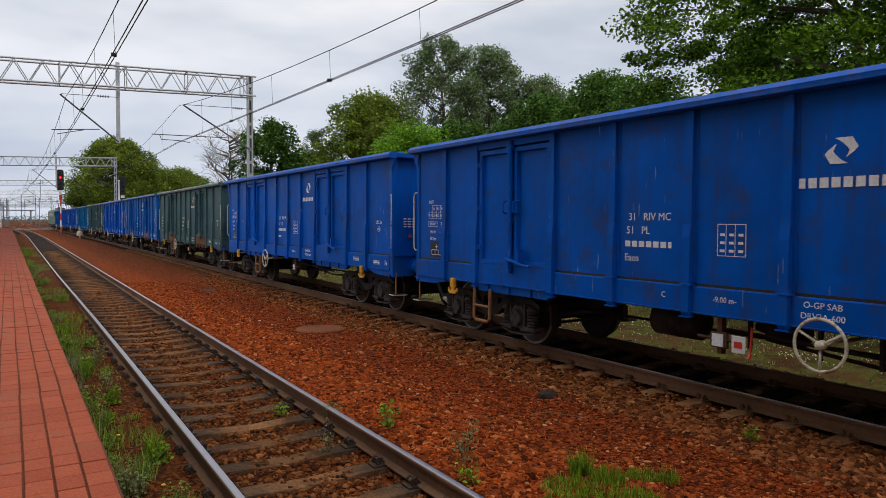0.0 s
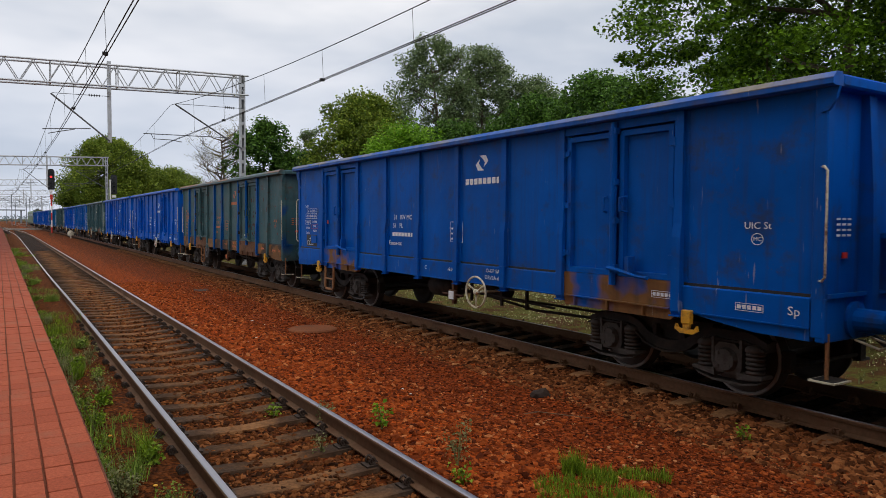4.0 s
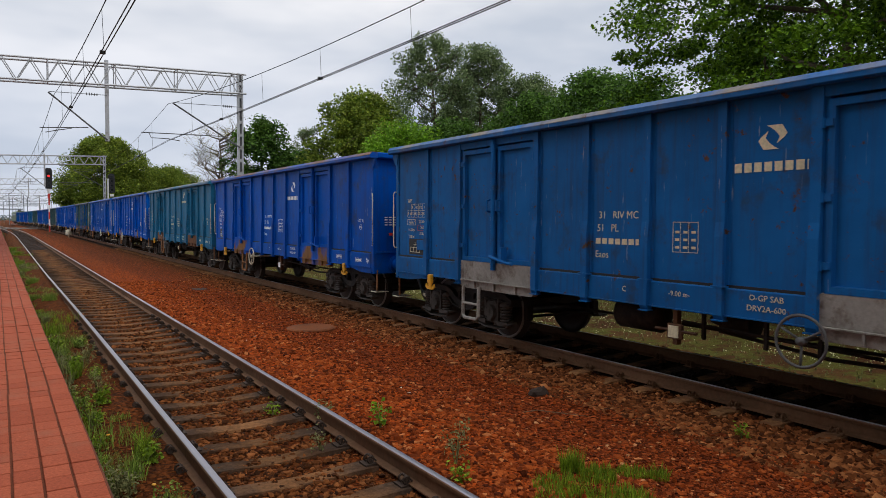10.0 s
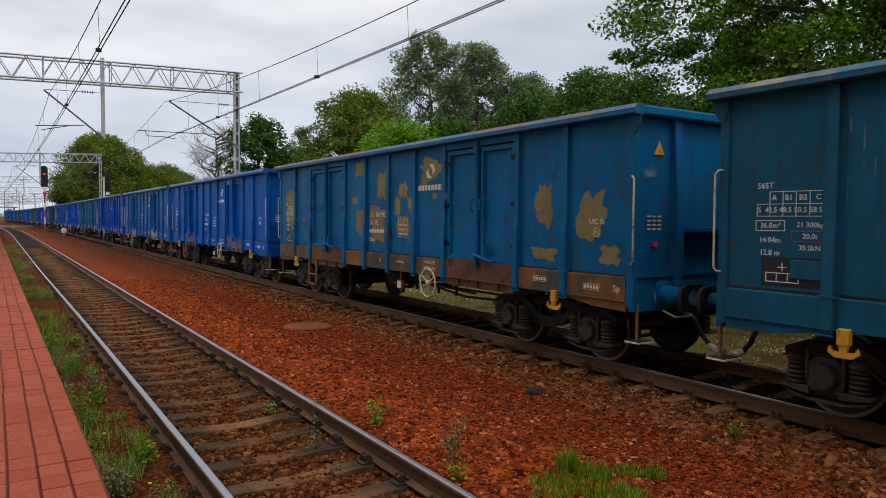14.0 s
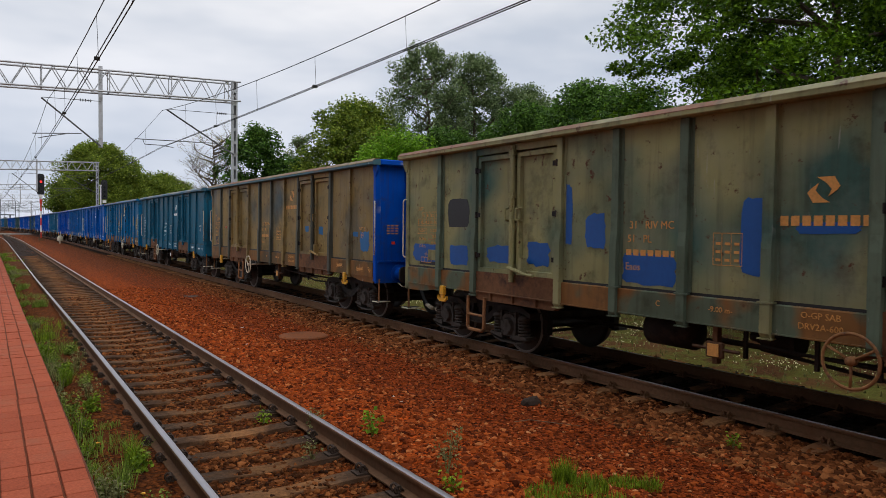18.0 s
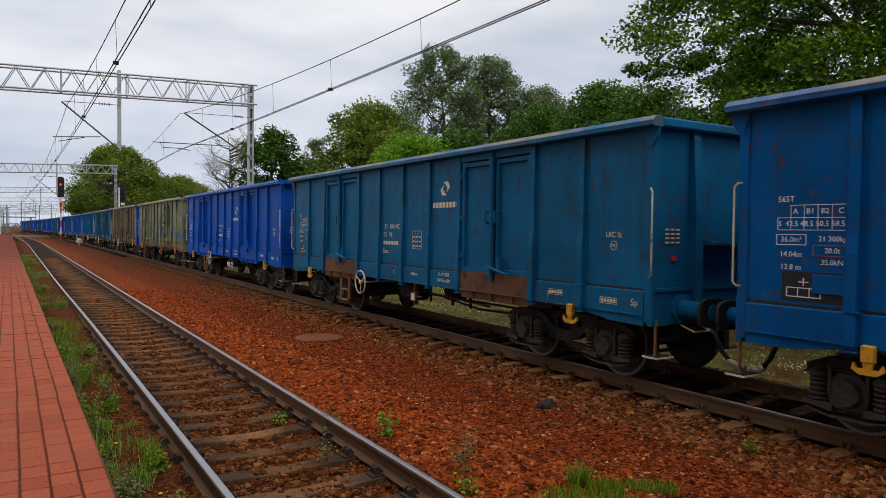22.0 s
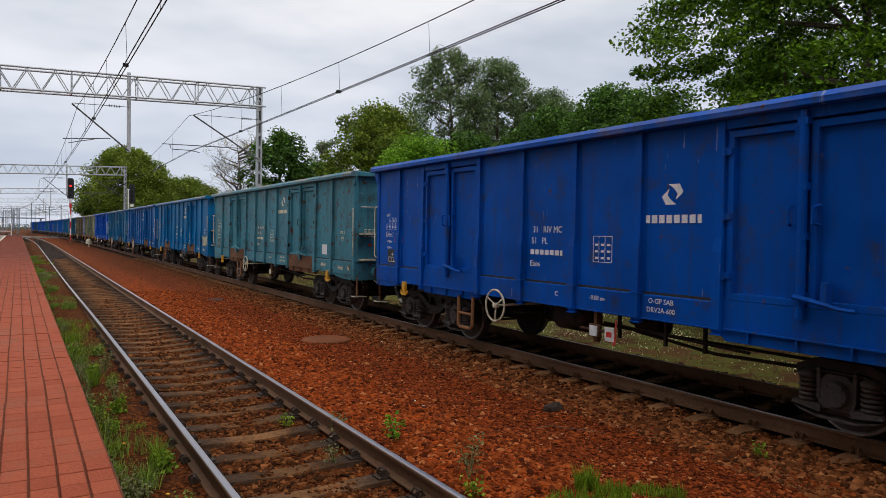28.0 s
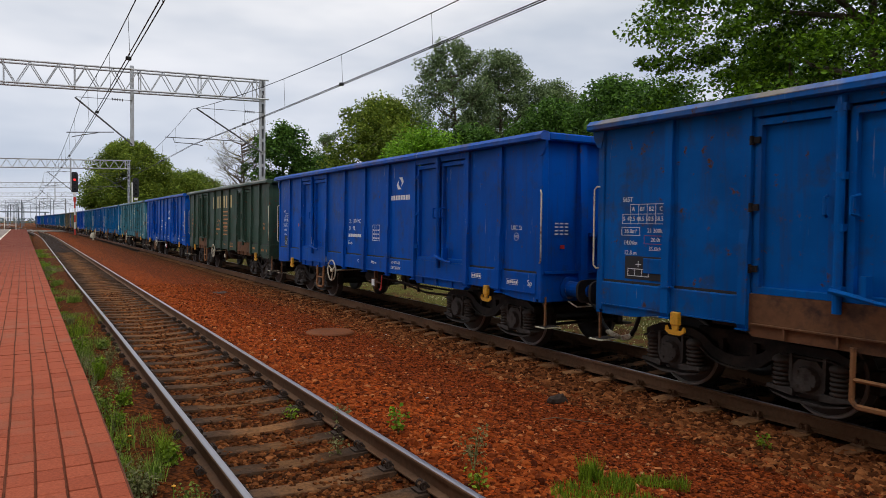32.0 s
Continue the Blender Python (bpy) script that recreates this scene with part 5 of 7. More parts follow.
CONTACT, CARRIER = 6.35, 8.35
CANT = ((2.15, 4.80), (8.15, 11.80))
for y in (40.7, 104.0, 168.0, 232.0, 296.0):
    gantry(y, "galvanised steel lattice gantry carrying the overhead wires", 6.1)
    for wx, px in CANT:
        c = root("cantilever", "dark cantilever arm holding the overhead wires", "cantilever", "cantilevers of the overhead line")
        bm = bmesh.new()
        rod(bm, [(px, y - 0.12, 6.15), (wx - 0.05, y - 0.12, CARRIER + 0.05)], 0.045, 6)
        part("strut", bm, M_GALVDARK, c)
        bm = bmesh.new()
        rod(bm, [(px, y - 0.12, CARRIER + 0.15), (wx, y - 0.12, CARRIER + 0.08)], 0.016, 5)
        part("stay", bm, M_GALVDARK, c)
        bm = bmesh.new()
        for k in range(5):
            disc_stack(bm, (px - 0.5 - 0.12 * k, y - 0.12, CARRIER + 0.13), 0, [(0, 0.03), (0.03, 0.085), (0.06, 0.03)], 8)
        part("insulator", bm, M_GALVDARK, c)
        bm = bmesh.new()
        if wx < 4:
            rod(bm, [(px - 0.9, y - 0.12, 6.75), (wx - 0.45, y - 0.12, 6.58)], 0.025, 5)
            rod(bm, [(wx + 1.0, y - 0.12, 6.66), (wx + 0.3, y - 0.12, 6.50), (wx - 0.2, y - 0.12, 6.37)], 0.022, 5)
        else:
            rod(bm, [(px - 0.9, y - 0.12, 6.75), (wx - 1.7, y - 0.12, 6.68)], 0.025, 5)
            rod(bm, [(wx - 1.3, y - 0.12, 6.68), (wx - 1.2, y - 0.12, 6.42), (wx - 0.3, y - 0.12, 6.42), (wx + 0.3, y - 0.12, 6.34)], 0.022, 5)
        part("steady_arm", bm, M_GALVDARK, c)

for name, line, stag, dip in (("near", near_line, 0.25, 1.2), ("train", train_line, -0.25, 1.43)):
    stops = (-23.0, 40.7, 104.0, 168.0, 232.0, 296.0)
    cat = root("overhead_wire", "copper contact and carrier wires with thin droppers", "overhead wire", "overhead wires")
    bm3 = bmesh.new()
    carrier, contact = [], []
    for i, (a, b) in enumerate(zip(stops, stops[1:])):
        for k in range(25):
            u = k / 24
            y = a + (b - a) * u
            sag = 4 * u * (1 - u)
            xx = line(y) + stag * (1 - 2 * u) * (1 if i % 2 else -1)
            top, low = (xx, y, CARRIER - dip * sag), (xx + 0.04, y, CONTACT - 0.18 * sag)
            if k or not i:
                carrier.append(top)
                contact.append(low)
            if k % 2 == 0 and 1 < k < 23:
                rod(bm3, [top, low], 0.006, 4, False)
                if k % 4 == 0:
                    box(bm3, low[0] - 0.10, low[0] + 0.03, low[1] - 0.05, low[1] + 0.05, low[2] - 0.03, low[2] + 0.05)
    bm = bmesh.new()
    rod(bm, carrier, 0.014, 4, False)
    part("carrier_wire", bm, M_WIRE, cat)
    for o in (0.0, -0.08):
        bm = bmesh.new()
        rod(bm, [(p[0] + o, p[1], p[2]) for p in contact], 0.014, 4, False)
        part("contact_wire", bm, M_WIRE, cat)
    tagged(part("dropper", bm3, M_WIRE, cat), kind="stuff")


# ---- signals, crossing, small fixed things ----
def signal(x, y, base, top, lit, post_mat, label, bands=True):
    s = root("light_signal", label, "railway signal", "light signals", pose(x, y, 0))
    if bands:
        for k in range(6):
            z0, z1 = base + (top - base) * k / 6, base + (top - base) * (k + 1) / 6
            bm = bmesh.new()
            disc_stack(bm, (0, 0, z0), 2, [(0, 0.085), (z1 - z0, 0.085)], 10)
            part("mast_band", bm, M_REDPOST if k % 2 == 0 else M_WHITEPOST, s)
        part("number_plate", bmb((-0.16, 0.16, -0.13, -0.10, top - 1.0, top - 0.35)), M_REDPOST, s)
        bm = bmesh.new()
        disc_stack(bm, (0, -0.05, top + 0.1), 1, [(-0.12, 0.16), (0.12, 0.22)], 14)
        part("lower_lamp", bm, M_WHITEPOST, s, "white round lamp box")
    else:
        bm = bmesh.new()
        disc_stack(bm, (-0.45, 0, base), 2, [(0, 0.10), (top - base + 2.2, 0.10)], 10)
        disc_stack(bm, (-0.45, 0, top + 2.2), 2, [(0, 0.17), (0.12, 0.17)], 10)
        part("mast", bm, M_WHITEPOST, s)
        part("lamp_box", bmb((-0.2, 0.25, -0.15, 0.1, top - 0.2, top + 0.15)), M_WHITEPOST, s)
    z = top + 0.28
    bm = bmesh.new()
    pts = [(-0.38, z), (0.38, z), (0.42, z + 0.2), (0.42, z + 2.5), (0.25, z + 2.75), (-0.25, z + 2.75), (-0.42, z + 2.5), (-0.42, z + 0.2)]
    prism(bm, pts, 1, -0.05, 0.05)
    part("screen", bm, M_BLACK, s, "black signal screen")
    for k in range(4):
        zz = z + 0.45 + 0.62 * k
        bm = bmesh.new()
        disc_stack(bm, (0, -0.02, zz), 1, [(-0.28, 0.19), (0, 0.2)], 14)
        h = part("hood", bm, M_BLACK, s)
        bm = bmesh.new()
        disc_stack(bm, (0, -0.305, zz), 1, [(-0.012, 0.15), (0.0, 0.15)], 14)
        part("lens", bm, M_REDLAMP if k == lit else M_GLASS, h, "glowing red lens" if k == lit else "")
    bm = bmb((-0.03, 0.03, 0.1, 0.14, base, top + 2.6))
    part("ladder", bm, M_GALVDARK, s)
    part("foot", bmb((-0.3, 0.3, -0.3, 0.3, -0.5, base + 0.15)), M_RUSTPLATE, s)
    return s


signal(5.35, 106.0, 0.0, 5.6, 2, None, "light signal showing red on a red and white mast")
signal(13.3, 109.0, -0.5, 5.3, 9, None, "unlit black light signal with a white mast behind the train", False)

cr = root("board_crossing", "pale concrete board crossing over the tracks", "crossing", kind="structure")
for k in range(11):
    part("board", bmb((near_line(160) - 2.6 + 1.05 * k, near_line(160) - 1.6 + 1.05 * k, 157.5, 162.5, -0.25, 0.03)), M_CONCRETE, cr)

bm = bmesh.new()
disc_stack(bm, (5.30, 13.35, -0.32), 2, [(0, 0.50), (0.13, 0.50), (0.15, 0.46), (0.155, 0.1)], 26)
thing("manhole_cover", bm, plain("rusty_cover", (0.20, 0.064, 0.022), 0.85, 0.1, 0.35, 5.0, (0.10, 0.05, 0.03), 0.5, 0.01), "round rust-coloured concrete manhole cover in the gravel", "manhole cover")
bm = bmesh.new()
box(bm, 5.02, 5.50, 22.35, 22.95, -0.36, -0.20, bev=0.02)
thing("drain_cover", bm, M_CLIP, "small dark drain cover in the gravel", "drain cover")
bm = bmesh.new()
disc_stack(bm, (6.42, 90.0, -0.3), 2, [(0, 0.08), (0.42, 0.08), (0.43, 0.33), (0.75, 0.31), (0.95, 0.2), (1.0, 0.06)], 12)
thing("concrete_marker", bm, M_CREAM, "pale concrete marker beside the train track", "marker")
bm = bmesh.new()
bmesh.ops.create_icosphere(bm, subdivisions=2, radius=1.0)
for v in bm.verts:
    k = 1 + 0.25 * noise.noise(v.co * 1.7)
    v.co = Vector((v.co.x * 0.15, v.co.y * 0.10, v.co.z * 0.085)) * k
o = thing("dark_stone", bm, M_CLIP, "flat dark clump lying on the gravel", "stone")
o.location = (5.8, 6.8, -0.20)
bm = bmesh.new()
rod(bm, [(5.05, 6.22, -0.20), (5.22, 6.15, -0.18), (5.42, 5.88, -0.185), (5.62, 5.68, -0.20)], [0.008, 0.007, 0.005, 0.003], 5)
thing("dry_twig", bm, M_TWIG, "thin dry twig lying on the gravel", "twig")
rq = random.Random(61)
for k in range(9):
    bm = bmesh.new()
    a, b, h = rq.uniform(0.012, 0.03), rq.uniform(0.006, 0.014), rq.uniform(0.004, 0.01)
    box(bm, -a, a, -b, b, 0, h, bev=0.002)
    o = thing("litter_scrap", bm, M_WHITE, "small white scrap of litter on the gravel", "litter", "litter scraps")
    x, y = rq.uniform(3.3, 6.6), rq.uniform(4.0, 16.0)
    o.matrix_basis = pose(x, y, bed_z(x, y) + 0.012, rq.uniform(-12, 12), rq.uniform(-12, 12), rq.uniform(0, 180))
fe = root("platform_railing", "white tubular railing at the platform's end", "railing")
for k in range(4):
    bm = bmesh.new()
    rod(bm, [(-1.8 - 1.6 * k, 132.6, 0.5), (-1.8 - 1.6 * k, 132.6, 2.45)], 0.06, 6)
    part("post", bm, M_WHITEPOST, fe)
for z in (1.25, 2.42):
    bm = bmesh.new()
    rod(bm, [(-1.8, 132.6, z), (-6.6, 132.6, z)], 0.055, 6)
    part("rail", bm, M_WHITEPOST, fe)


# ---- green things ----
def leaf_cloud(name, clumps, per, leaf, material, seed, parent, shape=None, spread=1.0):
    """A crown of small folded leaves round the given clump centres (x, y, z, radius)."""
    rs = np.random.RandomState(seed)
    cl = np.array(clumps)
    tot = len(cl) * per
    idx = np.repeat(np.arange(len(cl)), per)
    d = rs.normal(0, 1, (tot, 3))
    d /= np.linalg.norm(d, axis=1)[:, None] + 1e-9
    r = rs.uniform(0.25, 1.0, tot) ** 0.6
    pos = cl[idx, :3] + d * (r * cl[idx, 3])[:, None] * np.array([1, 1, shape or 0.9]) * spread
    u = rs.normal(0, 1, (tot, 3))
    u[:, 2] = u[:, 2] * 0.5 - 0.35
    u /= np.linalg.norm(u, axis=1)[:, None]
    n = d * 0.6 + rs.normal(0, 0.6, (tot, 3)) + np.array([0, 0, 0.95])
    w = np.cross(n, u)
    w /= np.linalg.norm(w, axis=1)[:, None] + 1e-9
    nn = np.cross(u, w)
    s = (leaf * rs.uniform(0.65, 1.35, tot))[:, None]
    p0, p1 = pos - u * s * 0.5, pos + u * s * 0.55
    a, b = pos + w * s * 0.38 + nn * s * 0.12 - u * s * 0.05, pos - w * s * 0.38 + nn * s * 0.12 - u * s * 0.05
    v = np.stack([p0, a, p1, b], 1).reshape(-1, 3)
    k = np.arange(tot) * 4
    f = np.concatenate([np.stack([k, k + 1, k + 2], 1), np.stack([k, k + 2, k + 3], 1)], 0)
    me = bpy.data.meshes.new(name)
    me.vertices.add(len(v))
    me.vertices.foreach_set("co", v.ravel())
    me.loops.add(f.size)
    me.loops.foreach_set("vertex_index", f.ravel().astype(np.int32))
    me.polygons.add(len(f))
    me.polygons.foreach_set("loop_start", np.arange(len(f)) * 3)
    me.update(calc_edges=True)
    me.shade_flat()
    me.materials.append(material)
    ob = new(name, me)
    ob.parent = parent
    return ob


def tree(name, label, x, y, height, width, seed, leaf_material, leaf=0.22, clumps=60, per=90, low=0.25, trunk=0.25, limbs=9, top_shape=1.0, bare=False, clump_r=0.2, group="trees beyond the tracks"):
    rs = random.Random(seed)
    t = root(name, label, "tree", group, pose(x, y, -0.7))
    bm = bmesh.new()
    lean = rs.uniform(-0.05, 0.05) * height
    spine = [(lean * u * u + 0.04 * width * math.sin(5 * u + seed), 0.03 * width * math.sin(4 * u + 2 * seed), height * 0.93 * u) for u in (0, 0.12, 0.3, 0.5, 0.72, 1.0)]
    rod(bm, spine, [trunk * 1.25, trunk, trunk * 0.8, trunk * 0.6, trunk * 0.36, trunk * 0.1], 8)
    part("trunk", bm, M_BARK, t, "", True)
    tips = []
    bm = bmesh.new()
    for k in range(limbs):
        u = low + (0.85 - low) * (k + rs.random()) / limbs
        a = rs.uniform(0, 6.283)
        base = Vector((lean * u * u, 0, height * u))
        reach = width * 0.5 * rs.uniform(0.6, 0.95) * (1 - 0.55 * max(0, u - 0.5) * 2 * top_shape)
        tip = base + Vector((math.cos(a) * reach, math.sin(a) * reach, reach * rs.uniform(0.35, 0.9)))
        mid = (base + tip) / 2 + Vector((0, 0, -0.06 * reach))
        rod(bm, [base, mid, tip], [trunk * 0.42, trunk * 0.24, trunk * 0.05], 5)
        for q in range(6 if bare else 2):
            p = base.lerp(tip, rs.uniform(0.35, 0.9))
            e = p + Vector((rs.uniform(-1, 1), rs.uniform(-1, 1), rs.uniform(0.2, 1.0))) * reach * 0.45
            rod(bm, [p, (p + e) / 2 + Vector((0, 0, 0.05 * reach)), e], [trunk * 0.14, trunk * 0.09, trunk * 0.03], 4)
            tips.append(e)
            if bare:
                for z in range(5):
                    e2 = e + Vector((rs.uniform(-1, 1), rs.uniform(-1, 1), rs.uniform(-0.1, 1.0))) * reach * 0.25
                    rod(bm, [e, e2], [trunk * 0.05, trunk * 0.015], 3)
                    tips.append(e2)
        tips.append(tip)
    part("branchwork", bm, M_BARK, t)
    cl = []
    if bare:
        for p in tips:
            if rs.random() < 0.3:
                cl.append((p.x, p.y, p.z, clump_r * width))
    else:
        for k in range(clumps):
            u = rs.random()
            z = height * (low + (1 - low) * u)
            prof = math.sin(math.pi * min(1, (u * 0.82 + 0.16))) ** 0.6
            a, rr = rs.uniform(0, 6.283), math.sqrt(rs.uniform(0.15, 1.0)) * prof * width * 0.5
            cl.append((lean * u * u + math.cos(a) * rr, math.sin(a) * rr, z, width * clump_r * rs.uniform(0.5, 1.15)))
        for p in tips:
            cl.append((p.x, p.y, min(p.z, height), width * clump_r * rs.uniform(0.5, 0.9)))
    leaf_cloud("crown", cl, per, leaf, leaf_material, seed, t, 0.5 if name == "maple_tree" else 0.9)
    return t


tree("leafy_tree", "broad rounded green tree far beside the tracks", 15.5, 132.0, 15.8, 16.0, 3, L_OLIVE, 0.30, 420, 230, 0.0, 0.35, 14, clump_r=0.115)
tree("leafy_tree", "broad rounded green tree far beside the tracks", 25.5, 136.0, 11.5, 14.0, 4, L_OLIVE, 0.30, 320, 200, 0.0, 0.3, 12, clump_r=0.12)
tree("bare_tree", "slender tree with few young yellow leaves", 15.6, 60.0, 11.3, 6.5, 5, L_YOUNG, 0.08, 10, 9, 0.25, 0.16, 38, bare=True, clump_r=0.05)
tree("leafy_tree", "dark green tree behind the gantry post", 18.3, 57.0, 10.6, 6.6, 6, L_DARK, 0.24, 110, 150, 0.05, 0.25, 8, clump_r=0.15)
tree("leafy_tree", "dark green bushy tree in the row", 22.6, 59.0, 8.6, 7.0, 7, L_DARK, 0.24, 90, 130, 0.05, 0.2, 8, clump_r=0.16)
tree("bare_tree", "thin twiggy half-bare tree in the row", 24.2, 61.0, 12.0, 5.0, 8, L_POPLAR, 0.14, 10, 26, 0.3, 0.13, 26, bare=True, clump_r=0.07)
tree("leafy_tree", "rounded mid-green tree in the row", 22.2, 46.0, 11.4, 8.0, 9, L_OLIVE, 0.2, 320, 210, 0.03, 0.25, 8, clump_r=0.14)
tree("leafy_tree", "fresh light green tree before the taller ones", 19.4, 35.0, 7.9, 6.4, 10, L_BRIGHT, 0.16, 170, 150, 0.03, 0.2, 8, clump_r=0.14)
tree("poplar_tree", "tall grey-green poplar in the row", 28.8, 47.0, 16.9, 8.6, 11, L_POPLAR, 0.17, 330, 120, 0.05, 0.3, 26, clump_r=0.10)
tree("poplar_tree", "tall grey-green poplar in the row", 34.0, 47.5, 16.9, 8.2, 12, L_POPLAR, 0.17, 330, 120, 0.05, 0.3, 26, clump_r=0.10)
tree("poplar_tree", "grey-green poplar of the row", 38.5, 46.0, 14.6, 8.6, 13, L_POPLAR, 0.17, 300, 120, 0.04, 0.3, 20, clump_r=0.11)
tree("leafy_tree", "dark green tree in the row", 25.0, 38.0, 8.8, 7.0, 14, L_DARK, 0.2, 120, 150, 0.03, 0.2, 8, clump_r=0.14)
tree("leafy_tree", "dark green tree in the row", 31.0, 38.5, 11.2, 8.0, 15, L_DARK, 0.2, 140, 160, 0.03, 0.25, 8, clump_r=0.14)
tree("leafy_tree", "dark green tree in the row", 35.0, 36.5, 12.8, 8.0, 22, L_DARK, 0.2, 140, 160, 0.03, 0.25, 8, clump_r=0.14)
tree("leafy_tree", "dark green tree in the row", 30.5, 30.5, 11.2, 8.5, 16, L_DARK, 0.2, 150, 160, 0.03, 0.25, 8, clump_r=0.14)
tree("leafy_tree", "mid-green tree in the row", 27.5, 24.0, 9.6, 8.0, 17, L_DARK, 0.18, 190, 170, 0.03, 0.25, 8, clump_r=0.14)
tree("leafy_tree", "mid-green tree behind the maple", 29.0, 19.0, 10.5, 9.0, 18, L_DARK, 0.18, 150, 160, 0.02, 0.25, 8, clump_r=0.14)
tree("leafy_tree", "dark green tree behind the maple", 27.0, 11.5, 10.5, 9.5, 19, L_DARK, 0.18, 160, 160, 0.02, 0.25, 8, clump_r=0.14)
tree("leafy_tree", "dark green tree behind the maple", 27.0, 3.5, 11.0, 10.0, 23, L_DARK, 0.18, 160, 160, 0.02, 0.25, 8, clump_r=0.14)
tree("maple_tree", "large spreading maple overhanging the train", 20.5, 11.0, 13.6, 13.2, 20, L_MAPLE, 0.115, 760, 260, 0.17, 0.26, 16, clump_r=0.070)
tree("maple_tree", "maple with dense hanging foliage", 20.0, 2.5, 12.0, 12.0, 21, L_MAPLE, 0.12, 420, 220, 0.06, 0.3, 12, clump_r=0.08)


def blades(name, label, at, radius, count, tall, seed, material, width=0.008, category="grass", kind="", bend=0.5):
    rs = np.random.RandomState(seed)
    vs, fs = [], []
    for _ in range(count):
        a, r = rs.uniform(0, 6.283), radius * math.sqrt(rs.uniform(0, 1))
        bx_, by_ = r * math.cos(a), r * math.sin(a)
        h = tall * rs.uniform(0.5, 1.15)
        o = rs.uniform(0, 6.283)
        dx, dy = math.cos(o) * h * bend * rs.uniform(0.2, 1), math.sin(o) * h * bend * rs.uniform(0.2, 1)
        wx, wy = -math.sin(o) * width, math.cos(o) * width
        k = len(vs)
        vs += [(bx_ - wx, by_ - wy, 0), (bx_ + wx, by_ + wy, 0), (bx_ + dx * 0.35 + wx * 0.8, by_ + dy * 0.35 + wy * 0.8, h * 0.6), (bx_ + dx * 0.35 - wx * 0.8, by_ + dy * 0.35 - wy * 0.8, h * 0.6), (bx_ + dx, by_ + dy, h)]
        fs += [(k, k + 1, k + 2, k + 3), (k + 3, k + 2, k + 4)]
    me = bpy.data.meshes.new(name)
    me.from_pydata(vs, [], fs)
    me.materials.append(material)
    ob = tagged(new(name, me), label, category, "", kind)
    ob.location = at
    return ob


def weed(label, x, y, tall, seed, material, leaf=0.05, stalks=3, per=14):
    rs = random.Random(seed)
    w = root("weed", label, "weed", "weeds in the gravel", pose(x, y, bed_z(x, y) - 0.01))
    bm = bmesh.new()
    cl = []
    for k in range(stalks):
        a = rs.uniform(0, 6.283)
        tip = (0.22 * tall * math.cos(a), 0.22 * tall * math.sin(a), tall * rs.uniform(0.7, 1.0))
        rod(bm, [(0, 0, 0), (tip[0] * 0.4, tip[1] * 0.4, tip[2] * 0.55), tip], [0.006, 0.005, 0.002], 4)
        for q in range(4):
            u = 0.4 + 0.2 * q
            cl.append((tip[0] * u, tip[1] * u, tip[2] * u, 0.06 + 0.05 * rs.random()))
    part("stalk", bm, L_DRY, w)
    leaf_cloud("foliage", cl, per, leaf, material, seed, w)
    return w


weed("small fresh green weed with round leaves", 3.28, 6.35, 0.30, 31, L_BRIGHT, 0.05, 3, 6)
weed("tall pale green weed beside the rail", 3.36, 5.05, 0.42, 32, L_DRY, 0.028, 4, 11)
weed("small green weed in the gravel", 3.2, 4.75, 0.15, 33, L_WEED, 0.04, 2, 8)
weed("dry weed beside the rail", 2.93, 7.0, 0.24, 34, L_DRY, 0.035, 3, 8)
weed("dry weed beside the rail", 2.55, 6.2, 0.22, 35, L_DRY, 0.03, 3, 6)
weed("small green weed by the rail foot", 2.55, 7.6, 0.14, 36, L_WEED, 0.04, 2, 8)
weed("small green weed on the gravel", 6.4, 4.3, 0.14, 37, L_WEED, 0.035, 3, 6)
for i, (x, y, r, c, h) in enumerate(((3.80, 4.15, 0.24, 800, 0.10), (4.12, 4.38, 0.10, 260, 0.22), (4.20, 4.15, 0.16, 420, 0.13), (4.62, 4.15, 0.15, 330, 0.09), (4.72, 3.95, 0.09, 120, 0.15), (4.0, 3.7, 0.26, 900, 0.11), (3.5, 3.95, 0.14, 220, 0.08))):
    o = blades("grass_clump", "bright green grass clump growing in the gravel", (x, y, bed_z(x, y) - 0.02), r, c, h, 40 + i, L_WEED, 0.004)
    o["group"] = "grass clumps"
# the weedy verge between platform and rail
rnd = random.Random(9)
for i in range(104):
    y = 3.2 + i * 0.25 + rnd.uniform(-0.3, 0.3) if i < 60 else 18 + (i - 60) * 1.0
    x = rnd.triangular(0.58, 1.16, 0.74) - (0.0 if y < 18 else rnd.uniform(0.0, 0.25))
    o = blades("verge_grass", "weedy grass along the platform's foot", (x, y, bed_z(x, y) - 0.02), rnd.choice((0.07, 0.12, 0.2, 0.32)) * (1 if y < 18 else 1.6), rnd.randint(30, 190) if y < 18 else 300, rnd.choice((0.05, 0.08, 0.12, 0.2, 0.26)), 60 + i, rnd.choice((L_GRASS, L_GRASS, L_WEED, L_DRY)), 0.0035, bend=0.9)
    o["group"] = "verge grass"
for i in range(26):
    y = 3.2 + i * 0.42 + rnd.uniform(-0.25, 0.25)
    weed("leafy verge weed by the platform", rnd.uniform(0.62, 1.10), y, rnd.uniform(0.10, 0.36), 90 + i, rnd.choice((L_WEED, L_WEED, L_GRASS, L_DRY)), rnd.choice((0.022, 0.03, 0.045)), 5, 10)
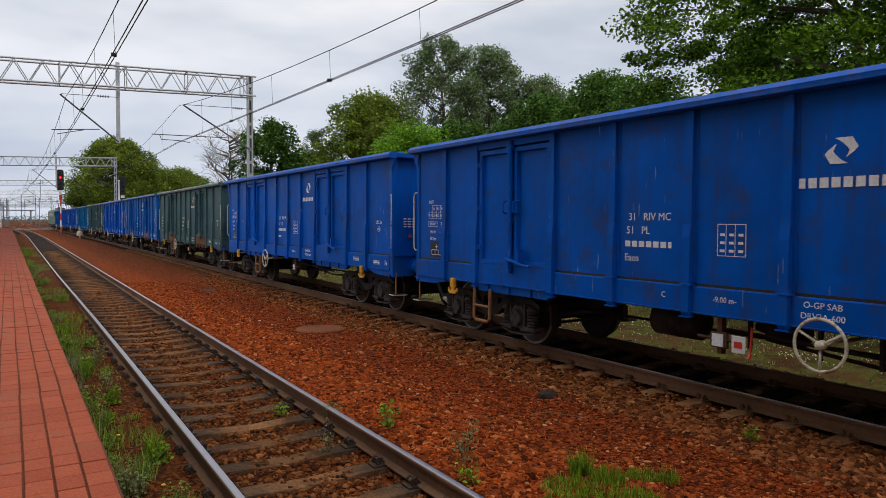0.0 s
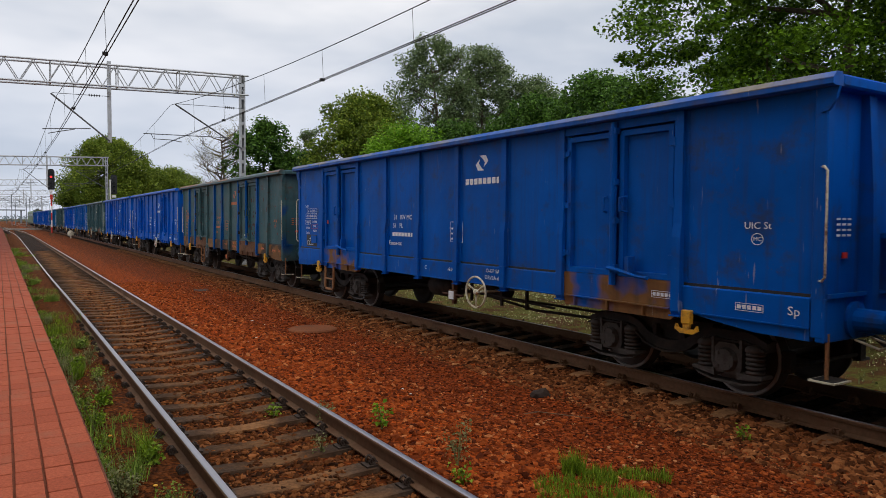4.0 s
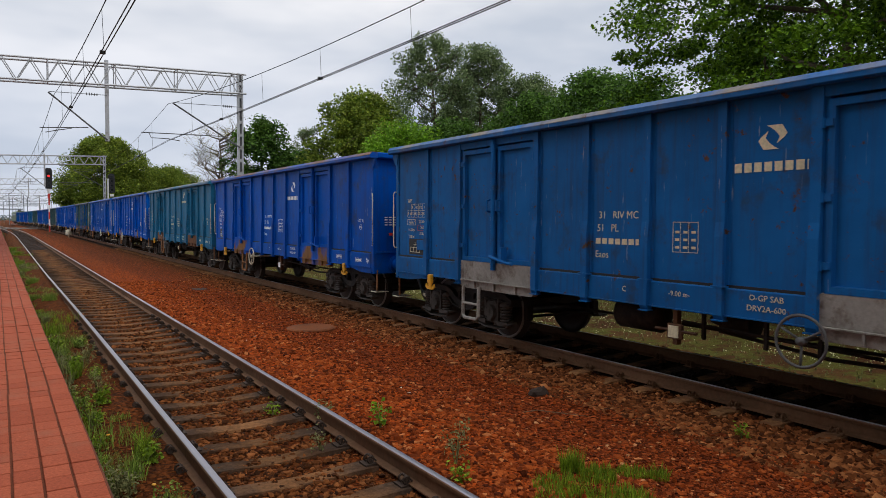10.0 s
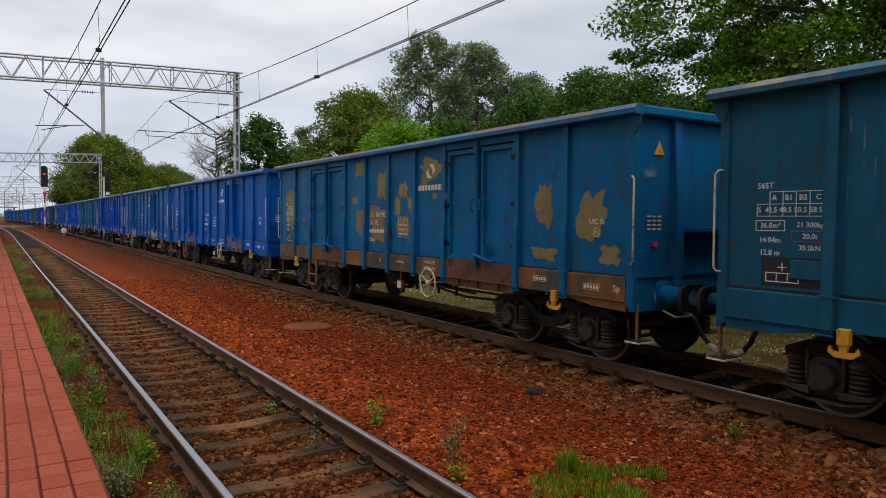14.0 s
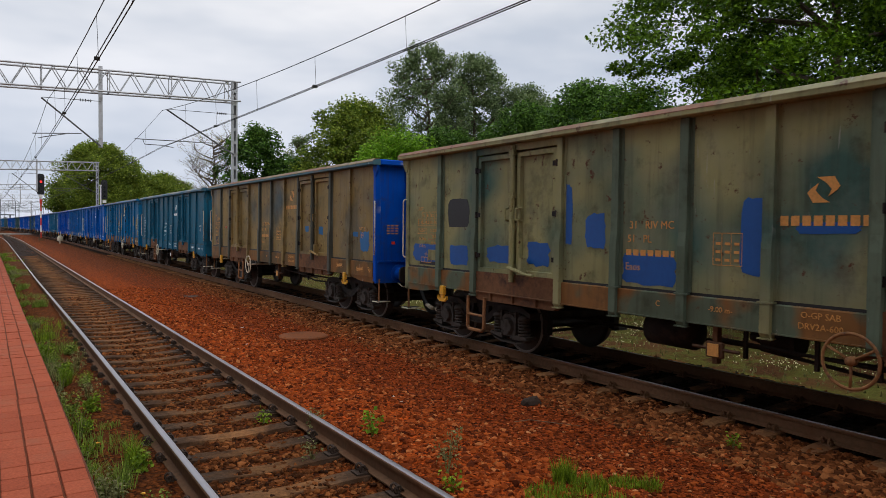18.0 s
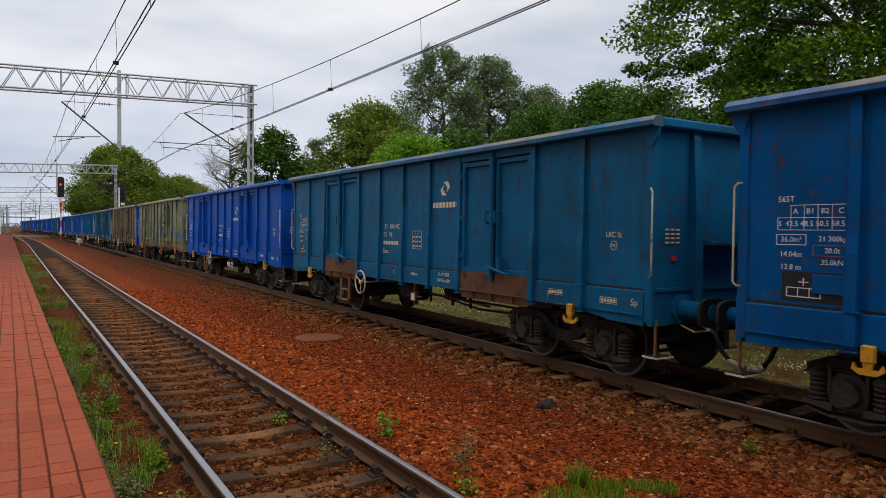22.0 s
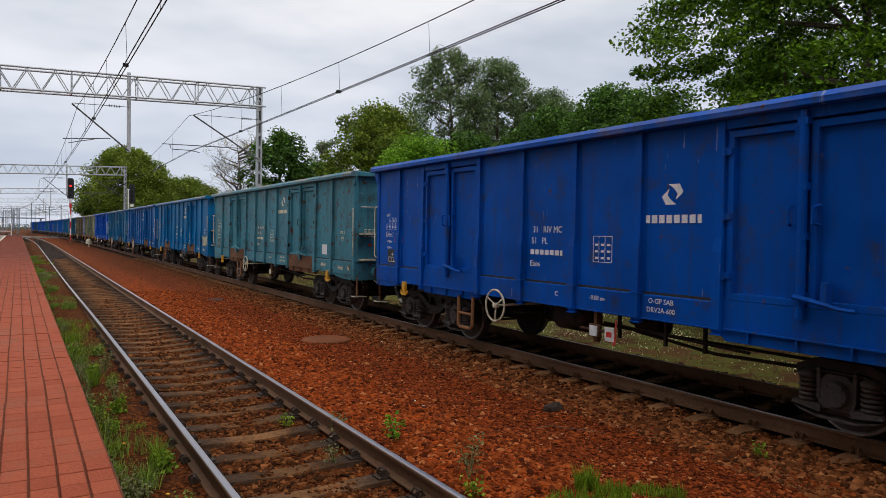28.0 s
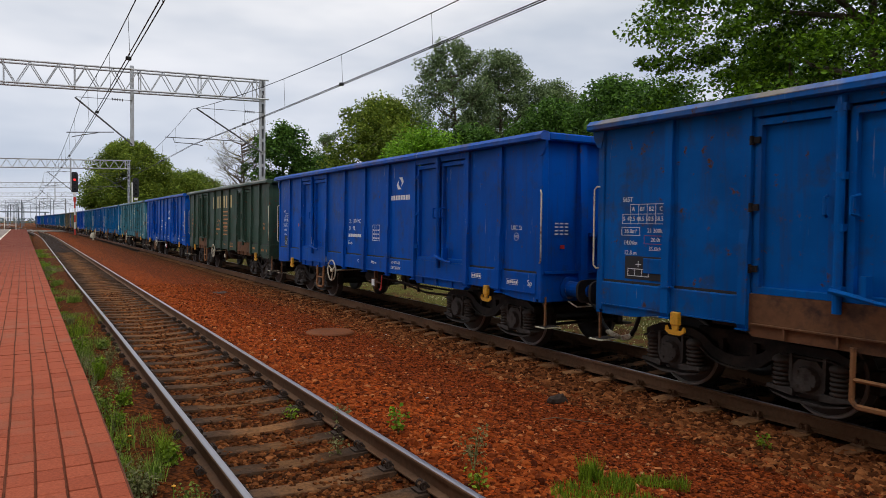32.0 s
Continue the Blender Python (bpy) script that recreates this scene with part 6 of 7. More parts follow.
for i, (x, y) in enumerate(((0.98, 3.9), (0.86, 4.55), (0.93, 5.6), (0.80, 7.2), (1.02, 4.2))):
    fl = root("dandelion", "small yellow dandelion on a thin stalk", "flower", "dandelions in the verge", pose(x, y, bed_z(x, y) - 0.01))
    bm = bmesh.new()
    rod(bm, [(0, 0, 0), (0.01, 0.0, 0.08), (0.015, 0.01, 0.15)], 0.003, 4)
    part("stalk", bm, L_WEED, fl)
    bm = bmesh.new()
    disc_stack(bm, (0.015, 0.01, 0.148), 2, [(0, 0.006), (0.006, 0.018), (0.012, 0.016), (0.016, 0.006)], 9)
    part("flower_head", bm, M_YELLOW, fl, "yellow flower head")
# flowering meadow beyond the train
rs_m = np.random.RandomState(77)
mv, mf = [], []
for _ in range(9000):
    x, y = 11.3 + 7.7 * rs_m.uniform() ** 0.8, rs_m.uniform(1, 40)
    z = max(ground_z(x, y), bed_z(x, y) if x < 12.4 else -9) - 0.01
    h = rs_m.uniform(0.03, 0.11)
    a = rs_m.uniform(0, 6.283)
    dx, dy = 0.02 * math.cos(a), 0.02 * math.sin(a)
    k = len(mv)
    mv += [(x - dx, y - dy, z), (x + dx, y + dy, z), (x + dy, y - dx, z + h)]
    mf.append((k, k + 1, k + 2))
me = bpy.data.meshes.new("meadow_grass")
me.from_pydata(mv, [], mf)
me.materials.append(L_DRY)
tagged(new("meadow_grass", me), "short grass on the bank beyond the train", "grass", "", "stuff")
mv, mf = [], []
drifts = [(rs_m.uniform(11.8, 17), rs_m.uniform(2, 34), rs_m.uniform(0.3, 1.1)) for _ in range(46)]
for k in range(1900):
    cx, cy, spread = drifts[k % 46]
    x, y = cx + rs_m.normal(0, spread * 0.6), cy + rs_m.normal(0, spread)
    x = max(x, 11.2)
    z = max(ground_z(x, y), bed_z(x, y) if x < 12.4 else -9) + rs_m.uniform(0.05, 0.14)
    s = 0.0095
    k = len(mv)
    mv += [(x - s, y - s, z), (x + s, y - s, z + 0.01), (x + s, y + s, z + 0.02), (x - s, y + s, z + 0.01)]
    mf.append((k, k + 1, k + 2, k + 3))
me = bpy.data.meshes.new("white_flowers")
me.from_pydata(mv, [], mf)
me.materials.append(M_FLOWER)
tagged(new("white_flowers", me), "small white flowers scattered in the grass", "flowers", "", "stuff")



# unseen wall added behind the platform: closes this side and dims the near wagons
bm = bmb((-5.4, -5.0, -45.0, 10.0, 0.4, 14.0))
tagged(new("wall_west", mesh_of("wall_west", bm, M_PLASTER)), "plain unseen wall added to keep sky light off the near wagons", "wall", "", "structure")

# ---- the station throat in the distance ----
rf = random.Random(21)
for i in range(44):
    y = rf.uniform(190, 560)
    x = rf.choice((-1, 1)) * rf.uniform(2, 16) - (y - 150) * 0.05
    h = rf.uniform(8, 11)
    mast = root("line_mast", "grey steel overhead line mast in the distance", "mast", "distant masts", pose(x, y, -0.5))
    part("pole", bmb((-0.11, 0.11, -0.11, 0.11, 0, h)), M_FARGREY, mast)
    bm = bmesh.new()
    rod(bm, [(0, 0, h - 2.6), (-2.6, 0, h - 1.2)], 0.06, 5)
    rod(bm, [(0, 0, h - 1.0), (-2.6, 0, h - 1.2)], 0.03, 5)
    part("arm", bm, M_FARGREY, mast)
for i in range(6):
    y = 330 + 40 * i
    g = root("far_gantry", "distant grey gantry across the station tracks", "overhead gantry", "distant gantries")
    for z in (9.2, 10.0):
        part("chord", bmb((-32, 22, y - 0.05, y + 0.05, z, z + 0.09)), M_FARGREY, g)
    bm = bmesh.new()
    for k in range(54):
        rod(bm, [(-32 + k, y, 9.2 if k % 2 else 10.1), (-31 + k, y, 10.1 if k % 2 else 9.2)], 0.028, 4)
    part("lattice", bm, M_FARGREY, g)
    for x in (-32, -8, 21.7):
        part("post", bmb((x, x + 0.18, y - 0.15, y + 0.15, -0.5, 10.1)), M_FARGREY, g)
rw2 = random.Random(44)
mv, mf = [], []
for _ in range(7000):
    x, y = rw2.uniform(-420, 330), rw2.uniform(620, 760)
    top = 4.0 + 3.0 * noise.noise((x * 0.02, 1.0, 0.0)) + 2.0 * noise.noise((x * 0.11, 4.0, 0.0))
    z, r = rw2.uniform(-1, max(1.0, top)), rw2.uniform(0.4, 1.1)
    k = len(mv)
    mv += [(x + r * rw2.uniform(-1, 1), y + r * rw2.uniform(-1, 1), z + r * rw2.uniform(-1, 1)) for _q in range(5)]
    mf += [(k, k + 1, k + 2), (k, k + 2, k + 3), (k + 1, k + 3, k + 4), (k, k + 3, k + 4)]
me = bpy.data.meshes.new("far_woods")
me.from_pydata(mv, [], mf)
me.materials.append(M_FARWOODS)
tagged(new("far_woods", me), "low treeline on the horizon with haze mixed into its colour", "woods", "", "stuff")
fb = root("footbridge", "grey footbridge over the distant tracks", "bridge")
part("deck", bmb((-60, 10, 449, 452, 6.4, 7.0)), M_FARGREY, fb)
for x in (-30, -10, 8, 24):
    part("pier", bmb((x - 0.4, x + 0.4, 449.5, 451.5, -0.6, 6.4)), M_FARGREY, fb)
for off in (-5.2, -10.4, -15.6):
    tk = root("yard_track", "rusty side track of the distant station", "railway track", kind="structure")
    for s in (-1, 1):
        sweep_rail("rail", (lambda y, o=off: near_line(y) + o + 4.0 - min(1.0, max(0.0, (y - 150) / 90.0)) * 4.0), s * 0.7535, list(range(150, 430, 20)), rail_profile(), M_RAILWEB, tk)

# ---- the locomotive ----
def build_loco():
    l = root("electric_locomotive", "green electric locomotive hauling the freight wagons", "locomotive")
    bm = bmesh.new()
    prism(bm, [(-1.45, 1.15), (1.45, 1.15), (1.45, 3.35), (1.25, 3.65), (0.8, 3.8), (-0.8, 3.8), (-1.25, 3.65), (-1.45, 3.35)], 1, -8.6, 8.6)
    part("body", bm, M_LOCO, l)
    part("frame", bmb((-1.42, 1.42, -8.9, 8.9, 0.85, 1.15)), M_UNDER, l)
    for s in (-1, 1):
        for y in (-7.9, -4.2, -1.4, 1.4, 4.2, 7.9):
            part("side_window", bmb(sbox(s, 1.452, 1.462, y - 0.55, y + 0.55, 2.45, 3.1)), M_GLASS, l)
        for y in (-6.8, 6.8):
            part("door", bmb(sbox(s, 1.452, 1.47, y - 0.35, y + 0.35, 1.3, 3.2)), M_LOCO, l)
    for e in (-1, 1):
        for x in (-0.72, 0.72):
            part("cab_window", bmb((x - 0.55, x + 0.55, *sorted((e * 8.602, e * 8.612)), 2.4, 3.2)), M_GLASS, l)
        bm = bmesh.new()
        y = e * 5.2
        rod(bm, [(-0.7, y, 3.85), (-0.6, y + e * 1.3, 4.7), (-0.9, y, 5.4), (0.9, y, 5.4), (0.6, y + e * 1.3, 4.7), (0.7, y, 3.85)], 0.035, 5)
        part("pantograph", bm, M_GALVDARK, l)
        b = part("bogie", BOGIE["bolster"], None, l)
        b.location = (0, e * 5.0, 0)
        for s in (-1, 1):
            part("side_frame", BOGIE["side_frame", s], None, b)
        for yy in (-0.9, 0.9):
            wh = part("wheelset", BOGIE["wheelset"], None, b)
            wh.location = (0, yy, 0.46)
    part("roof_gear", bmb((-0.6, 0.6, -3.5, 3.5, 3.8, 4.05), (-0.3, 0.3, -1, 1, 4.05, 4.3)), M_GALVDARK, l)
    return l


LOCO = build_loco()
LOCO_AHEAD = 9 * PITCH_LEN + 7.02 + 9.3


# ---- the train: paint, wear, stencil colour of each wagon, from the last one back to the leading ones ----
BLUE, ROYAL, NAVY = (0.0003, 0.090, 0.44), (0.0003, 0.075, 0.385), (0.0005, 0.100, 0.38)
TEAL, DEEP, PALE = (0.003, 0.130, 0.315), (0.012, 0.098, 0.165), (0.055, 0.20, 0.25)
WORN_TEAL, INK_BLUE = (0.012, 0.128, 0.245), (0.001, 0.095, 0.30)
GREY, BROWN, OLIVE, MOSS = (0.042, 0.100, 0.110), (0.230, 0.160, 0.062), (0.265, 0.250, 0.118), (0.038, 0.072, 0.051)
WHITE_M, CREAM_M, AMBER_M = (0.82, 0.84, 0.84), (0.74, 0.66, 0.44), (0.66, 0.30, 0.07)
RUSTY_M = (0.60, 0.15, 0.04)
L_BLUE = "bright blue steel open freight wagon with white stencils"
TRAIN = {
    -9: (NAVY, 0.3, WHITE_M, None, "dark blue steel open freight wagon behind the locomotive"),
    -8: (BLUE, 0.2, WHITE_M, None, L_BLUE), -7: (BLUE, 0.25, WHITE_M, None, L_BLUE),
    -6: (TEAL, 0.3, WHITE_M, None, "teal blue steel open freight wagon"),
    -5: (GREY, 0.4, WHITE_M, M_GREYED, "grey wagon with a repainted blue lower side"),
    -4: (BLUE, 0.22, WHITE_M, None, L_BLUE),
    -3: (NAVY, 0.35, WHITE_M, None, "dull dark blue steel open freight wagon"),
    -2: (GREY, 0.5, CREAM_M, M_GREYED, "grey-green weathered steel open freight wagon"),
    -1: (BLUE, 0.2, WHITE_M, None, L_BLUE), 0: (BLUE, 0.15, WHITE_M, None, "freshly painted blue open wagon with dented panels"),
    1: (GREY, 0.75, RUSTY_M, M_GREYED, "grey-green open wagon with rust flakes and orange stencils"),
    2: ((0.0004, 0.086, 0.39), 0.3, WHITE_M, None, "long blue steel open freight wagon with white stencils"), 3: (BLUE, 0.3, WHITE_M, None, "blue open wagon with a white paper notice"),
    4: (WORN_TEAL, 0.5, CREAM_M, None, "teal open wagon with rusty door sills"),
    5: (ROYAL, 0.25, WHITE_M, None, "royal blue open wagon with a rusty rim"),
    6: ((0.010, 0.112, 0.33), 0.6, CREAM_M, None, "dusty dark blue open wagon with rust spots"),
    7: (NAVY, 0.4, WHITE_M, None, "dark blue open wagon with a few rust spots"),
    8: ((0.004, 0.124, 0.28), 0.6, CREAM_M, None, "blue open wagon with patches of bare ochre paint"),
    9: (DEEP, 0.5, WHITE_M, None, "dull teal open wagon with white stencils"),
    10: (BROWN, 0.7, AMBER_M, M_RUSTED, "brown dusty open wagon with orange stencils and blue ribs"),
    11: (OLIVE, 0.6, AMBER_M, M_OLIVE, "faded olive open wagon with blue repair patches"),
    12: (ROYAL, 0.35, CREAM_M, None, "royal blue open wagon with yellowed stencils"),
    13: ((0.006, 0.112, 0.235), 0.5, CREAM_M, None, "teal blue open wagon with faded stencils"),
    14: (INK_BLUE, 0.45, WHITE_M, None, "teal blue open wagon with clear white stencils"),
    15: (TEAL, 0.5, CREAM_M, None, "teal blue open wagon with pale sprayed graffiti"),
    16: (PALE, 0.76, CREAM_M, None, "pale turquoise open wagon with rust marks"),
    17: (ROYAL, 0.3, WHITE_M, None, "royal blue open wagon scuffed with white flecks"),
    18: (MOSS, 0.6, CREAM_M, None, "dark grey-green open wagon with big cream lettering bars"),
    19: (ROYAL, 0.25, WHITE_M, None, L_BLUE), 20: (NAVY, 0.4, WHITE_M, None, "dark blue open wagon with a black data panel"),
    21: (BLUE, 0.3, WHITE_M, None, L_BLUE),
}
# two longer wagons push the following ones back; slack in the couplings does the rest
SHIFT = {0: 0.10, 1: 0.10, 2: -0.70, 3: -1.46, 4: -1.47, 5: -1.02, 6: -0.90, 7: -0.84, 8: -0.86, 9: -0.95, 10: -0.92, 11: -1.05, 12: -1.22, 13: -1.20, 14: -1.27, 15: -1.20, 16: -1.90, 17: -2.60, 18: -2.62, 19: -2.52, 20: -2.60, 21: -2.68}
STRETCH = {2: 1.10, 16: 1.088}
RUN = (0.0, 17.15, 34.3, 51.44, 68.58, 85.72, 102.94, 120.38, 137.87, 155.42, 173.15, 190.83, 208.45, 225.98, 243.49, 261.1, 278.76)
RUN_FROM = 5.27


def travelled(t):
    """Metres that the train has run at t seconds: a smooth line through its way every two seconds."""
    i = min(max(int(t // 2), 0), 15)
    p0, p1 = RUN[i], RUN[i + 1]
    m0 = (RUN[i + 1] - RUN[i - 1]) / 2 if i > 0 else RUN[1] - RUN[0]
    m1 = (RUN[i + 2] - RUN[i]) / 2 if i < 15 else RUN[16] - RUN[15]
    u = t / 2 - i
    return (2 * u ** 3 - 3 * u ** 2 + 1) * p0 + (u ** 3 - 2 * u ** 2 + u) * m0 + (3 * u ** 2 - 2 * u ** 3) * p1 + (u ** 3 - u ** 2) * m1


def on_track(y):
    slope = (train_line(y + 4.5) - train_line(y - 4.5)) / 9.0
    return pose(train_line(y), y, 0, 0, 0, -math.degrees(math.atan(slope)))


LOCO.matrix_basis = on_track(RUN_FROM + LOCO_AHEAD)
for k, w in WAGON.items():
    mark_wagon(w, {"close": 0.0, "wide": 0.12, "long": 0.72}[k])
WAGONS = {}
WIDE = (0, 4, 17, 18, 19)
for n, (paint, wear, ink, material, label) in TRAIN.items():
    at = on_track(RUN_FROM - PITCH_LEN * n + SHIFT.get(n, 0.0))
    kind = "long" if n == 2 else "wide" if n in WIDE else "close"
    if n in (-9, 0, 2):
        w = WAGON[kind]
        w.matrix_basis = at
    else:
        w = copy_thing(WAGON[kind], at)
    w["label"] = label
    if n in STRETCH:
        w.scale.y = STRETCH[n]
        for o in w.children:
            if o.name.split(".")[0] == "bogie":
                o.scale.y = 1 / STRETCH[n]
    WAGONS[n] = w
for n, w in WAGONS.items():
    paint, wear, ink, material, label = TRAIN[n]
    for o in w.children_recursive:
        if o.type != "MESH":
            continue
        mats = o.data.materials
        if mats[0] in (M_PAINT, M_RIMPAINT, M_RIMTOP, M_SILLPAINT):
            o.color = (*paint, wear + n * 0.0137)
            if material and mats[0] == M_PAINT:
                o.material_slots[0].link = "OBJECT"
                o.material_slots[0].material = material
        elif mats[0] == M_MARK:
            o.color = (0.5, 0.06, 0.04, 1) if o.name.startswith("red_frame") else (*ink, 1)
# ---- what sets single wagons apart ----
def named(w, *names):
    return [o for o in w.children if o.name.split(".")[0] in names]


# handbrake wheels sit on the other half of some wagons
for n, y in ((0, -1.65), (11, -1.95), (2, -1.3), (6, -2.05), (7, -1.75), (8, -1.75), (15, -2.0), (18, 0.9), (14, 2.1)):
    for o in named(WAGONS[n], "brake_wheel"):
        o.location.y = y - 1.72
for n, y in ((0, 1.4), (7, 1.2), (8, 1.2), (6, 1.0), (2, 1.7), (15, 1.0), (11, 1.3)):
    for o in named(WAGONS[n], "side_step"):
        o.location.y = y
# the stencils of the owner hang at various heights
for n, dz in ((0, -0.17), (17, -0.36), (4, 0.15), (2, 0.1), (13, -0.1), (9, -0.1), (10, -0.05), (12, -0.25), (11, -0.45)):
    for o in named(WAGONS[n], "marking"):
        if o.data in (MK["emblem"], MK["brand"]):
            o.location.z += dz
for o in named(WAGONS[6], "marking"):
    if o.data in (MK["emblem"], MK["brand"]):
        o.location.y -= 0.03
for o in named(WAGONS[2], "marking"):
    if o.data == MK["kind"]:
        o.data = words("Eanos-xx", 0.13)
# rusted door sills on the older wagons
for n in (1, 4, 6, 8, 9, 10, 11, 13, 14, 15, 16, 18, 20, -2, -5):
    for o in named(WAGONS[n], "door_sill"):
        o.material_slots[0].link = "OBJECT"
        o.material_slots[0].material = M_RUSTPLATE
# whole painted sills on the fresher ones
for n in (-8, -7, -4, -1, 0, 12, 17, 19, 21):
    for o in named(WAGONS[n], "door_sill"):
        o.material_slots[0].link = "OBJECT"
        o.material_slots[0].material = M_PAINT
# bright blue trailing end of the brown wagon, blue ribs on the greyed ones
for o in WAGONS[10].children_recursive:
    if o.type == "MESH" and o.data.materials[0] in (M_PAINT, M_RIMPAINT):
        ys = [v.co.y for v in o.data.vertices]
        if max(ys) < -6.3 or o.name.split(".")[0] in ("end_wall", "end_post") and max(ys) < -6.2:
            o.material_slots[0].link = "OBJECT"
            o.material_slots[0].material = M_PAINT
            o.color = (0.001, 0.064, 0.40, 0.1)
for n, tone in ((1, (0.002, 0.085, 0.30)), (10, (0.085, 0.090, 0.075)), (11, (0.11, 0.145, 0.105))):
    for i, o in enumerate(named(WAGONS[n], "rib", "lock_bar")):
        if i % 3 != 1:
            o.material_slots[0].link = "OBJECT"
            o.material_slots[0].material = M_PAINT
            o.color = (*tone, 0.4 + 0.02 * i)


def blot(y0, y1, z0, z1, seed, soft=0.22):
    """A flat sprayed patch with an uneven outline, in the plane of a side panel."""
    rb = random.Random(seed)
    cy, cz, hy, hz = (y0 + y1) / 2, (z0 + z1) / 2, abs(y1 - y0) / 2, abs(z1 - z0) / 2
    pts = []
    for k in range(22):
        a = 6.28318 * k / 22
        c, s = math.cos(a), math.sin(a)
        q = max(abs(c), abs(s)) ** 0.85
        f = rb.uniform(1 - soft, 1.03)
        pts.append((cy + hy * c / q * f, cz + hz * s / q * f))
    bm = bmesh.new()
    prism(bm, pts, 0, -SIDE - 0.0042, -SIDE - 0.0012)
    return bm


def patch(n, material, rows, label="", x=0.0, ragged=0.22):
    for i, (y0, y1, z0, z1) in enumerate(rows):
        o = part("paint_patch", blot(y0, y1, z0, z1, n * 50 + i, ragged), material, WAGONS[n], label)
        o.location.x = x


patch(11, M_BLUEPATCH, ((1.87, 2.05, 1.8, 2.68), (1.25, 1.62, 1.78, 2.26), (0.10, 0.98, 1.36, 1.76), (-1.02, -0.70, 1.55, 2.40), (-1.95, -1.30, 2.02, 2.14), (4.35, 4.95, 1.4, 1.75), (5.3, 6.2, 1.4, 1.75), (-4.98, -4.5, 1.68, 2.08), (-6.28, -5.32, 1.42, 1.82)), "blue repair patch", 0.0, 0.12)
patch(11, M_BLUEPATCH, ((-3.75, -3.40, 1.5, 1.98), (3.2, 3.9, 1.48, 1.78), (2.35, 2.9, 1.48, 1.86)), "blue repair patch", 0.034)
patch(11, M_BLACKPAINT, ((4.35, 5.0, 2.05, 2.55),), "dark painted panel", 0.0, 0.05)
patch(8, M_OCHRE, ((5.32, 6.05, 1.62, 2.80), (1.12, 1.62, 2.92, 3.26), (1.45, 1.80, 2.32, 2.52), (1.20, 1.58, 1.62, 2.22), (0.12, 0.62, 2.36, 3.06), (0.10, 0.92, 1.44, 2.34),
                   (-0.76, -0.35, 2.42, 2.78), (-0.46, -0.20, 2.02, 2.50), (-0.99, -0.72, 2.06, 2.50), (-0.92, -0.25, 1.66, 2.10), (-2.00, -1.16, 2.70, 3.18), (-1.46, -1.20, 2.58, 2.80), (-1.84, -1.62, 2.38, 2.52),
                   (-4.96, -4.50, 1.86, 2.60), (-5.05, -4.42, 1.42, 1.64), (-6.00, -5.38, 1.64, 2.46), (-6.24, -5.84, 1.40, 1.72)), "bare ochre paint patch", 0.0, 0.42)
patch(10, M_BLUEPATCH2, ((-5.60, -5.32, 1.82, 1.94), (-6.15, -5.66, 1.50, 1.96)), "blue repair patch")
patch(10, M_BLUEPATCH2, ((-3.60, -3.31, 1.83, 2.05), (-2.68, -2.42, 1.9, 2.06), (3.0, 3.4, 1.75, 2.1)), "blue repair patch", 0.034)
patch(4, M_BLUEPATCH2, ((-1.25, -1.12, 1.36, 1.65), (-1.9, -1.72, 1.36, 1.6), (1.5, 1.62, 1.4, 1.75)))
patch(-5, M_BLUEPATCH, ((4.3, 5.1, 1.36, 1.9), (0.1, 1.0, 1.36, 1.9), (-0.95, -0.1, 1.36, 2.1), (-2.0, -1.1, 1.36, 1.9)))
patch(14, M_BLUEPATCH, ((-5.9, -5.5, 1.40, 1.62),))


def stroke(n, pts, width, material, label, x=0.0):
    """A broad sprayed line through points (y, z) on the platform side."""
    bm = bmesh.new()
    for (a, b), (c, d) in zip(pts, pts[1:]):
        u = Vector((c - a, d - b)).normalized()
        s, e = Vector((-u.y, u.x)) * width / 2, u * width * 0.4
        q = [Vector((a, b)) - e - s, Vector((c, d)) + e - s, Vector((c, d)) + e + s, Vector((a, b)) - e + s]
        prism(bm, [tuple(v) for v in q], 0, -SIDE - 0.0058 - 0.0003 * len(bm.verts) / 8, -SIDE - 0.0015)
    o = part("graffiti", bm, material, WAGONS[n], label)
    o.location.x = x


G = "pale sprayed graffiti stroke"
for i, pts in enumerate((((-4.80, 1.72), (-4.86, 1.34)), ((-5.02, 1.68), (-4.84, 1.52), (-5.0, 1.33)), ((-5.10, 1.62), (-5.28, 1.62), (-5.28, 1.36), (-5.10, 1.36), (-5.10, 1.62)),
                         ((-5.36, 1.34), (-5.37, 1.68), (-5.56, 1.64), (-5.5, 1.5), (-5.38, 1.5), (-5.6, 1.34)), ((-5.68, 1.34), (-5.7, 1.70), (-5.95, 1.38), (-5.97, 1.76)))):
    stroke(15, [(-5.37 + (a + 4.80) * 0.8, b) for a, b in pts], 0.07, M_SPRAY, G)
for pts in (((-2.30, 1.62), (-2.36, 1.80), (-2.48, 1.86), (-2.54, 1.74), (-2.44, 1.65), (-2.56, 1.56), (-2.50, 1.44), (-2.38, 1.46)),
            ((-2.76, 1.84), (-2.60, 1.84), (-2.60, 1.66), (-2.74, 1.64), (-2.78, 1.52), (-2.68, 1.42), (-2.56, 1.46)),
            ((-2.92, 1.82), (-2.82, 1.74), (-2.82, 1.52), (-2.90, 1.45), (-2.98, 1.54), (-2.99, 1.74), (-2.92, 1.82))):
    stroke(15, pts, 0.06, M_SPRAY, G, 0.034)

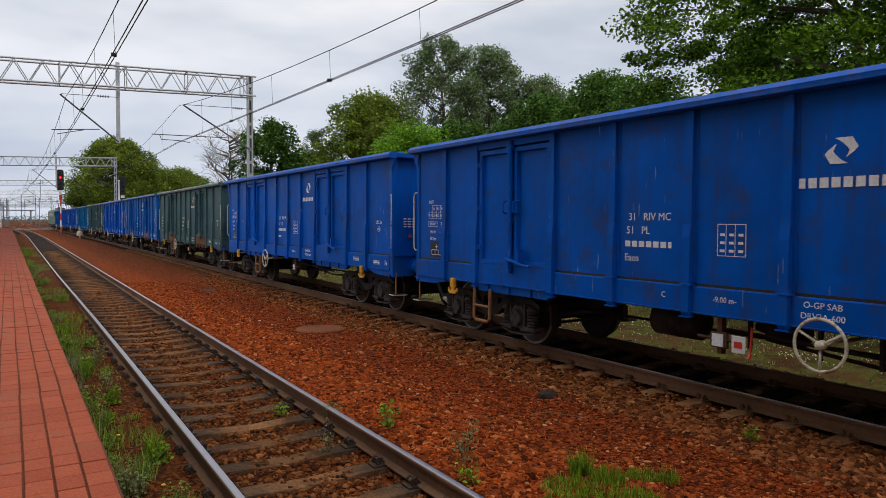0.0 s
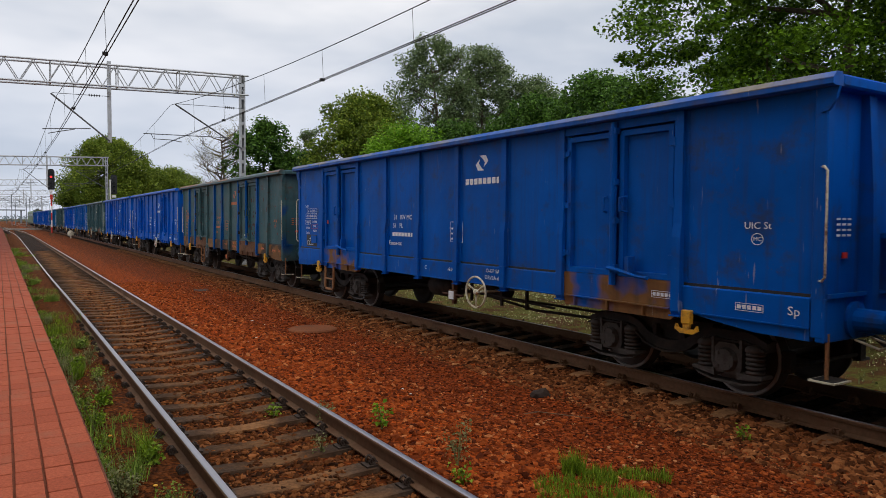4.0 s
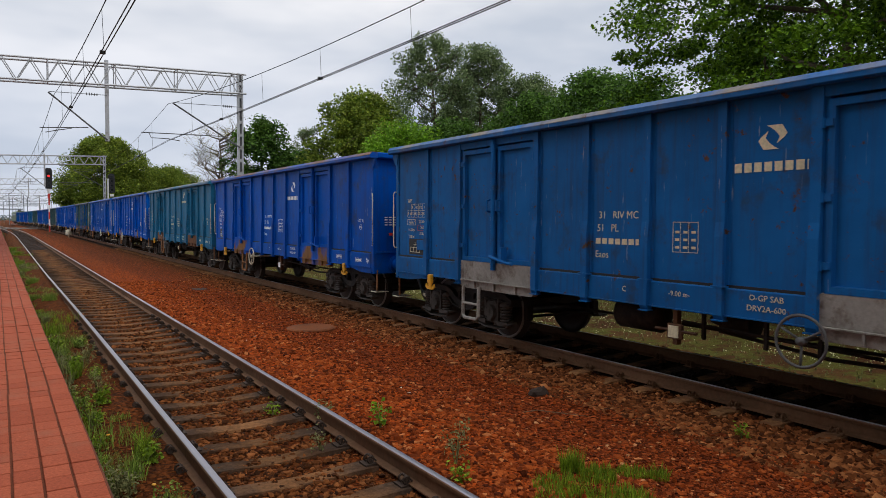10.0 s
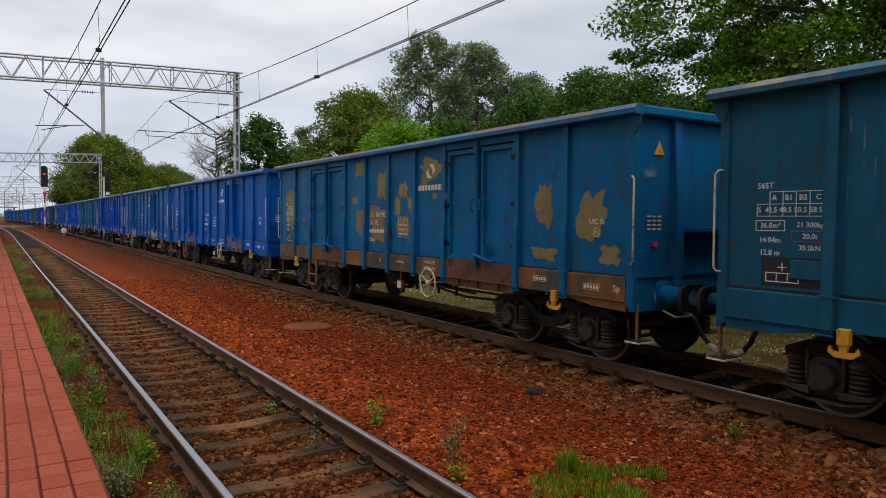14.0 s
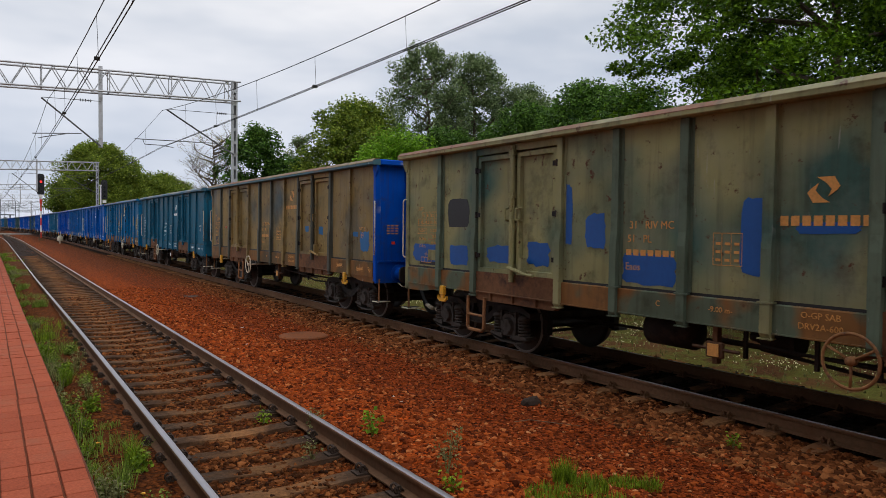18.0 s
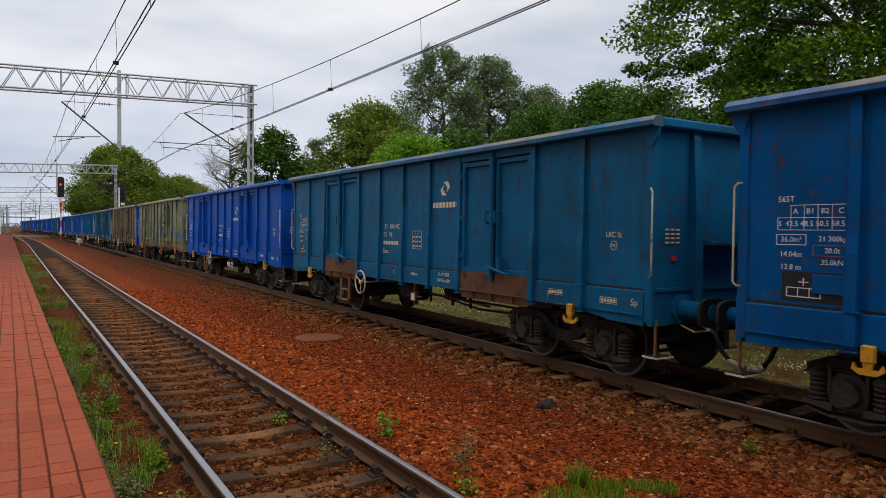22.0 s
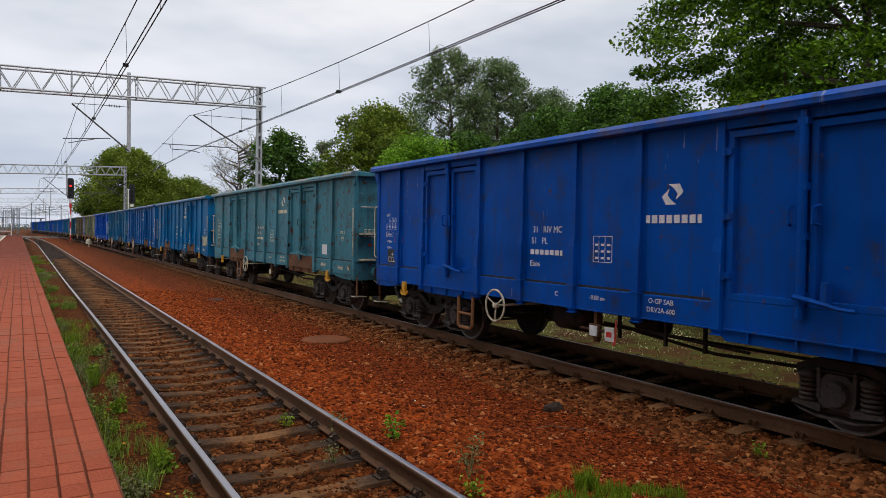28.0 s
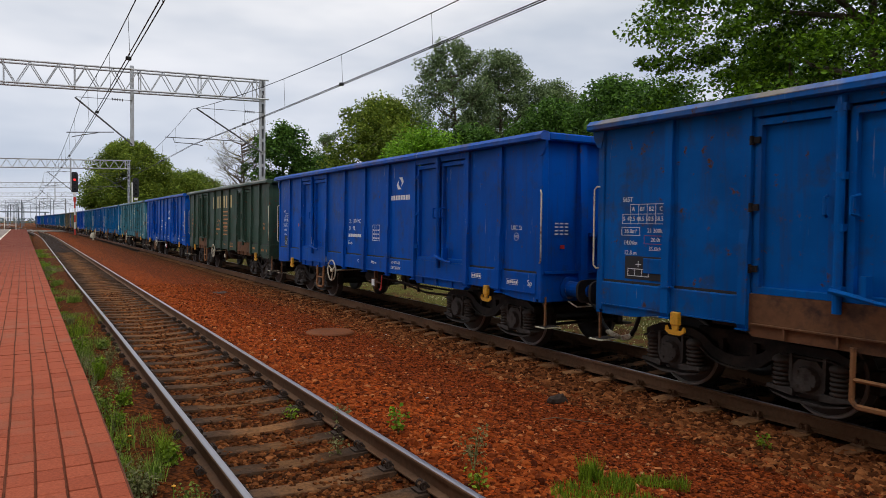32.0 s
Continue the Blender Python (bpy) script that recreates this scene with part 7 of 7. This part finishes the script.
# big letter bars and small lines on the dark grey-green wagon, in place of its owner's stencils
w = WAGONS[18]
for o in named(w, "marking"):
    if o.data in (MK["emblem"], MK["brand"]):
        bpy.data.objects.remove(o)
big = bars([(-0.10, 0.10, -0.24, 0.24)])
for y in (1.5, 0.72, 0.32, -0.34, -0.72, -1.45):
    put(big, w, y, 2.86).color = (0.66, 0.52, 0.22, 1)
for o in named(w, "marking"):
    if o.data != big:
        o.color = (0.62, 0.24, 0.06, 1)
lines = bars([(-0.40 + 0.05 * (k % 3), 0.38 - 0.07 * (k % 2), 0.42 - 0.15 * k, 0.47 - 0.15 * k) for k in range(7)])
put(lines, w, -0.52, 2.02).color = (0.62, 0.24, 0.06, 1)

for o in named(w, "marking"):
    if o.data == MK["riv"]:
        o.data = words("33   RIV", 0.135)
for n in (1, 5, 8, 10, 11):
    for o in named(WAGONS[n], "rim_edge"):
        o.material_slots[0].link = "OBJECT"
        o.material_slots[0].material = M_RIMRUST
for n in (-1, 0, 12, 17, 19):
    for o in named(WAGONS[n], "rim_edge"):
        o.material_slots[0].link = "OBJECT"
        o.material_slots[0].material = M_RIMPAINT
for n in (1, 8, 10, 11, 16, 20):
    for o in WAGONS[n].children_recursive:
        if o.name.split(".")[0] == "hinge":
            o.material_slots[0].link = "OBJECT"
            o.material_slots[0].material = M_HINGE
for o in named(WAGONS[6], "door_sill", "side_step"):
    o.material_slots[0].link = "OBJECT"
    o.material_slots[0].material = M_CONCRETE
for n in (15, 1, 4, 6):
    for o in named(WAGONS[n], "brake_wheel"):
        o.material_slots[0].link = "OBJECT"
        o.material_slots[0].material = M_GALVDARK
for o in named(WAGONS[10], "top_rim"):
    o.color = (0.045, 0.125, 0.155, 0.6)
# paper notices, reflectors, warning signs
for n, y, z in ((3, -4.62, 1.70), (11, -5.02, 1.50), (16, -4.7, 1.55), (17, -4.9, 1.2)):
    part("paper_notice", bmb((-1.4085, -1.4045, y - 0.16, y + 0.16, z - 0.13, z + 0.13)), M_NOTICE, WAGONS[n], "white paper notice")
for n in (0, 6, 7, 8, 11, 15):
    o = part("warning_sign", MK["warn"], None, WAGONS[n], "yellow warning triangle")
    o.matrix_basis = Matrix.Translation((-0.92, -6.415, 2.95)) @ FACE_END
for n in (1, 7, 8, 2, 10, 19, -1):
    part("side_reflector", bmb((-1.412, -1.4045, 4.62, 4.70, 1.95, 2.03)), M_RED, WAGONS[n], "small red reflector")
for n in (0, 12, 17, 19):
    bm = bmesh.new()
    rod(bm, [(-1.37, -0.80, 0.90), (-1.39, -0.80, 0.62), (-1.42, -0.80, 0.56)], [0.012, 0.014, 0.022], 6)
    part("red_lever", bm, M_RED, WAGONS[n], "red changeover handle")
for n, y in ((12, -0.62), (12, -0.98), (0, -0.66), (17, -0.7)):
    part("load_plate", bmb((-1.405, -1.388, y - 0.085, y + 0.085, 0.60, 0.79), bev=0.006), M_NOTICE, WAGONS[n], "white plate with a red mark")
    part("plate_mark", bmb((-1.409, -1.406, y - 0.05, y + 0.05, 0.66, 0.73)), M_RED, WAGONS[n])
for n in (11, 15, 16):
    for z in (1.33, 1.95):
        part("end_step", bmb((-1.28, -0.92, -6.62, -6.413, z, z + 0.045), bev=0.006), M_ORANGE if n == 11 else M_CREAM, WAGONS[n], "narrow worn step on the end wall")
    bm = bmesh.new()
    rod(bm, [(-1.22, -6.41, 2.62), (-1.22, -6.48, 2.62), (-0.72, -6.48, 2.62), (-0.72, -6.41, 2.62)], 0.014, 6)
    part("end_handrail", bm, M_CREAM, WAGONS[n], "cream horizontal handrail")
rp = random.Random(17)
flakes = []
for _ in range(20):
    y, z, s = rp.uniform(-3.98, -3.36), rp.choice((rp.uniform(1.5, 1.9), rp.uniform(1.5, 3.05))), rp.uniform(0.025, 0.07)
    flakes.append((y - s * 0.6, y + s * 0.6, z - s, z + s * rp.uniform(0.5, 1.6)))
patch(1, M_FLAKE, flakes, "", 0.034)
patch(1, M_FLAKE, ((-5.0, -4.96, 2.28, 2.42), (-4.72, -4.69, 2.6, 2.72), (-4.6, -4.52, 3.04, 3.1), (-5.02, -4.99, 2.1, 2.22), (-1.5, -1.46, 2.1, 2.16), (0.3, 0.33, 2.62, 2.72)))
patch(1, M_SPRAY, ((-2.72, -2.60, 1.50, 1.57),), "", 0.02)
for n, tone in ((1, (0.05, 0.032, 0.024)), (8, (0.085, 0.075, 0.055)), (10, (0.12, 0.075, 0.035)), (11, (0.10, 0.125, 0.085))):
    for o in named(WAGONS[n], "side_sill", "sill_gusset"):
        o.material_slots[0].link = "OBJECT"
        o.material_slots[0].material = M_SILLPAINT
        o.color = (*tone, 0.5)
for o in named(WAGONS[11], "brake_wheel", "side_step"):
    o.material_slots[0].link = "OBJECT"
    o.material_slots[0].material = M_ORANGE
for n in (14, 9, 4):
    put(words("Ważony", 0.10), WAGONS[n], 3.3 if n != 14 else 3.55, 1.20, -1.4355).color = (0.55, 0.6, 0.62, 1)



def motions():
    for n, w in WAGONS.items():
        y0 = RUN_FROM - PITCH_LEN * n + SHIFT.get(n, 0.0)
        walk(w, [(t, on_track(y0 + travelled(t))) for t in range(33)])
    walk(LOCO, [(t, on_track(RUN_FROM + LOCO_AHEAD + travelled(t))) for t in range(33)])
    # the wheels roll: one turn of the wheel for its girth; alike axles share one set of keys
    lead = {}
    for w in list(WAGONS.values()):
        for b in w.children:
            for o in b.children:
                if o.name.split(".")[0] != "wheelset":
                    continue
                key = round(o.location.y, 2)
                if key not in lead:
                    walk(o, [(k / 15, pose(0, key, 0.46, -math.degrees(travelled(k / 15) / 0.46), 0, 0)) for k in range(481)])
                    lead[key] = o
                else:
                    o.rotation_mode = "QUATERNION"
                    keys = o.animation_data_create()
                    keys.action = lead[key].animation_data.action
                    keys.action_slot = lead[key].animation_data.action_slot


motions()
